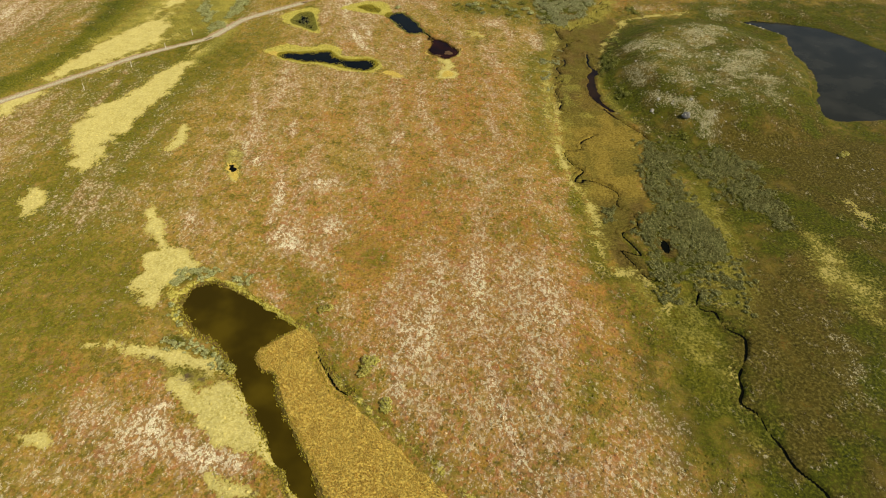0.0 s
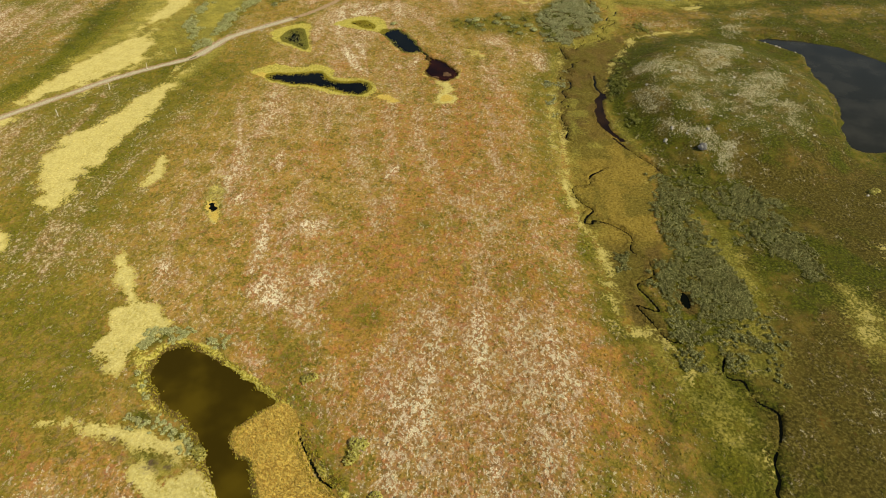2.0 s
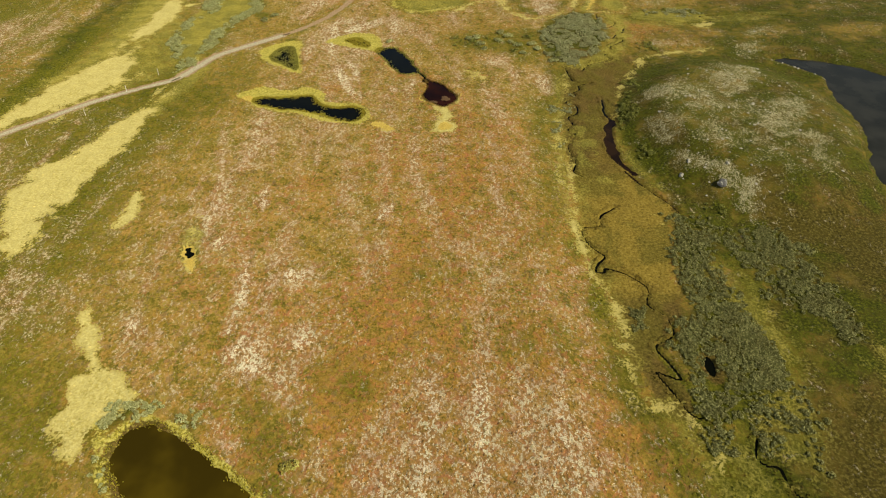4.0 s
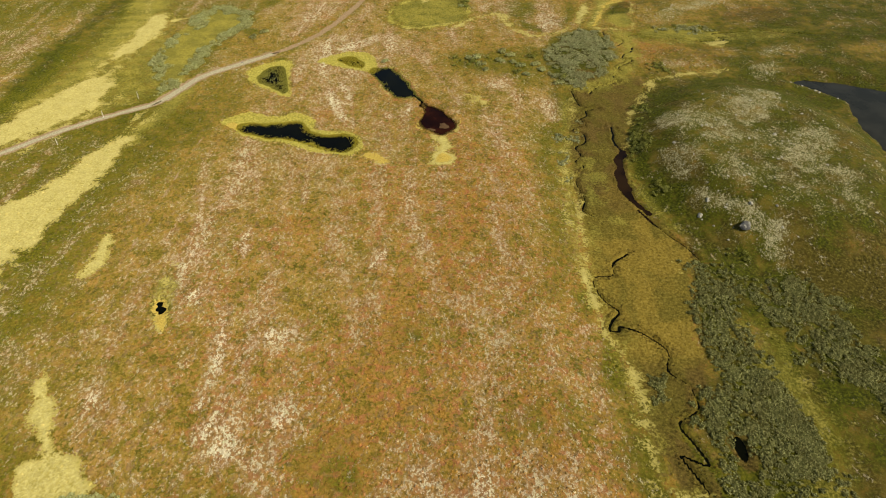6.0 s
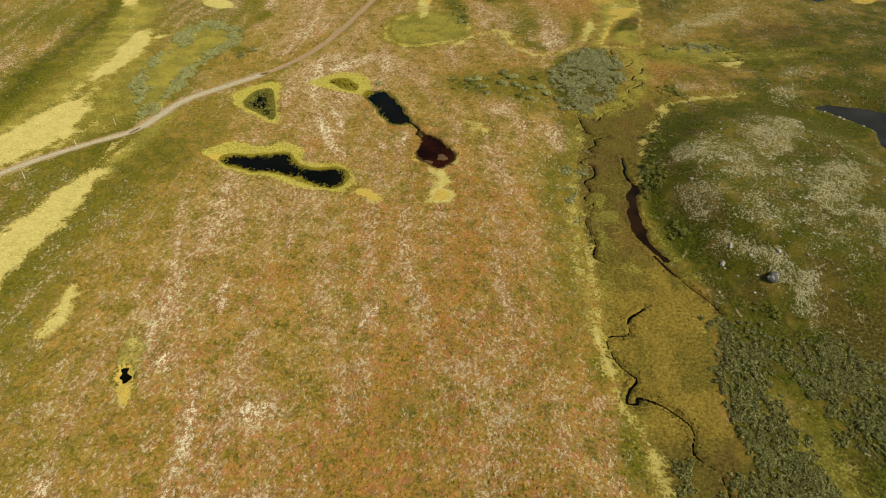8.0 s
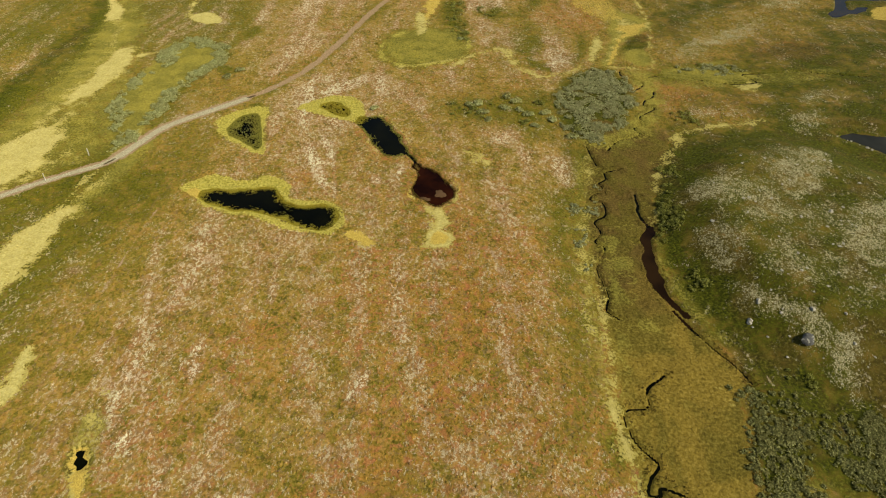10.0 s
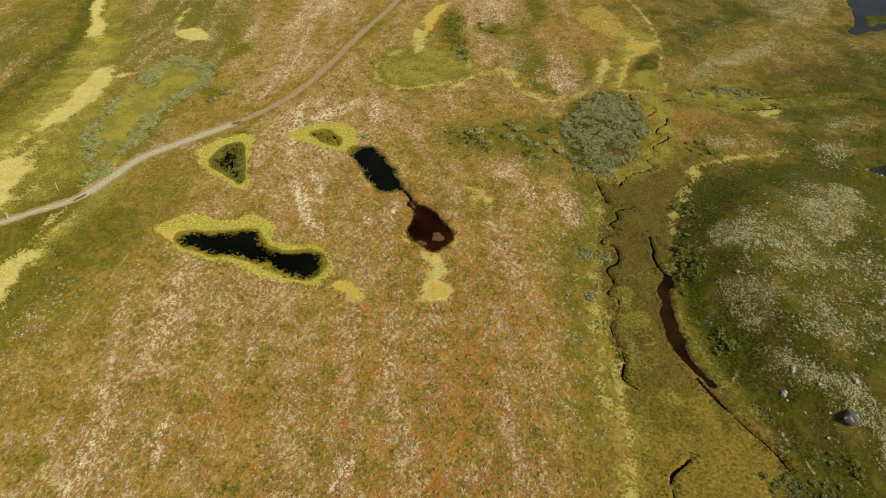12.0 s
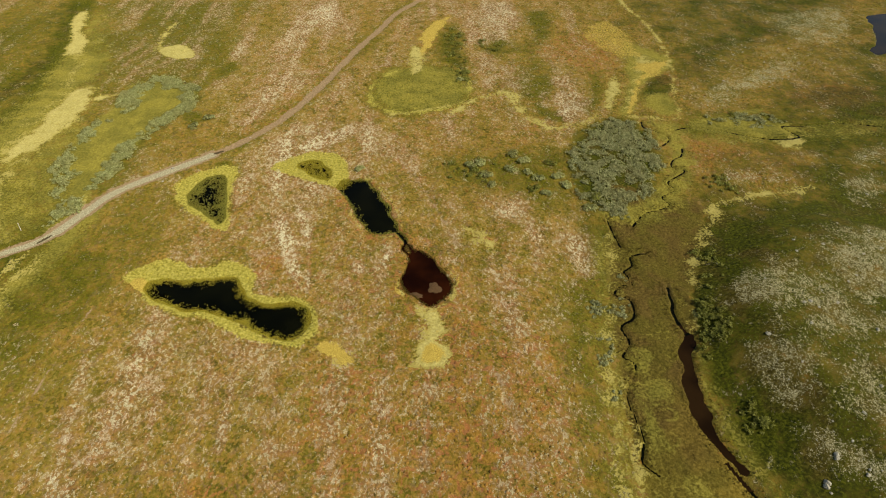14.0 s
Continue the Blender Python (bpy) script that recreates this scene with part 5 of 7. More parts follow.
# grey lichen and gravel on the stony knoll
patch("grey", 1.6, 1, [(44.5, 142.7), (47.7, 144.9), (51.9, 144), (55, 142.2), (56.5, 138.2), (52.9, 135.1), (47.6, 135), (44.3, 137.1)])
patch("grey", 1.8, 1.05, [(58.2, 144.4), (62.9, 150.1), (70.7, 154.3), (74.1, 152.4), (69.3, 143.2), (65.4, 138), (59.9, 135.7), (58.1, 139.3)])
patch("grey", 1.8, 0.85, [(41.9, 131.9), (45.6, 131.9), (49, 128.4), (49.5, 124.8), (44.8, 120.9), (41.4, 123.2), (40.7, 127)])
patch("grey", 1.5, 1.1, [(42, 118.6), (45.1, 118.9), (48.1, 117), (49.6, 114), (51.8, 112.9), (53.9, 109.4), (55.3, 107.8), (52, 99.9), (50.2, 102.2), (49.8, 105.8), (48.4, 110.5), (46, 112.8), (43.8, 115.7)])
patch("grey", 2.2, 0.9, [(50.2, 121.4), (56.3, 123.6), (59.1, 122.2), (54.6, 116), (50, 114.9), (48.4, 117.8)])
patch("grey", 1.8, 1, [(60.9, 128.3), (65.6, 133.3), (71.1, 136.2), (75.1, 134), (73.4, 127.7), (66.6, 119.6), (61.7, 119)])
patch("grey", 1.8, 0.95, [(69.2, 122.7), (72.3, 120), (71.9, 116.3), (67.6, 108.4), (65.3, 110.4), (66.9, 117.7)])
patch("grey", 2, 0.7, [(47.1, 112.6), (51.8, 112.2), (55.6, 109.3), (55.5, 104.6), (51.7, 102.5), (48.4, 104.1), (47, 109.5)])
patch("grey", 2.5, 0.75, [(62.2, 118.2), (65.9, 116.5), (62.7, 108.7), (58.4, 106), (58, 111.2)])
patch("rust", 1.5, 0.5, [(60.3, 144.2), (64.6, 143.4), (64.8, 140.3), (60.7, 137.4), (58.4, 139.3)])
patch("rust", 1.5, 0.5, [(44.2, 130), (47.8, 127.3), (46.9, 123.1), (43.4, 123), (41.8, 126.5)])
patch("green", 3, 0.45, [(44.6, 156.9), (56.9, 157.6), (79.8, 160.8), (81, 150), (51.7, 99.2), (46.5, 102.3), (41.1, 108.1), (38.8, 117.3), (38.7, 129.1)])
patch("dark", 3, 0.36, [(46.6, 149.7), (56.1, 151.6), (64.7, 153.1), (79.3, 155.5), (70.2, 134.2), (56.6, 110.5), (49.9, 114.8), (42.7, 120.8), (40.7, 130.7)])
# west flank: dark green growth plus slope shade put into the colour
patch("dark", 2.2, 1.15, [(44.6, 156.9), (48, 156.1), (45.6, 148), (41.2, 133.1), (40.1, 126.2), (42.1, 121.1), (42.4, 115.4), (43.6, 109.4), (46.4, 106.6), (49.8, 101.4), (46.7, 100.2), (42.7, 102.5), (40.1, 107.3), (38.6, 116.3), (37.7, 124.8), (38.4, 134.6), (41.1, 146.5)])
patch("dark", 3, 0.8, [(53.6, 136.2), (60.8, 136.3), (62.2, 130), (57, 124.9), (51.1, 126.9)])
patch("dark", 3, 0.85, [(43.5, 108.4), (48.9, 107.9), (50, 101.9), (54, 100.3), (58.4, 99.9), (51.6, 98.2), (45.4, 100.2), (41.9, 103.8)])
# the moor beyond the creek's bend
patch("grey", 2, 0.95, [(59.6, 198.4), (64.8, 206.5), (73.6, 212.1), (86.5, 220.5), (94.5, 224.3), (83.2, 208.6), (72.7, 203.3), (65.3, 197.1)])
patch("grey", 3, 0.9, [(95.2, 248.9), (108.4, 255.2), (120.7, 256.9), (115.2, 239.4), (103.8, 227.5), (94.7, 232.4)])
patch("grey", 2, 0.8, [(80.3, 176.9), (85.7, 180), (88.4, 179.5), (84, 171.8), (79.4, 172.3)])
patch("grey", 2, 0.8, [(72.6, 166.9), (78.7, 170.9), (83.8, 171.5), (78.8, 162.2), (72.8, 161.4)])
patch("grey", 2, 0.7, [(51.6, 171.5), (60, 172.3), (66, 169.7), (62.8, 166.9), (54.9, 166.8), (51.6, 168.2)])
patch("grey", 1.5, 0.6, [(81.7, 240.2), (83.2, 229.2), (77.7, 222.3), (74.9, 225.9)])
patch("dark", 4, 0.62, [(99.8, 214.7), (110.5, 217.4), (95.2, 191.2), (88.7, 193.7)])
patch("dark", 3, 0.75, [(73.6, 181.7), (81.1, 183.6), (85.4, 181.3), (78, 173.5), (73, 171.8), (70.7, 175.7)])
patch("dark", 3, 0.7, [(48.9, 160.2), (55.6, 163.5), (65.4, 163.9), (77.9, 160.5), (75.1, 156), (61.6, 154), (51.4, 152.1), (46.2, 151.1)])
patch("dark", 2.5, 0.5, [(71.3, 250.2), (95.1, 258.3), (89.4, 240.6), (69.4, 226.2), (66.9, 233.7)])
patch("dark", 2, 0.6, [(76.5, 209.5), (91, 218.3), (91.6, 208.9), (80.2, 200.8), (70.7, 198.5)])
patch("rust", 3, 0.9, [(82.7, 203.4), (91.4, 205.9), (97.3, 202.8), (92, 197.6), (82.3, 197.5)])
patch("rust", 3, 0.8, [(51.1, 182.6), (60, 183.1), (59.7, 176.9), (51.2, 173.3), (48.9, 176.5)])
patch("rust", 2.5, 0.8, [(36.5, 160.1), (46.3, 161.5), (47.1, 158), (39.8, 155.1), (34.8, 156.6)])
patch("green", 3, 0.7, [(54.8, 194), (65.5, 194.6), (78.4, 191.8), (94.5, 190), (90.9, 183.7), (72.4, 179.2), (61.1, 183.1), (52.3, 184.7)])
patch("marsh", 1.5, 0.75, [(56.4, 192), (63.5, 192.2), (73.1, 190.4), (75.5, 185.6), (68.6, 182.8), (59.6, 184.9), (54.3, 187.4)])
patch("marsh", 1.2, 0.8, [(65.5, 194.6), (71.2, 195.4), (70.2, 192.9), (65, 192.6)])
patch("straw", 1, 0.6, [(68.6, 182.8), (74.6, 183.9), (73.1, 179.2), (68.2, 179.4)])
strip("straw", 0.9, 1, 0.72, [(49, 161.4), (50.7, 163.1), (55.9, 164.3), (61.2, 165.4), (66.1, 165.5)])
strip("straw", 0.9, 1, 0.7, [(44.4, 151.9), (46.8, 155.6), (48.9, 160.2)])
# mounds, fen and sunken meadow beyond the ponds
patch("lichen", 2, 0.62, [(31.3, 212.7), (35.6, 215), (36.9, 204.3), (34.6, 197.4), (30.3, 195), (27.1, 198.7), (30.2, 204.5)])
patch("lichen", 2.5, 0.62, [(13.1, 260.6), (20.2, 267.3), (26.3, 264.9), (28.9, 247.9), (23.4, 239.8), (19.2, 243.2), (15.4, 232.4), (10.9, 233.3), (10.6, 247.9)])
patch("lichen", 2.5, 0.65, [(13.5, 223.2), (18.7, 223.6), (20.1, 215), (17.2, 206.2), (13.6, 209.2)])
patch("lichen", 2.5, 0.62, [(-38.1, 241.9), (-35.2, 259.3), (-24.9, 269.7), (-24.5, 254.1), (-30.2, 237.6), (-34.5, 230.3)])
patch("lichen", 2.5, 0.6, [(-23.5, 222.8), (-18.4, 226), (-23.4, 210.2), (-30.8, 202.2), (-35.8, 197.2), (-35, 210.7)])
patch("lichen", 1.5, 0.65, [(-26.7, 191), (-21.2, 194.6), (-16.5, 193.9), (-16.4, 189.2), (-22.3, 186.3)])
patch("green", 1.5, 0.9, [(18, 235.3), (21.6, 239), (22.8, 233.5), (19.8, 229.9)])
patch("green", 2, 0.8, [(29.5, 255), (35.5, 256.6), (34.4, 239.2), (30, 235.5)])
patch("green", 2, 0.75, [(38.9, 214.2), (41.9, 211), (39.4, 200.9), (35.7, 195.8), (36.7, 203.2)])
patch("green", 1.5, 0.8, [(24.1, 199.9), (27.5, 198.2), (31.2, 193.5), (28.5, 191.2), (24.3, 193.8)])
patch("green", 2, 0.7, [(20.6, 215), (28.6, 215.3), (30.6, 208.5), (26.4, 200.3), (21.9, 203.2)])
patch("marsh", 1.5, 0.8, [(51.6, 233.7), (55.9, 228.3), (61.3, 221), (58.7, 215.2), (52.4, 210.6), (47.5, 202.1), (44.2, 194), (40.9, 194.1), (46.5, 207.8), (48.8, 220.2)])
patch("straw", 1.4, 0.62, [(52.5, 227), (55.5, 221.9), (60.1, 219.1), (57.7, 215.3), (53.2, 215.5), (48.8, 207.7), (43.6, 195.5), (43.1, 197), (49.6, 213.7)])
patch("straw", 1.2, 0.7, [(42.4, 211), (45.1, 211.5), (44.3, 205.1), (40.8, 195.6), (39.1, 197.2)])
patch("reed", 2.5, 0.5, [(40.9, 238.9), (51.1, 251.2), (55.6, 238.2), (55.9, 223.3), (49.6, 220.2), (44.4, 227.4)])
patch("dark", 1.2, 0.9, [(50.3, 207.7), (55, 211.7), (58.5, 210.3), (56.4, 204.6), (51, 201.5), (48, 198.4)])
patch("rust", 1.2, 0.9, [(54.9, 212.3), (58.8, 212.1), (57.7, 208.5), (54.4, 208.7)])
patch("marsh", 1.5, 0.9, [(48.8, 202.1), (53.8, 202.4), (54.4, 196.6), (52.7, 192.6), (48.1, 195.3)])
strip("straw", 1.2, 1, 0.72, [(26.1, 188.9), (30.5, 189.2), (34.9, 191.9), (37.3, 194.7)])
patch("rust", 3, 0.6, [(28.1, 231.8), (43.9, 238.8), (47.7, 223.7), (41.5, 214.1), (32.1, 221)])
# straw-coloured moss on the western slope
patch("straw", 2, 1, [(-90.7, 115.2), (-88.2, 121.8), (-86.1, 128.9), (-89.4, 126.9), (-93.6, 120.9)])
patch("straw", 2, 1, [(-90.1, 132.2), (-83.7, 139.6), (-76, 147.7), (-71, 159.8), (-74.9, 170.8), (-80.4, 167.7), (-85, 156.2), (-88.4, 144.2)])
patch("straw", 2.4, 1, [(-80.5, 139.9), (-77.9, 145.3), (-73.6, 150.1), (-70.8, 155.6), (-72, 162.8), (-75.8, 169), (-80.2, 164.8), (-83.4, 158.7), (-86.2, 154.9), (-87.2, 152.5)])
patch("straw", 1.6, 1, [(-78.4, 176.8), (-75.5, 183), (-72.8, 188.6), (-71.1, 196.8), (-73.1, 208.5), (-77.8, 211.8), (-78.5, 204.3), (-78.3, 192.8), (-78.6, 182.8)])
patch("straw", 2.5, 0.6, [(-75.9, 166.2), (-77, 174.9), (-78.1, 187.8), (-78.7, 202.7), (-81.3, 204.5), (-81, 191.5), (-81, 178.1), (-80.3, 167.8)])
patch("marsh", 3, 0.85, [(-86.2, 150.5), (-82.8, 157.4), (-79, 167.7), (-76.5, 183.7), (-76, 206.6), (-77.5, 229.6), (-88.6, 230), (-85.5, 199.2), (-85, 178.4), (-87.1, 161.4), (-88.6, 155.1)])
patch("straw", 1.2, 0.95, [(-91.3, 236.7), (-89.7, 243.2), (-85.3, 232.6), (-86.6, 230.5)])
patch("straw", 1, 0.95, [(-98, 256.3), (-96.5, 259.3), (-92.9, 249.3), (-92.7, 241.9)])
patch("straw", 2.5, 0.6, [(-78.8, 136.7), (-74.4, 142.4), (-69.8, 152), (-67.6, 157.9), (-69.9, 160.6), (-74.2, 151.5), (-78.5, 144.2), (-81, 140.7)])
patch("marsh", 2, 0.75, [(-57.5, 137.6), (-56.5, 143.6), (-53.2, 153.5), (-53.1, 165), (-56.1, 166.5), (-57.9, 153.8), (-60.1, 145.9), (-60.4, 139.7)])
patch("marsh", 1.5, 0.95, [(-62, 172.9), (-64.9, 182.7), (-64.4, 189.2), (-62.3, 192.4), (-62.7, 209.6), (-59, 213.6), (-54.7, 209.3), (-53.6, 201), (-56.4, 194.5), (-58.3, 185), (-59.1, 176.5), (-59.8, 171)])
patch("straw", 0.9, 0.9, [(-46.5, 52.8), (-43.1, 53.4), (-38.3, 52.3), (-35.2, 51.8), (-31.7, 50.8), (-27.2, 48.4), (-26.1, 46.9), (-29.8, 48), (-32.8, 48.5), (-37.7, 50.6), (-42.4, 51.5)])
patch("straw", 0.9, 0.95, [(-33.6, 45.9), (-32.5, 47.8), (-30, 45.1), (-26.6, 46.2), (-24.1, 44.5), (-21.9, 41), (-19.2, 37.3), (-17.7, 34.5), (-20.3, 35.8), (-24.3, 37.3), (-28, 39.5), (-30.2, 42.3)])
patch("straw", 0.8, 0.95, [(-25.6, 34.1), (-23.4, 33.4), (-20.9, 32.9), (-18.5, 31.3), (-24, 31.4)])
strip("straw", 0.8, 0.8, 0.85, [(-18.6, 36.5), (-17.1, 33.9), (-15.7, 31.2)])
patch("lichen", 2, 0.75, [(-39, 43), (-33, 44.7), (-29.9, 41.2), (-24.2, 36.7), (-24.7, 34.1), (-32.2, 34.9), (-37.6, 37.8)])
# the sedge margin west of the creek
strip("straw", 1, 1.5, 0.74, [(25.4, 120.8), (24.3, 110.7), (23.8, 104.3), (22.3, 99.6), (23, 93.4), (23.4, 87.8), (24.6, 84.5), (25.4, 81.1), (25.1, 76.9), (23.9, 72.2)])
strip("straw", 0.9, 0.9, 0.80, [(22.3, 99.6), (23, 93.4), (23.4, 87.8), (24.6, 84.5), (25.4, 81.1)])
strip("straw", 0.8, 1.2, 0.78, [(25, 81.1), (24.2, 73.6), (24.4, 68.3), (25.7, 65.6), (29.3, 64.2), (30.6, 59.8), (31.1, 56.5)])
strip("straw", 0.8, 1.8, 0.66, [(30.5, 158.1), (30.3, 151.5), (26.8, 138.4), (24.9, 130.4), (24.2, 123.5), (22.8, 116), (22.6, 112)])
patch("straw", 1.2, 0.6, [(23.8, 129.5), (25.6, 130.5), (24.8, 126), (23.1, 125.1)])
patch("marsh", 4, 0.58, [(29.2, 60.9), (32.2, 57.5), (36.8, 53.3), (36.6, 49.5), (34.1, 47.7), (30.7, 50.6), (28.5, 55.6)])
patch("straw", 0.8, 0.6, [(35.4, 48.6), (36.4, 47.7), (35.2, 43.5), (34.6, 44.3)])
patch("green", 2, 0.9, [(21.1, 83.8), (23.2, 84.8), (23.7, 79.5), (21.8, 79.5)])
patch("green", 2.5, 0.85, [(22.2, 134.1), (24.3, 133.3), (22.1, 120.3), (19.5, 117.2), (20.3, 124.8)])
patch("marsh", 3, 0.7, [(45, 88.6), (45.6, 81.8), (45.8, 72.9), (43.6, 66.4), (42.5, 58.2), (40.2, 56.2), (42, 65.2), (44.4, 72.9), (43.5, 81.9)])
# open heath: rusty, green and lichen-free places
patch("rust", 2.5, 0.9, [(-15.8, 66.6), (-15.8, 72), (-10.9, 77.2), (-7, 72.7), (-7.6, 65.1), (-12.9, 62)])
patch("rust", 3, 0.7, [(-8, 94), (-1.5, 95.6), (-0.5, 86.5), (-5.7, 83.4)])
patch("rust", 3, 0.8, [(-7.6, 95.2), (-4.6, 96.1), (-1.5, 91.1), (-0.1, 85.7), (-2.8, 82.6), (-8.3, 85.2), (-11.4, 88.7)])
patch("rust", 3, 0.75, [(-12.7, 77.7), (-5.3, 79.6), (2.4, 78.7), (3.4, 73.9), (-3.7, 72.2), (-9.6, 73)])
patch("rust", 2.5, 0.85, [(3.4, 120.1), (8, 120), (7.9, 107), (3.7, 106.8)])
patch("rust", 2, 1, [(-1.9, 108.2), (1.2, 108.1), (1.3, 103.8), (-2.1, 103.4)])
patch("rust", 2.5, 0.8, [(-24.6, 113.2), (-19.6, 113), (-18.4, 108.7), (-22.8, 108.6)])
patch("rust", 2.5, 0.8, [(1.6, 99.8), (6.7, 101), (7.6, 96.3), (2.8, 95.1)])
patch("rust", 3, 0.7, [(-52.7, 52), (-46.8, 51.8), (-43.1, 46.4), (-47.6, 45.7)])
patch("bare", 2.5, 0.85, [(-15.8, 66.6), (-15.8, 72), (-10.9, 77.2), (-7, 72.7), (-7.6, 65.1), (-12.9, 62)])
patch("bare", 2, 0.8, [(-11, 85.3), (-4.8, 84.2), (2.4, 77.9), (1, 73.9), (-7.3, 73.5), (-11.6, 79.1)])
patch("bare", 2.5, 0.8, [(3.1, 121.2), (8, 121), (8.2, 107), (3.7, 106.7)])
patch("bare", 3, 0.8, [(16.5, 50.9), (19.8, 52.2), (19.1, 43.3), (17, 36.4), (15, 37.7)])
patch("bare", 3, 0.8, [(22.4, 66.8), (26.8, 61), (29.1, 52.6), (30.1, 44.4), (27, 45.4), (24.4, 54.6), (20.3, 60.6)])
patch("green", 2, 0.62, [(17, 50.9), (19.8, 52.2), (18.8, 43.3), (16.9, 37.1), (15.2, 38.4)])
patch("green", 4, 0.6, [(23, 65.7), (26.8, 61), (30, 50.6), (31.4, 40.4), (30.7, 33.4), (28.2, 34.8), (27.4, 44.5), (24.4, 54.6)])
patch("green", 2.5, 0.55, [(13.1, 77.3), (18, 76.9), (15.5, 70.9)])
patch("green", 2.5, 0.6, [(-4.3, 89.3), (0, 90.1), (0.7, 87.2), (-2.8, 85.7)])
patch("green", 3, 0.6, [(-24.8, 67.4), (-18.2, 64.5), (-14.1, 59.8), (-16.9, 56.7), (-22.6, 62.1)])
patch("green", 4, 0.6, [(21.3, 129.9), (25.6, 130.2), (21.5, 107.5), (18, 94.4), (15, 94.3), (18.7, 111.5)])
patch("lichen", 3, 0.5, [(-5.6, 124.8), (-2.7, 125.8), (-2, 111.6), (-3.4, 105), (-6, 107.5)])
patch("lichen", 4, 0.6, [(8.7, 130.3), (12.7, 128.9), (15.8, 115.8), (16.9, 105.4), (16.6, 99.5), (12.8, 99.4), (11, 112.1), (8.7, 119.9)])
patch("lichen", 2.5, 0.8, [(-20.7, 89.9), (-18.9, 91.7), (-16.9, 88), (-19.7, 84.7), (-21.9, 85.6)])
patch("lichen", 3.5, 0.6, [(0.7, 94.9), (5.3, 96.8), (7.8, 90.8), (4.8, 87.3), (1.3, 89.2)])
patch("lichen", 3, 0.85, [(-27, 76.1), (-19.6, 74.9), (-15.7, 66.8), (-18.3, 65.5), (-24, 69.7)])
patch("lichen", 3, 0.7, [(-44.1, 82.3), (-38.8, 80.7), (-33.5, 73.7), (-35.9, 72.4), (-40.1, 75.1)])
patch("lichen", 3, 0.7, [(-12.6, 77), (-7.7, 78.3), (-9.6, 73), (-14.2, 71.7), (-20.1, 72), (-26.1, 74.7), (-21.6, 78.7), (-16.8, 80)])
patch("dark", 5, 0.5, [(23.2, 52.6), (29.4, 48.8), (31.7, 36.1), (30.9, 30.8), (22.6, 30.8), (21.5, 40.4)])
patch("marsh", 2, 0.6, [(25.1, 112), (27.4, 110.6), (24, 97.5), (24.7, 87.9), (26.1, 82.8), (27.2, 77.5), (25.1, 72.8), (24.4, 76.8), (23.4, 82.8), (21.9, 88.6), (22.4, 97.4)])
strip("straw", 1.2, 0.9, 0.85, [(19.3, 205), (20.7, 197.9), (22.3, 192.4), (24.9, 189.9), (26.5, 188.4)])
patch("reed", 1.5, 0.56, [(-1.5, 237), (2.2, 249.2), (8.6, 254.3), (6.8, 244.7), (2.2, 236)])
patch("straw", 1, 0.75, [(-3.2, 230.3), (0.2, 232.3), (0.8, 219.1), (-1.8, 216)])
patch("green", 5, 0.62, [(-61.8, 148.7), (-59.3, 153.9), (-48, 156.3), (-40.2, 149.3), (-45, 139), (-52.4, 131.3)])
patch("bare", 5, 0.6, [(-61.8, 148.7), (-59.3, 153.9), (-48, 156.3), (-40.2, 149.3), (-45, 139), (-52.4, 131.3)])
patch("marsh", 0.7, 0.56, [(28.1, 133), (30.8, 132.6), (30.8, 130.3), (29, 128.4), (27.2, 129.5)])
patch("marsh", 0.7, 0.56, [(27.1, 127.2), (31.6, 127.8), (32.2, 125.8), (30.5, 124.1), (27.3, 124.6)])
patch("marsh", 0.7, 0.56, [(27.4, 123.5), (28.7, 122.7), (29.2, 119.6), (29.5, 117.4), (27.2, 117.5), (26.8, 120.4)])
patch("marsh", 0.7, 0.56, [(29.2, 114.5), (31.8, 114.2), (32.2, 111.9), (29.2, 112)])
patch("dark", 2, 0.5, [(26.7, 125.2), (32.4, 125.8), (31.4, 121.8), (29.4, 122.6)])
patch("rust", 6, 0.8, [(-16.4, 74.2), (-5.8, 75.9), (17.1, 73.4), (26, 61.2), (24.7, 48.3), (-12.9, 48.5), (-16, 61.4)])
patch("green", 4, 0.8, [(23.9, 66.4), (27.9, 62.8), (30.5, 56.4), (32.3, 48.1), (24.7, 48.3), (23.4, 56.5)])
patch("marsh", 3, 0.66, [(29.7, 61.9), (32.8, 61), (35.6, 56.2), (35.1, 53.4), (31.6, 54.2)])
# painted shade of the scarp, joining the two bands above the straw
strip("dark", 5, 3, 0.85, [(-93.2, 164), (-92.6, 177.9), (-93.7, 191.8), (-92.6, 205.8), (-92.3, 224.5)])
patch("straw", 1.5, 1, [(-68.6, 107.9), (-62.3, 107.7), (-61.6, 114.1), (-60.8, 120.1), (-59, 126.4), (-58.8, 135.8), (-60.9, 139.1), (-64.5, 136), (-66.3, 129.4), (-68.4, 124.1), (-70.9, 120.5), (-74, 118.1)])
patch("straw", 1.5, 0.5, [(-60.1, 137.1), (-58.2, 144.9), (-56.7, 151), (-58.2, 152.6), (-60.3, 147.4), (-61.7, 140.3)])
patch("dark", 1.5, 0.75, [(35.2, 145.9), (38, 151.1), (42.2, 154.4), (43.4, 153.6), (41.2, 149.5), (38.6, 145.7), (36, 143.9)])
thicket("willow_thicket", 0.6, 1.3, [(33.7, 79.8), (36.1, 80.6), (39.7, 84.3), (41.9, 84.2), (41.1, 78.6), (43.1, 76.8), (43.9, 72.7), (43.1, 68.3), (39.6, 67.7), (35.9, 67.8), (35.1, 70.7), (35.7, 73.8), (34.9, 75.4), (32.3, 73.9), (31.8, 76.4)])
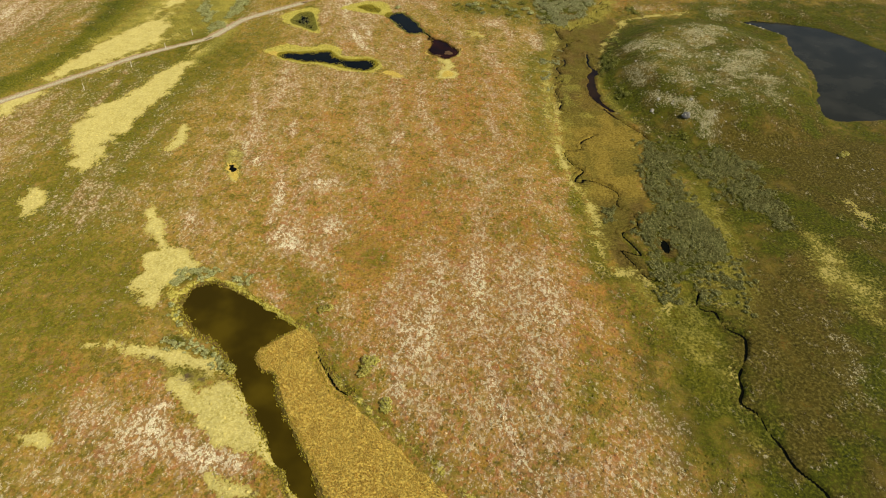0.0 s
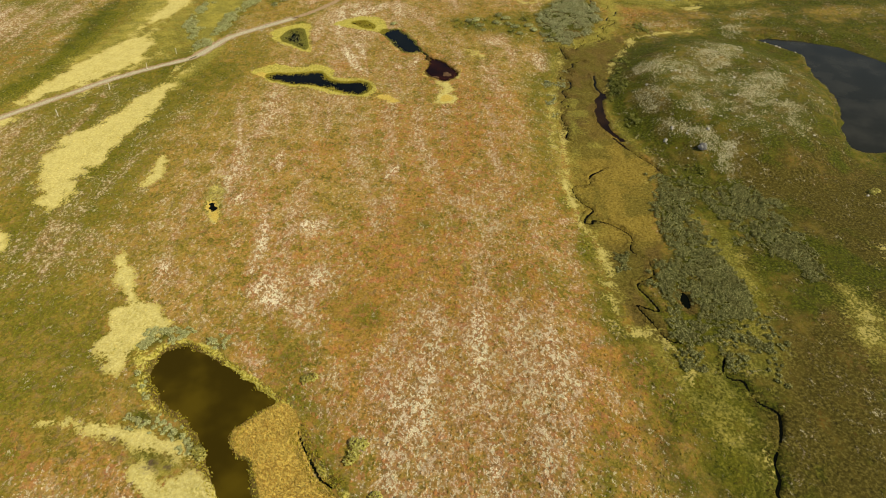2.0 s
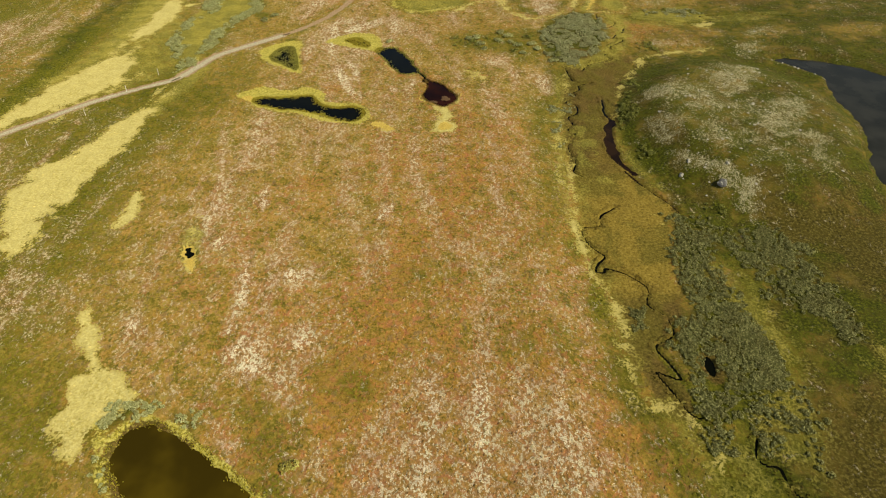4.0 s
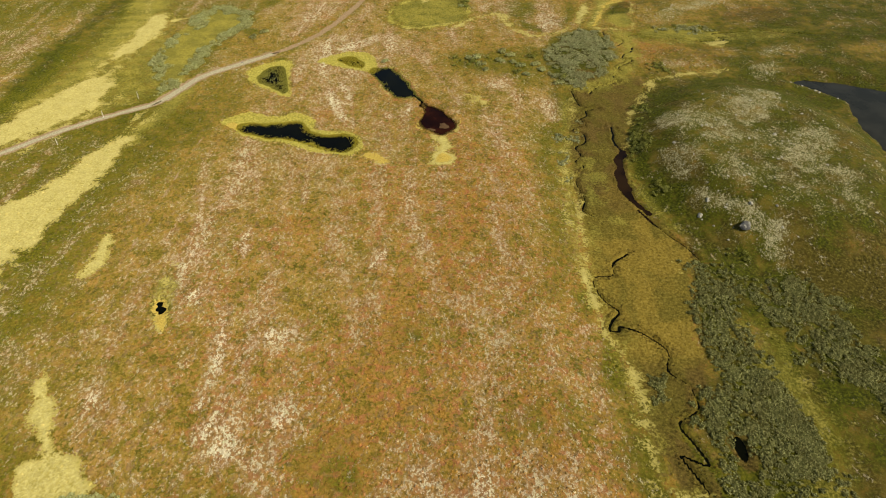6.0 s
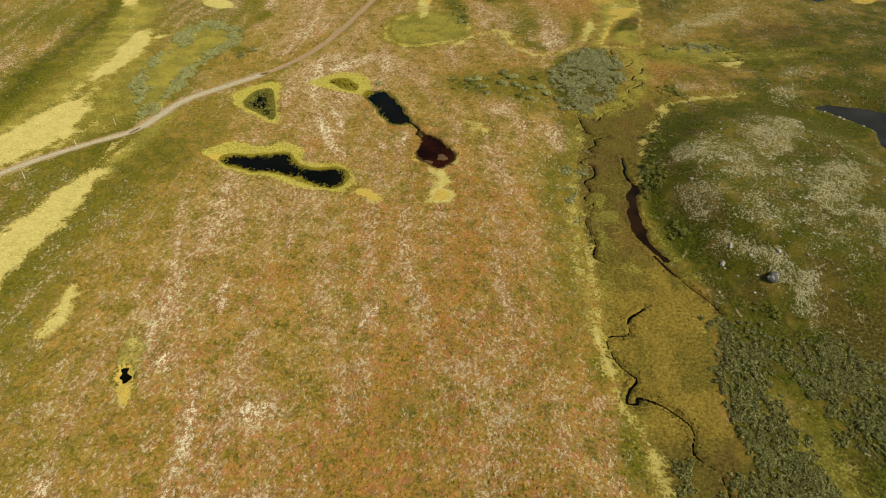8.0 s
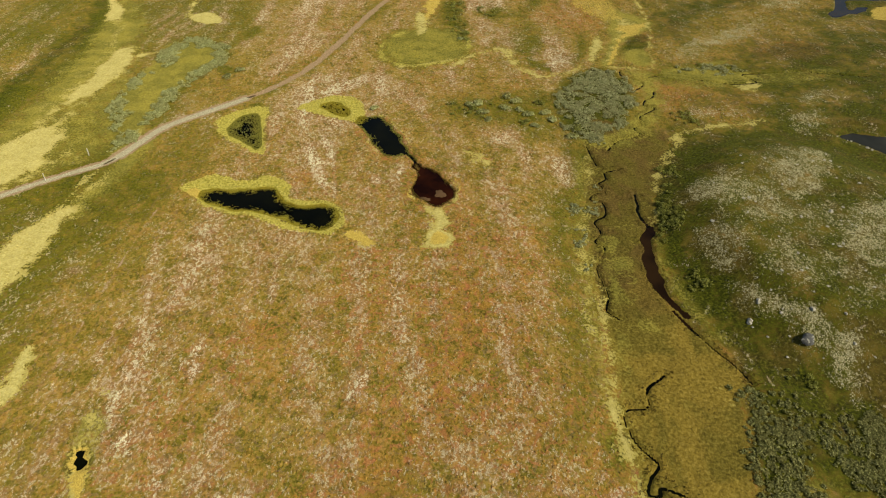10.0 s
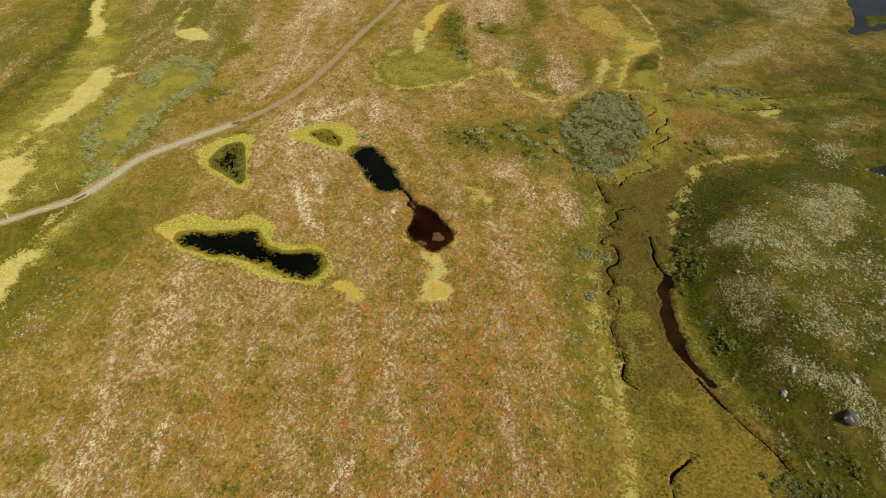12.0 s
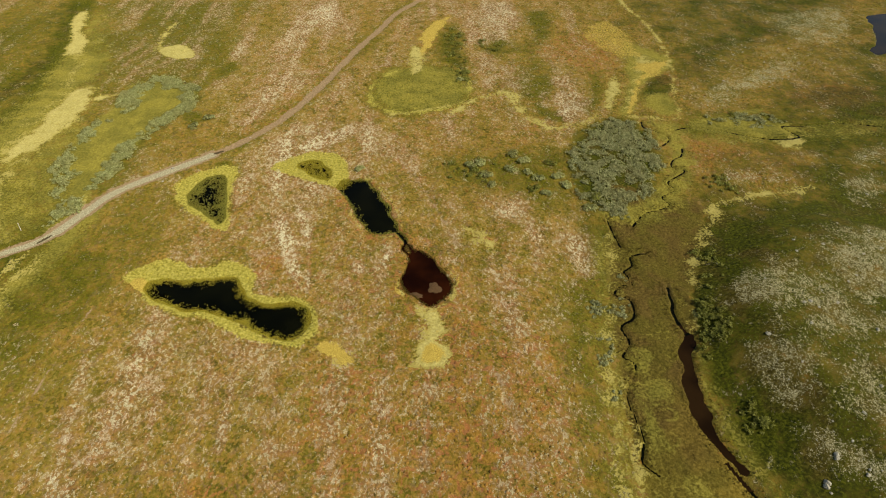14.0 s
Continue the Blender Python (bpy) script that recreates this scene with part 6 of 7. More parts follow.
thicket("willow_thicket", 0.6, 1.2, [(31.4, 65.9), (33.2, 67.6), (35.2, 67.9), (35.6, 65.8), (34.2, 63.9), (31.8, 63.8)])
patch("green", 3, 0.95, [(34.7, 80.6), (40.1, 85.2), (44.3, 88.2), (45.3, 80.3), (46.3, 73.5), (44.4, 64.9), (39.5, 62.3), (30.1, 62.6), (30.6, 70.9)])
patch("marsh", 2.5, 0.68, [(43.3, 90.4), (44.5, 88.6), (45.3, 80.3), (45.6, 73.5), (44.5, 66.2), (42.9, 65.6), (42.9, 72), (42.5, 78.6), (41.9, 84.2)])
strip("reed", 0.8, 0.8, 0.6, [(-3, 148.1), (-2.8, 143.8), (-1.3, 140.4), (0.8, 138.7), (3.4, 138.6), (5.6, 140.9), (6.2, 144.2), (5.4, 147.6)])
strip("reed", 0.6, 0.8, 0.56, [(-13.9, 166.8), (-10.7, 159.8), (-8.1, 155.3), (-5.4, 154.3), (-2.4, 154.8)])
patch("green", 3, 0.9, [(25.4, 80.9), (26.1, 75.7), (25.9, 68.1), (27.2, 62.7), (21.8, 62.7), (21.4, 70.9)])
patch("dark", 3, 0.5, [(25.4, 80.9), (26.1, 75.7), (25.9, 68.1), (27.2, 62.7), (21.8, 62.7), (21.4, 70.9)])
patch("dark", 5, 0.95, [(48.2, 80.2), (56.2, 78.1), (47, 62.1), (43, 62.2), (44, 69)])
patch("dark", 2.5, 0.75, [(44.2, 136.6), (51.5, 134.7), (59.1, 132.2), (59.1, 127), (52.6, 123.4), (45, 127.2), (42.5, 132.2)])
patch("dark", 3, 0.8, [(65.4, 139.7), (72, 141.8), (71, 130.5), (67.5, 117.3), (62.3, 112.5), (63.2, 124.8)])
patch("dark", 3, 0.75, [(54.3, 117.9), (60.1, 115.9), (60.5, 108.5), (64.2, 104.2), (58.4, 102.5), (54.2, 110.5)])
patch("dark", 3, 0.7, [(87.8, 149.2), (87.1, 137.1), (81.8, 123.9), (76.3, 115.3), (74.1, 124.3)])
strip("lime", 1.2, 1, 0.62, [(-10.9, 204.6), (-10.6, 210.3), (-7.1, 216.2), (-1.9, 219.9), (4.9, 221.5), (9.5, 217.1), (11.1, 209.4), (10.2, 202.3), (6.9, 198.5), (-0.2, 196.7), (-6.2, 197.5), (-10, 200.5), (-10.9, 204.6)])
thicket("willow_thicket", 0.6, 1.5, [(53.6, 97.6), (55.7, 95.7), (56.3, 85.7), (57.2, 79.7), (56.4, 74.3), (54.7, 74.3), (52.2, 78.5), (50.8, 85.9), (50.4, 92.5)])
patch("rust", 4, 0.85, [(3.8, 137.5), (7.3, 137.4), (8, 124.4), (6, 111.7), (2.5, 111.8)])
patch("rust", 5, 0.75, [(9.2, 131.4), (16.7, 133.4), (17.4, 119.8), (14.7, 111.5), (8.9, 111.6)])
patch("rust", 4, 0.7, [(-11.5, 125), (-2.1, 125.5), (2, 120), (-0.4, 113.2), (-10.1, 114.7)])
patch("lichen", 2.5, 0.62, [(9.6, 149), (13.6, 146.4), (16.7, 133.4), (13.8, 127.7), (10.8, 133.3)])
strip("path", 0.22, 0.3, 0.52, [(7.6, 149.1), (8.5, 144.1), (9.5, 137.3), (10.2, 129.5), (10.7, 124.4), (11, 119.7), (11.1, 114.8), (11.1, 111.6)])
strip("path", 0.2, 0.3, 0.5, [(13.9, 114.8), (14.3, 110.2), (15, 106.1), (15.7, 102.3), (15.9, 99.5)])
patch("marsh", 4, 0.62, [(40.9, 90.7), (44, 87.6), (44.1, 72.1), (43.7, 63.7), (44.2, 59.9), (37.1, 60.2), (39.3, 67.9), (39.4, 77)])
patch("lichen", 1.2, 0.95, [(-28.9, 89.3), (-26.5, 89.2), (-26.3, 84.9), (-26.3, 81.4), (-26, 78.1), (-27.4, 76.4), (-28.5, 76.7), (-28.3, 80.3), (-28.5, 85)])
patch("lichen", 1.2, 0.95, [(-30.2, 94), (-28.4, 94.1), (-27.3, 91), (-29.2, 90.2)])
patch("lichen", 1.2, 0.95, [(-30.4, 110.3), (-28.3, 110.6), (-27.4, 105.8), (-28.4, 103.2), (-29.9, 105.9)])
patch("lichen", 1.2, 0.95, [(-35.6, 98.7), (-33.1, 98.1), (-30.8, 94), (-32.3, 92.9), (-34.4, 95.1)])
patch("lichen", 1.2, 0.95, [(-22, 89), (-19.3, 89.8), (-18.3, 88.5), (-20, 86.4), (-21.6, 86.9)])
patch("lichen", 1.2, 0.95, [(-27, 74.8), (-25.7, 77.4), (-24, 76.3), (-24.4, 72.8), (-26.7, 72.8)])
patch("straw", 1.2, 0.5, [(22.6, 104.2), (24, 104.3), (23.8, 97.5), (24, 92.5), (24.2, 88.8), (24.7, 85.7), (23.6, 85.3), (22.9, 88.2), (22.2, 92.3), (21.8, 96.8)])
patch("straw", 1.2, 0.5, [(25.2, 83.2), (25.9, 82), (25.6, 79), (24.6, 74.8), (23.8, 71.4), (22.9, 71.4), (23.7, 75.4), (24.7, 79)])
patch("green", 1.2, 0.8, [(22.1, 86), (24, 86.5), (24.8, 82.8), (23.5, 80.8), (22, 82.7)])
patch("green", 1.2, 0.7, [(20.4, 96.1), (22.1, 96.9), (22.4, 93.8), (20.7, 93.1)])
patch("rust", 2, 0.8, [(-9, 94.2), (-5.4, 96.1), (-1.5, 92), (-0.1, 87.4), (-4.2, 85), (-7.8, 88.6)])
patch("rust", 2, 0.8, [(-16.2, 80), (-10.9, 79.1), (-9.7, 73.6), (-13.4, 74.4)])
strip("lime", 1.5, 0.8, 0.9, [(-38.7, 144.6), (-34.6, 140.6), (-29.2, 138.8), (-25, 136.8), (-20.3, 134.2), (-15.4, 133.4), (-13.6, 135.1), (-14.3, 138.3), (-16.1, 140.6)])
patch("lime", 0.8, 0.85, [(-42.6, 169.4), (-41.1, 173.9), (-35.4, 176.9), (-33, 175.1), (-31.8, 166.1), (-30.4, 158), (-32.6, 158.1), (-37.4, 162.8)])
patch("rust", 1.2, 0.9, [(-24.8, 151.5), (-22.4, 152.5), (-19.3, 150.4), (-19.1, 147), (-21.5, 145.8), (-23.8, 147.4)])
strip("lichen", 1.4, 1.2, 0.88, [(-30.5, 106.1), (-29.5, 109.6), (-29.5, 113.3)])
strip("lichen", 1.4, 1.2, 0.88, [(-37.7, 109.8), (-38, 114.5), (-38.7, 118.6), (-40.2, 124.2)])
strip("lichen", 1.4, 1.2, 0.88, [(-40.8, 106.5), (-41.4, 110.8), (-40.3, 114.6)])
strip("lichen", 1.4, 1.2, 0.88, [(-29.1, 116.2), (-29.9, 121.6), (-30.6, 126.3)])
strip("lichen", 1.4, 1.2, 0.88, [(-41.8, 102.5), (-40.8, 104.8), (-39.8, 106.4)])
strip("lichen", 1.4, 1.2, 0.88, [(1.6, 111.3), (1.5, 116.2), (1.3, 119.4)])
strip("lichen", 1.4, 1.2, 0.88, [(10.1, 117), (10.7, 112), (11.1, 108.3)])
strip("lichen", 1.4, 1.2, 0.88, [(-8.9, 101.5), (-7.2, 104.6), (-6.2, 105.4)])
strip("lichen", 1.4, 1.2, 0.88, [(4.8, 101.1), (6.8, 102.6), (8.3, 105)])
strip("lichen", 1.4, 1.2, 0.88, [(-21.3, 118), (-21.6, 122.4), (-22.2, 127.2)])
strip("lichen", 1.4, 1.2, 0.88, [(-34.7, 97.9), (-34.5, 101.5), (-33.1, 103.8)])
patch("lichen", 1.4, 0.85, [(-23.1, 164.8), (-18.4, 154.6), (-15.8, 145.6), (-18, 144), (-22.6, 154.7)])
patch("lichen", 1.4, 0.85, [(-23.6, 184.3), (-14.3, 192.5), (-12.6, 186.6), (-20.7, 181.5)])
patch("lichen", 2.5, 0.6, [(22.3, 158.2), (27, 154.8), (26.7, 147.1), (23.1, 149.5)])
patch("rust", 2, 0.85, [(-11.4, 111.7), (-7.2, 113.5), (-6.1, 108.8), (-10.3, 108.1)])
patch("rust", 2, 0.85, [(-0.4, 99), (6, 99.6), (6.2, 93.4), (0.9, 93.6)])
# brown heath and straw east of the creek
patch("rust", 5, 0.9, [(44.8, 63.9), (54, 66), (49.3, 50), (42.3, 38.6), (39.8, 40.2), (40.8, 50.2)])
patch("rust", 5, 0.8, [(56.7, 102.8), (77.9, 100.4), (79.6, 90.6), (67.7, 80.9), (61, 91.4)])
patch("dark", 6, 0.8, [(47.7, 75.6), (55.7, 75.3), (57.3, 51.6), (45.2, 30.4), (41.3, 30.5), (40.4, 38.7), (40.7, 48.4)])
patch("straw", 2.5, 0.46, [(56.1, 70.3), (59.8, 70.9), (60.3, 66.7), (60.2, 57.6), (58.3, 54.3), (57.1, 57.7), (55.5, 62.3), (54.5, 65.9)])
patch("marsh", 3, 0.6, [(56.6, 75.3), (60.7, 70.9), (62, 59.7), (57.9, 52.5), (55.6, 57.8), (52.9, 63.6)])
patch("straw", 2.5, 0.44, [(67.6, 82.5), (70.5, 79.2), (69.7, 73.3), (66.3, 74.9)])
patch("grey", 4, 0.72, [(52.2, 55.8), (55.3, 51.6), (52.4, 42.9), (46, 37), (45.6, 43.9)])
patch("green", 3, 0.9, [(40.2, 56.2), (42.4, 56.1), (36.6, 43.4), (38.2, 36.6), (40.1, 30.5), (36.7, 30.6), (34.7, 38.8), (34.3, 43.5)])
patch("lichen", 3, 0.4, [(36.1, 159.7), (29, 157.8), (21.7, 157.6), (18.4, 150), (25, 147.8), (27.5, 149.1)])
# small ponds' sedge
patch("lime", 0.7, 0.7, [(-42.1, 167.8), (-40.7, 170.4), (-36.7, 175.7), (-34.8, 175.3), (-33, 167.5), (-30.2, 159.4), (-30.9, 157.5), (-35, 160.6), (-38.4, 162.7)])
patch("green", 1.2, 0.8, [(-37.3, 177.7), (-35.6, 178.4), (-33.2, 174.5), (-33.8, 172.3)])
patch("straw", 0.5, 0.62, [(-38.5, 93.1), (-38.9, 95.8), (-37.7, 96.2), (-36.4, 94.2), (-35.4, 90.4), (-36.2, 89.5), (-37.7, 91.4)])
patch("reed", 0.9, 0.56, [(-38.5, 92.3), (-39, 95.5), (-37.2, 95.8), (-35.7, 93.2), (-34.9, 89.5), (-35.9, 88.6)])
patch("straw", 1, 0.5, [(-39.3, 98.3), (-39.3, 102.7), (-38.2, 102.7), (-36.6, 96.2), (-37.5, 95.8)])

# east of the creek the ground is darker and greener
bent_x = GX + 12 * (swell(GX, GY, 13, 3) - 0.5) + 16 * (swell(GX, GY, 31, 1) - 0.5) + 5 * (swell(GX, GY, 4.2, 2) - 0.5)
bent_y = GY + 22 * (swell(GX, GY, 17, 1) - 0.5) + 8 * (swell(GX, GY, 5.3, 4) - 0.5)
mosaic = 0.50 * swell(GX, GY, 8, 0) + 0.32 * swell(GX, GY, 3.2, 2) + 0.18 * swell(GX, GY, 1.5, 4)
south = 4 * ease(62, 28, GY)
beyond = ease(148, 186, bent_y)
east = ease(19 + south, 40 + south, bent_x) * (1 - beyond) * (0.74 + 0.85 * (mosaic - 0.38))
far_east = ease(38, 72, bent_x) * beyond * (0.56 + 1.2 * (mosaic - 0.42))
open_ground = 1 - FIELD["light"]
FIELD["dark"] = np.maximum(FIELD["dark"] * open_ground, np.clip(east + far_east, 0, 1) * open_ground * (1 - ease(0.3, 0.55, FIELD["bog"])))
FIELD["lichen"] *= 1 - 0.8 * ease(25, 40, bent_x - south) * (1 - beyond)

# the heath carries lichen in drifts that run down the slope, but not on wet or steep ground
drift_x = GX + 5 * (swell(GX, GY, 24, 0) - 0.5) + 1.2 * (swell(GX, GY, 6, 3) - 0.5)
streak = 0.6 * swell(drift_x * 4.6, GY * 0.42, 9, 2) + 0.4 * swell(drift_x * 2.4 + 40, GY * 0.4, 9, 0)
crest = np.hypot((GX - 62) / 22, (GY - 130) / 30)
FIELD["dark"] *= 1 - 0.12 * (1 - ease(0.55, 0.85, crest))
FIELD["grey"] *= 0.80
knoll = 1 - ease(0.7, 1.1, np.hypot((GX - 63) / 22, (GY - 131) / 27))
FIELD["grey"] = np.maximum(FIELD["grey"], knoll * (0.25 + 0.5 * swell(GX, GY, 4, 0)))
plain = 0.38 + 0.34 * (swell(GX, GY, 26, 4) - 0.5) + 0.90 * (streak - 0.5) - 0.12 * ease(-30, -60, GX) - 0.22 * ease(34, 50, bent_x)
plain *= 1 - 0.9 * np.clip(1.3 * np.maximum(FIELD["bog"], np.maximum(FIELD["marsh"], FIELD["reed"])) + FIELD["green"] + 0.8 * FIELD["dark"], 0, 1)
verge = 1 - 0.75 * np.clip(1.4 * FIELD["green"], 0, 1) * (GY > 150) * (GX < 8) * (GX > -50)
FIELD["lichen"] = verge * (1 - FIELD["bare"]) * np.clip(np.maximum(FIELD["lichen"] + 0.55 * (streak - 0.5) * (FIELD["lichen"] > 0.2), plain), 0, 1)
FIELD["green"] = np.maximum(FIELD["green"], ease(-28, -62, GX) * (0.36 + 0.44 * swell(GX, GY, 12, 3)))
FIELD["rust"] = np.maximum(FIELD["rust"], 0.68 * swell(GX, GY, 11, 1) * (1 - FIELD["dark"]) * ease(60, 20, np.abs(GX)) * (0.35 + 0.65 * ease(128, 98, GY)))

FIELD["rust"] = np.where((FIELD["bog"] > 0.2) & (GX > 10), ease(134, 98, bent_y) * (1 - 0.75 * ease(98, 80, bent_y)) + 0.9 * (mosaic - 0.5), FIELD["rust"])

# hummocks and hollows of the plant mat
dry = ease(0.0, -0.8, SHORE)
GZ += dry * (0.16 * (swell(GX, GY, 1.1, 0) - 0.5) + 0.22 * (swell(GX, GY, 3.7, 1) - 0.5) + 0.07 * (swell(GX, GY, 0.6, 4) - 0.5)) * (1 - 0.8 * FIELD["track"])
GZ -= 0.12 * FIELD["track"]
GZ = np.where(SHORE < 0, np.maximum(GZ, BANK), GZ)


def sheet(name, verts, faces, material, smooth=True):
    """A mesh object from arrays of corners and of faces that have equally many sides."""
    me = bpy.data.meshes.new(name)
    n, k = faces.shape
    me.vertices.add(len(verts))
    me.vertices.foreach_set("co", np.ascontiguousarray(verts, np.float32).ravel())
    me.loops.add(n * k)
    me.loops.foreach_set("vertex_index", np.ascontiguousarray(faces, np.int32).ravel())
    me.polygons.add(n)
    me.polygons.foreach_set("loop_start", np.arange(0, n * k, k, dtype=np.int32))
    me.polygons.foreach_set("use_smooth", np.full(n, smooth))
    me.update(calc_edges=True)
    me.materials.append(material)
    return new(name, me)


def sample(grid, x, y):
    """A field of the ground at any places."""
    i = np.clip(np.searchsorted(XS, x) - 1, 0, len(XS) - 2)
    j = np.clip(np.searchsorted(YS, y) - 1, 0, len(YS) - 2)
    u, v = np.clip((x - XS[i]) / (XS[i + 1] - XS[i]), 0, 1), np.clip((y - YS[j]) / (YS[j + 1] - YS[j]), 0, 1)
    return (grid[j, i] * (1 - u) + grid[j, i + 1] * u) * (1 - v) + (grid[j + 1, i] * (1 - u) + grid[j + 1, i + 1] * u) * v


def clothe(ob, x=None, y=None):
    """Give a mesh the cover fields of the ground below it."""
    for name, kinds in (("cover_a", KINDS[0:4]), ("cover_b", KINDS[4:8]), ("cover_c", KINDS[8:12])):
        a = ob.data.attributes.new(name, "FLOAT_COLOR", "POINT")
        rgba = np.stack([FIELD[k].ravel() if x is None else sample(FIELD[k], x, y) for k in kinds], 1)
        a.data.foreach_set("color", np.ascontiguousarray(rgba, np.float32).ravel())


ny, nx = GX.shape
index = np.arange(ny * nx).reshape(ny, nx)
quads = np.stack([index[:-1, :-1], index[:-1, 1:], index[1:, 1:], index[1:, :-1]], -1).reshape(-1, 4)
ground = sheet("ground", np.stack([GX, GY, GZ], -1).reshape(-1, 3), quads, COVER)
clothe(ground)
tagged(ground, "hummocky autumn moor of orange heath, pale lichen and moss", "ground", kind="structure")

WATER_WORDS = {
    "peat_pond": "brown peaty pond beside a golden reed bed", "fringed_pond": "black pond fringed with lime-green sedge",
    "black_pond": "still black pond in rusty heath", "red_pond": "dark reddish pond with pale mud shoals",
    "reedy_pond": "small dark pond full of reeds", "sedge_pool": "sedge-grown pool in a lime-green marsh",
    "peat_hole": "tiny black peat hole in the heath", "slough": "brown narrow slough at the foot of the knoll",
    "willow_pool": "dark pool among grey willows", "lake": "slate-dark lake below the stony knoll",
    "far_lake": "dark lake edge far over the moor",
}
for name, line, level in PONDS:
    bm = bmesh.new()
    middle = line.mean(0)
    w = window(line, 2.0)
    xs, ys = XS[w[1]][::4], YS[w[0]][::4]
    inside = {}
    gx, gy = np.meshgrid(xs, ys)
    near = away(gx, gy, line, True) > -1.8
    for j in range(len(ys) - 1):
        for i in range(len(xs) - 1):
            if near[j:j + 2, i:i + 2].any():
                corners = []
                for jj, ii in ((j, i), (j, i + 1), (j + 1, i + 1), (j + 1, i)):
                    if (jj, ii) not in inside:
                        inside[jj, ii] = bm.verts.new((xs[ii], ys[jj], level))
                    corners.append(inside[jj, ii])
                bm.faces.new(corners)
    me = bpy.data.meshes.new(name)
    bm.to_mesh(me)
    bm.free()
    me.materials.append(WATERS.get(name, WATERS["black"]))
    tagged(new(name, me), WATER_WORDS[name], "pond" if "lake" not in name else "lake", kind="structure")

for width, line in CREEKS:
    step = np.gradient(line, axis=0)
    side = np.stack([-step[:, 1], step[:, 0]], 1) / (np.hypot(*step.T)[:, None] + 1e-9) * (width * 0.16 + 0.07)
    z = lie(line[:, 0], line[:, 1]) + 0.25 * (swell(line[:, 0], line[:, 1], 17, 3) - 0.5) - 0.235
    a, b = line + side, line - side
    verts = np.concatenate([np.column_stack([a, z]), np.column_stack([b, z])])
    n = len(line)
    k = np.arange(n - 1)
    tagged(sheet("creek", verts, np.stack([k, k + 1, k + 1 + n, k + n], 1), WATERS["black"]),
           "narrow dark creek winding through the sedge bog", "creek", kind="structure")


# ---- plants ----
def scatter(x0, x1, y0, y1, number, keep):
    """Random places on the moor; keep says how likely each one stays."""
    x, y = rng.uniform(x0, x1, number), rng.uniform(y0, y1, number)
    stay = rng.random(number) < keep(x, y)
    return x[stay], y[stay]


def domes(name, x, y, radius, height, material, sides=6):
    """Low shrubby cushions, each a lumpy dome of its own."""
    n = len(x)
    around = np.arange(sides) * 2 * np.pi / sides
    turn = rng.uniform(0, 6.28, (n, 1)) + around
    verts, rings = [], []
    for share, lift in ((1.0, -0.12), (0.62, 0.72)):
        r = radius[:, None] * share * rng.uniform(0.7, 1.25, (n, sides))
        px, py = x[:, None] + r * np.cos(turn), y[:, None] + r * np.sin(turn)
        pz = sample(GZ, x, y)[:, None] + height[:, None] * lift * rng.uniform(0.75, 1.2, (n, sides))
        rings.append(np.stack([px, py, pz], -1))
    top = np.stack([x, y, sample(GZ, x, y) + height], -1)[:, None]
    verts = np.concatenate([*rings, top], 1)
    base = np.arange(n)[:, None] * (2 * sides + 1)
    k = np.arange(sides)
    kk = (k + 1) % sides
    tri = np.concatenate([np.stack([k, kk, sides + kk], 1), np.stack([k, sides + kk, sides + k], 1),
                          np.stack([sides + k, sides + kk, np.full(sides, 2 * sides)], 1)])
    faces = (base[:, :, None] + tri[None]).reshape(-1, 3)
    flat = verts.reshape(-1, 3)
    ob = sheet(name, flat, faces, material)
    if material is TUFTS:
        clothe(ob, flat[:, 0], flat[:, 1])
    return ob


def blades(name, x, y, z, reach, tall, material, number=5, width=0.055):
    """Tufts of sedge or reed: stiff blades that spread from one foot."""
    n = len(x)
    turn = rng.uniform(0, 6.28, (n, number))
    out = reach[:, None] * rng.uniform(0.3, 1.1, (n, number))
    up = tall[:, None] * rng.uniform(0.6, 1.15, (n, number))
    c, s = np.cos(turn), np.sin(turn)
    foot = np.stack([x, y, z], -1)[:, None]
    side = np.stack([-s, c, 0 * c], -1) * width
    tip = foot + np.stack([out * c, out * s, up], -1)
    root = foot + np.stack([0.15 * out * c, 0.15 * out * s, 0 * c - 0.03], -1)
    verts = np.stack([root - side, root + side, tip], 2).reshape(-1, 3)
    return sheet(name, verts, np.arange(len(verts)).reshape(-1, 3), material, False)


def wet(x, y):
    return sample(FIELD["bog"], x, y) + sample(FIELD["reed"], x, y) + sample(FIELD["marsh"], x, y)


def heath_keep(x, y):
    clear = (sample(SHORE, x, y) < -0.9) & (sample(FIELD["track"], x, y) < 0.2)
    clear &= sample(FIELD["dark"], x, y) < 0.4
    return clear * np.clip(1 - 1.2 * wet(x, y) - 0.8 * sample(FIELD["straw"], x, y) - 0.5 * sample(FIELD["mud"], x, y), 0, 1)


for x0, x1, y0, y1, number, size in ((-75, 75, 24, 110, 30000, 0.17), (-95, 100, 110, 200, 30000, 0.20), (-130, 140, 200, 275, 12000, 0.3)):
    x, y = scatter(x0, x1, y0, y1, number, heath_keep)
    r = size * rng.uniform(0.5, 1.5, len(x))
    tagged(domes("heath_tufts", x, y, r, r * rng.uniform(0.28, 0.55, len(x)), TUFTS), "low cushions of heather, crowberry and lichen on the moor",
           "heath", kind="stuff")


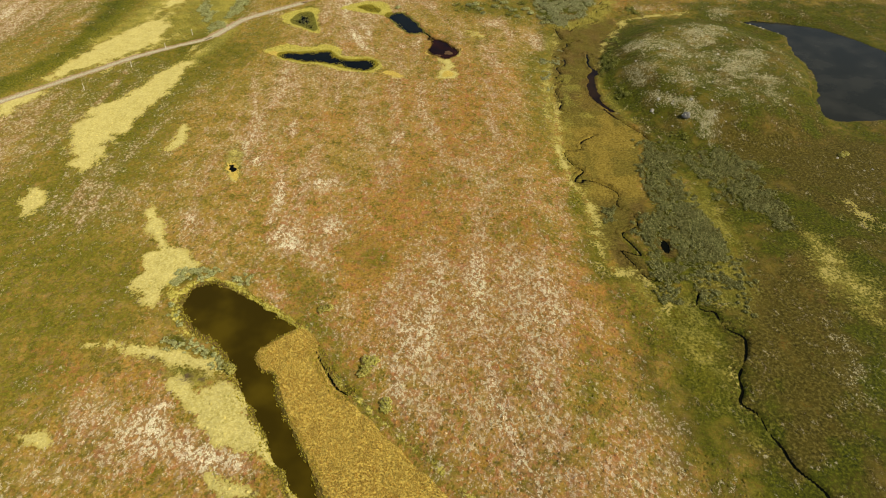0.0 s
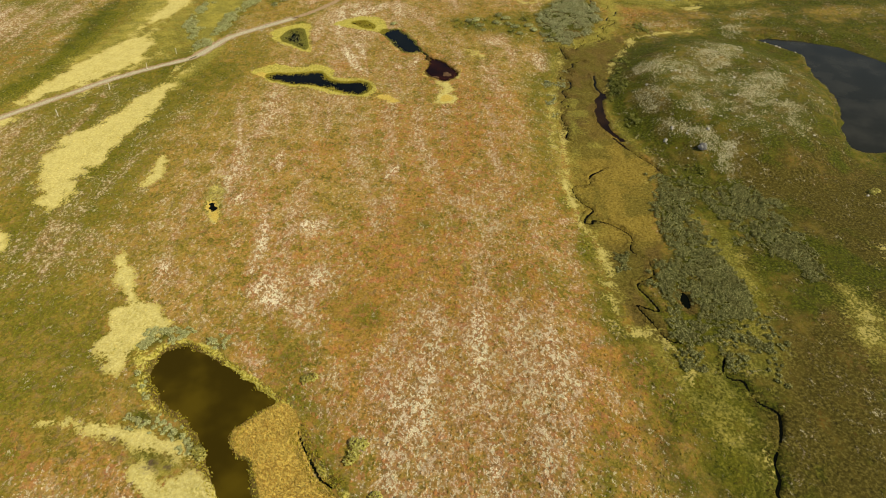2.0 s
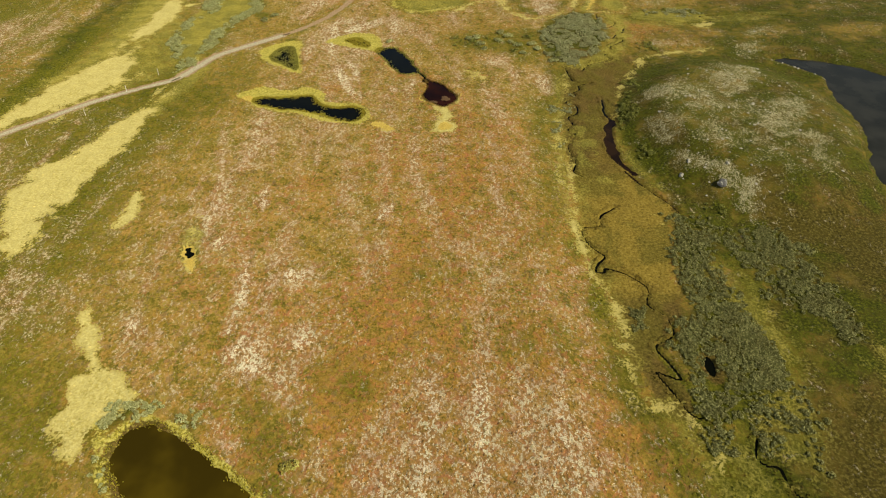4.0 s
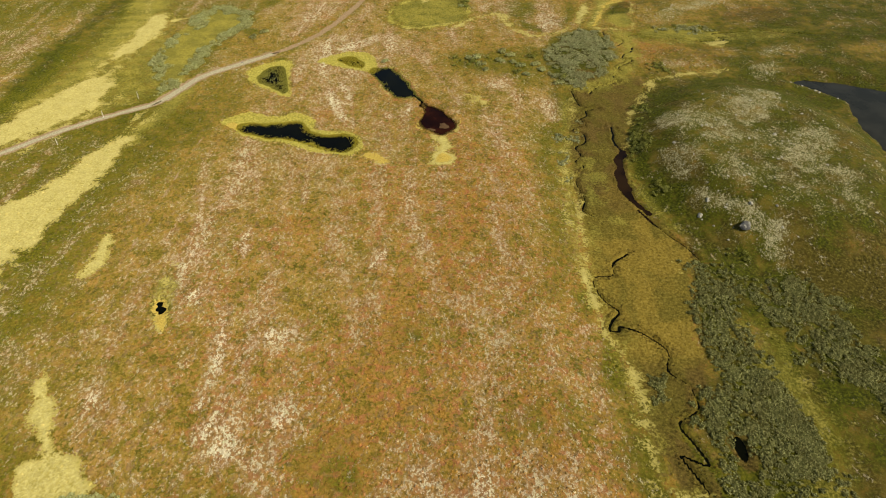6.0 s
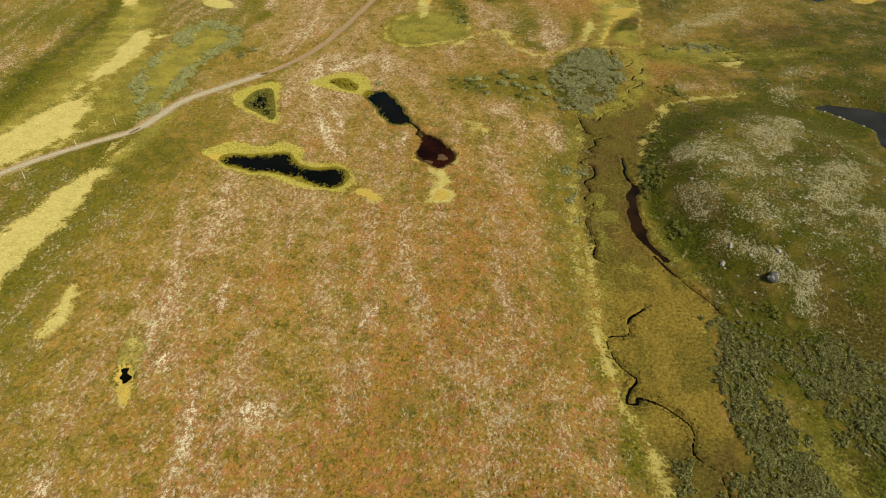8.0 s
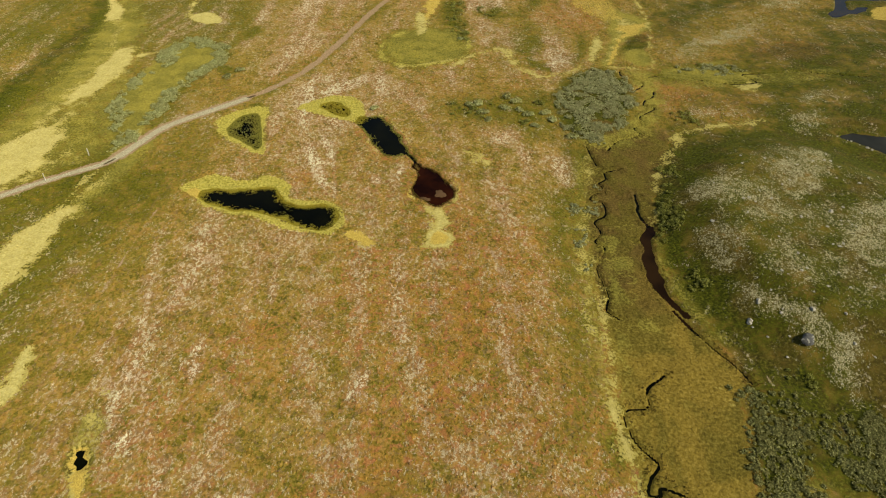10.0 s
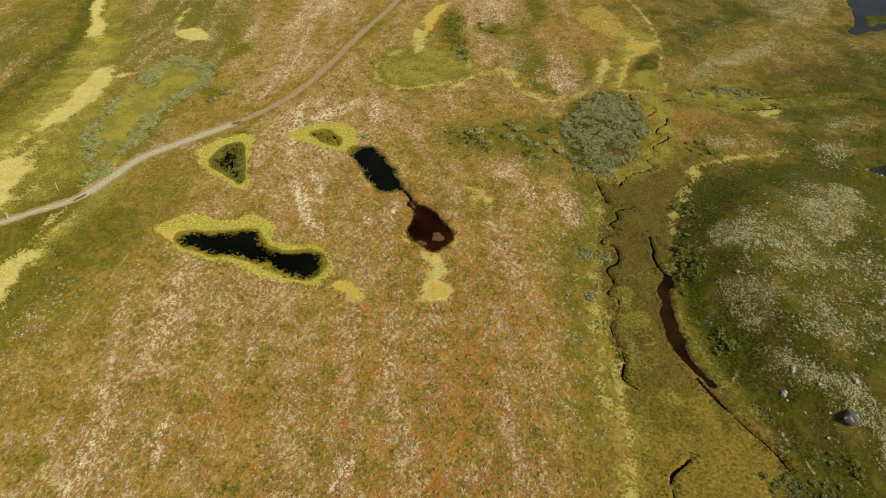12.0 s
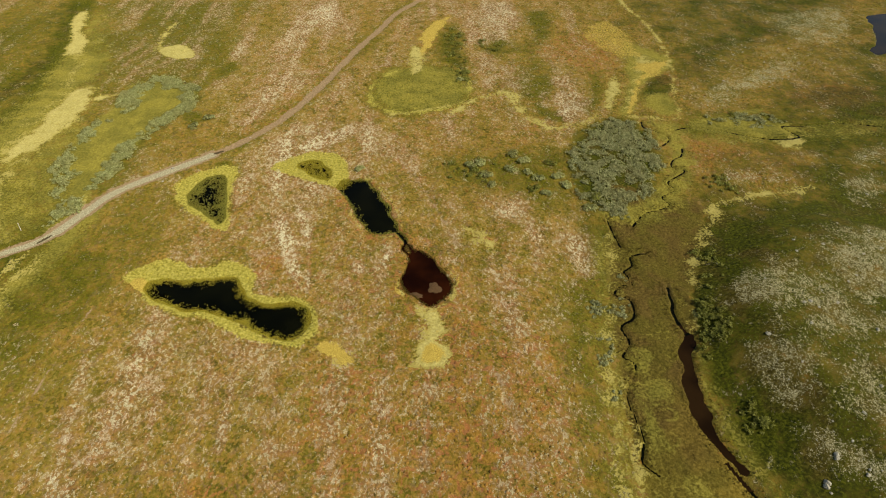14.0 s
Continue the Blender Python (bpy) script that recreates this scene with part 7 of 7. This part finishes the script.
def fringe(name, words, inner, outer, number, box, reach, tall, material, only=None):
    """Sedge along shores, from inner metres inside the water to outer metres on land."""
    def keep(x, y):
        d = sample(SHORE, x, y)
        d = np.where(d > 0, d + 0.45 * inner * (swell(x, y, 0.9, 2) + swell(x, y, 0.45, 4) - 1.0), d)
        k = ((d < inner) & (d > -outer)) * np.where(d > 0, np.exp(-4.5 * np.clip(d / inner, 0, 1)), 1.0)
        return k * only(x, y) if only else k
    x, y = scatter(*box, number, keep)
    z = sample(GZ, x, y)
    d = sample(SHORE, x, y)
    z = np.where(d > 0, z + np.minimum(0.5 * d + 0.03, 0.9), z)
    tagged(blades(name, x, y, z, reach * rng.uniform(0.6, 1.4, len(x)), tall * rng.uniform(0.6, 1.3, len(x)), material), words, "sedge", kind="stuff")


limy = lambda x, y: np.clip(1.6 * sample(FIELD["lime"], x, y), 0, 1)
fringe("pond_sedge", "lime-yellow sedge standing round the black pond", 1.25, 0.3, 150000, (-42, -10, 130, 150), 0.085, 0.10, SEDGE, limy)
fringe("pond_sedge", "lime-yellow sedge filling the small reedy pond", 3.4, 0.4, 80000, (-44, -28, 156, 182), 0.11, 0.14, RUSH, limy)
fringe("pond_sedge", "lime-yellow sedge over a marshy pool", 6.0, 0.5, 80000, (-28, -10, 164, 186), 0.10, 0.12, SEDGE, limy)
fringe("shore_sedge", "straw-coloured sedge along the peaty pond", 0.45, 0.9, 22000, (-42, -8, 26, 68), 0.13, 0.2, SEDGE)
fringe("pond_sedge", "olive sedge standing in the shallows of the black pond", 0.8, 0.2, 22000, (-15, -1, 154, 173), 0.12, 0.14, RUSH)
fringe("pond_sedge", "olive sedge along the dark reddish pond", 0.5, 0.2, 12000, (-4, 7, 138, 153), 0.12, 0.14, GOLD)
fringe("shore_sedge", "short golden sedge on pond and creek banks", 0.04, 0.8, 60000, (-16, 60, 40, 175), 0.12, 0.2, GOLD)

x, y = scatter(-30, 4, 24, 58, 64000, lambda x, y: (sample(FIELD["reed"], x, y) > 0.5) & (sample(SHORE, x, y) < 0.4))
tagged(blades("reed_bed", x, y, sample(GZ, x, y), rng.uniform(0.05, 0.10, len(x)), rng.uniform(0.14, 0.28, len(x)), REED, 6, 0.03),
       "dense golden-brown reed bed beside the peaty pond", "reeds", kind="stuff")
x, y = scatter(18, 64, 60, 225, 13000, lambda x, y: 0.8 * np.clip(2.2 * sample(FIELD["bog"], x, y) - 1.1, 0, 1) * (sample(SHORE, x, y) < 0.0))
tagged(blades("bog_sedge", x, y, sample(GZ, x, y), rng.uniform(0.12, 0.22, len(x)), rng.uniform(0.05, 0.12, len(x)), GOLD, 5, 0.05),
       "golden-brown sedge lawn of the creek bog", "sedge", kind="stuff")


def crown_arrays(x, y, z, radius, leaves, squat=0.78):
    """Leaf sprays on the lumpy crowns of shrubs: corners and four-sided faces."""
    n = len(x)
    lobes = 4
    lob = rng.uniform(-0.55, 0.55, (n, lobes, 3)) * radius[:, None, None]
    lob[..., 2] = rng.uniform(0.25, 0.62, (n, lobes)) * radius[:, None]
    pick = rng.integers(0, lobes, (n, leaves))
    heart = np.take_along_axis(lob, np.repeat(pick[..., None], 3, 2), 1)
    way = rng.normal(size=(n, leaves, 3))
    way[..., 2] = np.abs(way[..., 2]) * 0.95 - 0.22
    way /= np.linalg.norm(way, axis=-1, keepdims=True)
    at = heart + way * (radius[:, None, None] * 0.55 * rng.uniform(0.7, 1.12, (n, leaves, 1)))
    at[..., 2] = np.maximum(at[..., 2] * squat, 0.05)
    face = way * 0.7 + np.array((0.25, -0.15, 0.75)) + rng.normal(size=way.shape) * 0.4
    u = np.cross(face, rng.normal(size=way.shape))
    u /= np.linalg.norm(u, axis=-1, keepdims=True) + 1e-9
    v = np.cross(face, u)
    v /= np.linalg.norm(v, axis=-1, keepdims=True) + 1e-9
    s = radius[:, None, None] * 0.06 + rng.uniform(0.05, 0.13, (n, leaves, 1))
    foot = np.stack([x, y, z], -1)[:, None]
    mid = foot + at
    corners = np.stack([mid - u * s, mid - v * s * 0.55, mid + u * s * 1.1, mid + v * s * 0.6], 2).reshape(-1, 3)
    return corners, np.arange(len(corners)).reshape(-1, 4)


for name, line, density in THICKETS:
    (x0, y0), (x1, y1) = line.min(0), line.max(0)
    number = int((x1 - x0) * (y1 - y0) * (7.2 if 0 < x0 and y1 < 120 else 5.5) * density)
    x, y = rng.uniform(x0, x1, number), rng.uniform(y0, y1, number)
    stay = (away(x, y, line, True) + (rng.uniform(-3.2, 1.4, number) if 0 < x0 and y1 < 120 else rng.uniform(-1.7, 0.9, number)) + 3.6 * (swell(x, y, 2.6, 1) - 0.5) > 0)
    stay &= (rng.random(number) < (0.3 if y0 < 120 else -0.1) + 1.4 * swell(x, y, 1.9, 3)) | (x1 < 0)
    stay &= (sample(SHORE, x, y) < -0.1)
    x, y = x[stay], y[stay]
    r = 0.20 + (0.43 if 0 < x0 and y1 < 120 else 0.36) * rng.random(len(x)) ** 1.6 * (1.6 if name == "green_thicket" else 2.0 if y.mean() > 150 else 0.9)
    corners, faces = crown_arrays(x, y, sample(GZ, x, y), r, 48, 0.85 if name == "green_thicket" else 0.6)
    leaf = GREEN_LEAF if name == "green_thicket" else SAGE if x.mean() < 0 else DUSKY if y.mean() < 120 else WILLOW
    tagged(sheet(name, corners, faces, leaf, False),
           "dense grey-green willow scrub on wet ground" if leaf is not GREEN_LEAF else "dark green bushes under the knoll", "shrubs", kind="stuff")


def part(name, bm, material, parent, label=""):
    me = bpy.data.meshes.new(name)
    bm.to_mesh(me)
    bm.free()
    me.materials.append(material)
    ob = new(name, me)
    ob.parent = parent
    return tagged(ob, label)


def rod(bm, a, b, ra, rb, sides=6):
    """A tapered round bar from a to b."""
    a, b = Vector(a), Vector(b)
    turn = (b - a).to_track_quat("Z", "Y").to_matrix()
    rings = []
    for p, r in ((a, ra), (b, rb)):
        rings.append([bm.verts.new(p + turn @ Vector((r * math.cos(k * 2 * math.pi / sides), r * math.sin(k * 2 * math.pi / sides), 0))) for k in range(sides)])
    for k in range(sides):
        bm.faces.new((rings[0][k], rings[0][(k + 1) % sides], rings[1][(k + 1) % sides], rings[1][k]))
    bm.faces.new(rings[1])
    bm.faces.new(rings[0][::-1])


def willow_shrub(leaf, radius, label):
    """A lone shrub: stems from one foot and a crown of leaf sprays."""
    thing = new("willow_shrub" if leaf is not GREEN_LEAF else "green_shrub")
    bm = bmesh.new()
    for k in range(7):
        a = k * 0.9 + rng.uniform(0, 0.5)
        out, up = radius * rng.uniform(0.3, 0.6), radius * rng.uniform(0.3, 0.5)
        rod(bm, (0.05 * math.cos(a), 0.05 * math.sin(a), -0.1), (out * math.cos(a) * 0.5, out * math.sin(a) * 0.5, up * 0.6), 0.035, 0.025)
        rod(bm, (out * math.cos(a) * 0.5, out * math.sin(a) * 0.5, up * 0.58), (out * math.cos(a), out * math.sin(a), up), 0.025, 0.010)
    part("stems", bm, STEM, thing)
    zero = np.zeros(1)
    corners, faces = crown_arrays(zero, zero, zero, np.array([radius]), 260, 0.5)
    crown = sheet("crown", corners, faces, leaf, False)
    crown.parent = thing
    return tagged(thing, label, "shrub", "lone shrubs on the moor")


GREY_WORDS, GREEN_WORDS = "rounded grey-green willow shrub standing on the moor", "small dark green bush standing on the heath"
shrubs = [(willow_shrub(SAGE, 1.35, GREY_WORDS), willow_shrub(GREEN_LEAF, 1.15, GREEN_WORDS), willow_shrub(SAGE, 1.1, GREY_WORDS),
           willow_shrub(OLIVE, 1.1, "low olive-green willow bush standing on the heath")), []]
used = set()
for k, (x, y) in enumerate(LONE_WILLOWS + LONE_WILLOWS_LOW):
    kind = 3 if k >= len(LONE_WILLOWS) else 1 if k % 4 == 3 or k in (23, 33) else k % 3 if k % 3 != 1 else 0
    z = float(sample(GZ, np.array([x]), np.array([y]))[0])
    m = pose(x, y, z, 0, 0, 73 * k % 360)
    source = shrubs[0][kind]
    if kind in used:
        copy_thing(source, m)
    else:
        source.matrix_basis = m
        used.add(kind)


# ---- stones ----
def stone_mesh(name, seed, flat, material):
    """A weathered stone with facets and rounded edges, about one metre across."""
    bm = bmesh.new()
    bmesh.ops.create_icosphere(bm, subdivisions=2, radius=0.5)
    for v in bm.verts:
        p = v.co.copy()
        p = p * (1 + 0.35 * noise.noise(p * 1.7 + Vector((seed, 0, 0))) + 0.12 * noise.noise(p * 4.3 + Vector((0, seed, 0))))
        for d in ((1, 0.2, 0.4), (-0.5, 0.9, 0.3), (0.1, -0.8, 0.7), (-0.7, -0.4, 0.5), (0.3, 0.5, 0.9), (0.6, -0.6, 0.2)):
            n = Vector(d).normalized()
            over = p.dot(n) - 0.31 - 0.05 * math.sin(seed * 3 + d[0] * 9)
            if over > 0:
                p -= n * over * 0.92
        v.co = (p.x * 1.15, p.y * 0.9, p.z * flat)
    me = bpy.data.meshes.new(name)
    bm.to_mesh(me)
    bm.free()
    me.materials.append(material)
    for f in me.polygons:
        f.use_smooth = False
    return me


def set_stone(mesh, x, y, size, sink, turn, label, group="stones on the knoll", name="stone"):
    z = float(sample(GZ, np.array([x]), np.array([y]))[0])
    ob = new(name, mesh)
    ob.matrix_basis = pose(x, y, z + size * sink, 0, 0, turn) @ Matrix.Diagonal((size, size, size, 1))
    return tagged(ob, label, "stone" if name == "stone" else "boulder", group)


pale = [stone_mesh("stone", 3.1 * k, 0.42 + 0.07 * k, STONE) for k in range(5)]
boulder = set_stone(stone_mesh("boulder", 8.4, 0.72, DARK_STONE), *BOULDER[0], 2.0, 0.2, 25, "large dark grey boulder with lichen on the knoll", "", "boulder")
for k, (x, y) in enumerate(STONES):
    set_stone(pale[k % 5], x, y, 0.35 + 0.5 * rng.random() ** 2, 0.1, 47 * k, "pale lichen-covered stone lying on the knoll")
x, y = scatter(35, 100, 95, 235, 5200, lambda x, y: 0.16 * (sample(FIELD["grey"], x, y) > 0.34) * (sample(SHORE, x, y) < -1))
for k, (a, b) in enumerate(zip(x[:230], y[:230])):
    set_stone(pale[k % 5], float(a), float(b), float(0.18 + 0.40 * rng.random() ** 2), 0.09, 61 * k, "small pale stone among lichen on the knoll")

# pale mud shoals in the red pond
for x, y, a, b, turn in ((2.7, 143.4, 1.5, 1.9, 20), (0.1, 141.9, 1.7, 0.9, -15)):
    bm = bmesh.new()
    level = next(p[2] for p in PONDS if p[0] == "red_pond")
    bmesh.ops.create_uvsphere(bm, u_segments=28, v_segments=12, radius=1)
    for v in bm.verts:
        f = 1 + 0.75 * noise.noise(v.co * 2.3 + Vector((x, y, 0)))
        v.co = (v.co.x * f, v.co.y * f, v.co.z)
    me = bpy.data.meshes.new("mud_shoal")
    bm.to_mesh(me)
    bm.free()
    me.materials.append(MUD)
    for f in me.polygons:
        f.use_smooth = True
    ob = tagged(new("mud_shoal", me), "pale pinkish mud shoal rising out of the pond", "mud", kind="structure")
    ob.matrix_basis = pose(x, y, level - 0.405, 0, 0, turn) @ Matrix.Diagonal((a, b, 0.5, 1))

for k, (x, y) in enumerate(TRACK_STONES):
    set_stone(pale[k % 5], x, y, 0.42 + 0.1 * k, 0.12, 80 * k, "pale stone lying beside the gravel track", "stones by the track")

# white marker stakes along the track
bm = bmesh.new()
rod(bm, (0, 0, -0.3), (0.05, 0, 1.55), 0.055, 0.045, 8)
rod(bm, (0.05, 0, 1.55), (0.052, 0, 1.62), 0.045, 0.012, 8)
stake = bpy.data.meshes.new("marker_stake")
bm.to_mesh(stake)
bm.free()
stake.materials.append(POST)
for k, (x, y) in enumerate(POSTS):
    ob = tagged(new("marker_stake", stake), "slim whitewashed wooden stake beside the gravel track", "stake", "stakes along the track")
    ob.matrix_basis = pose(x, y, float(sample(GZ, np.array([x]), np.array([y]))[0]), 4, 5 - 3 * k, 40 * k)
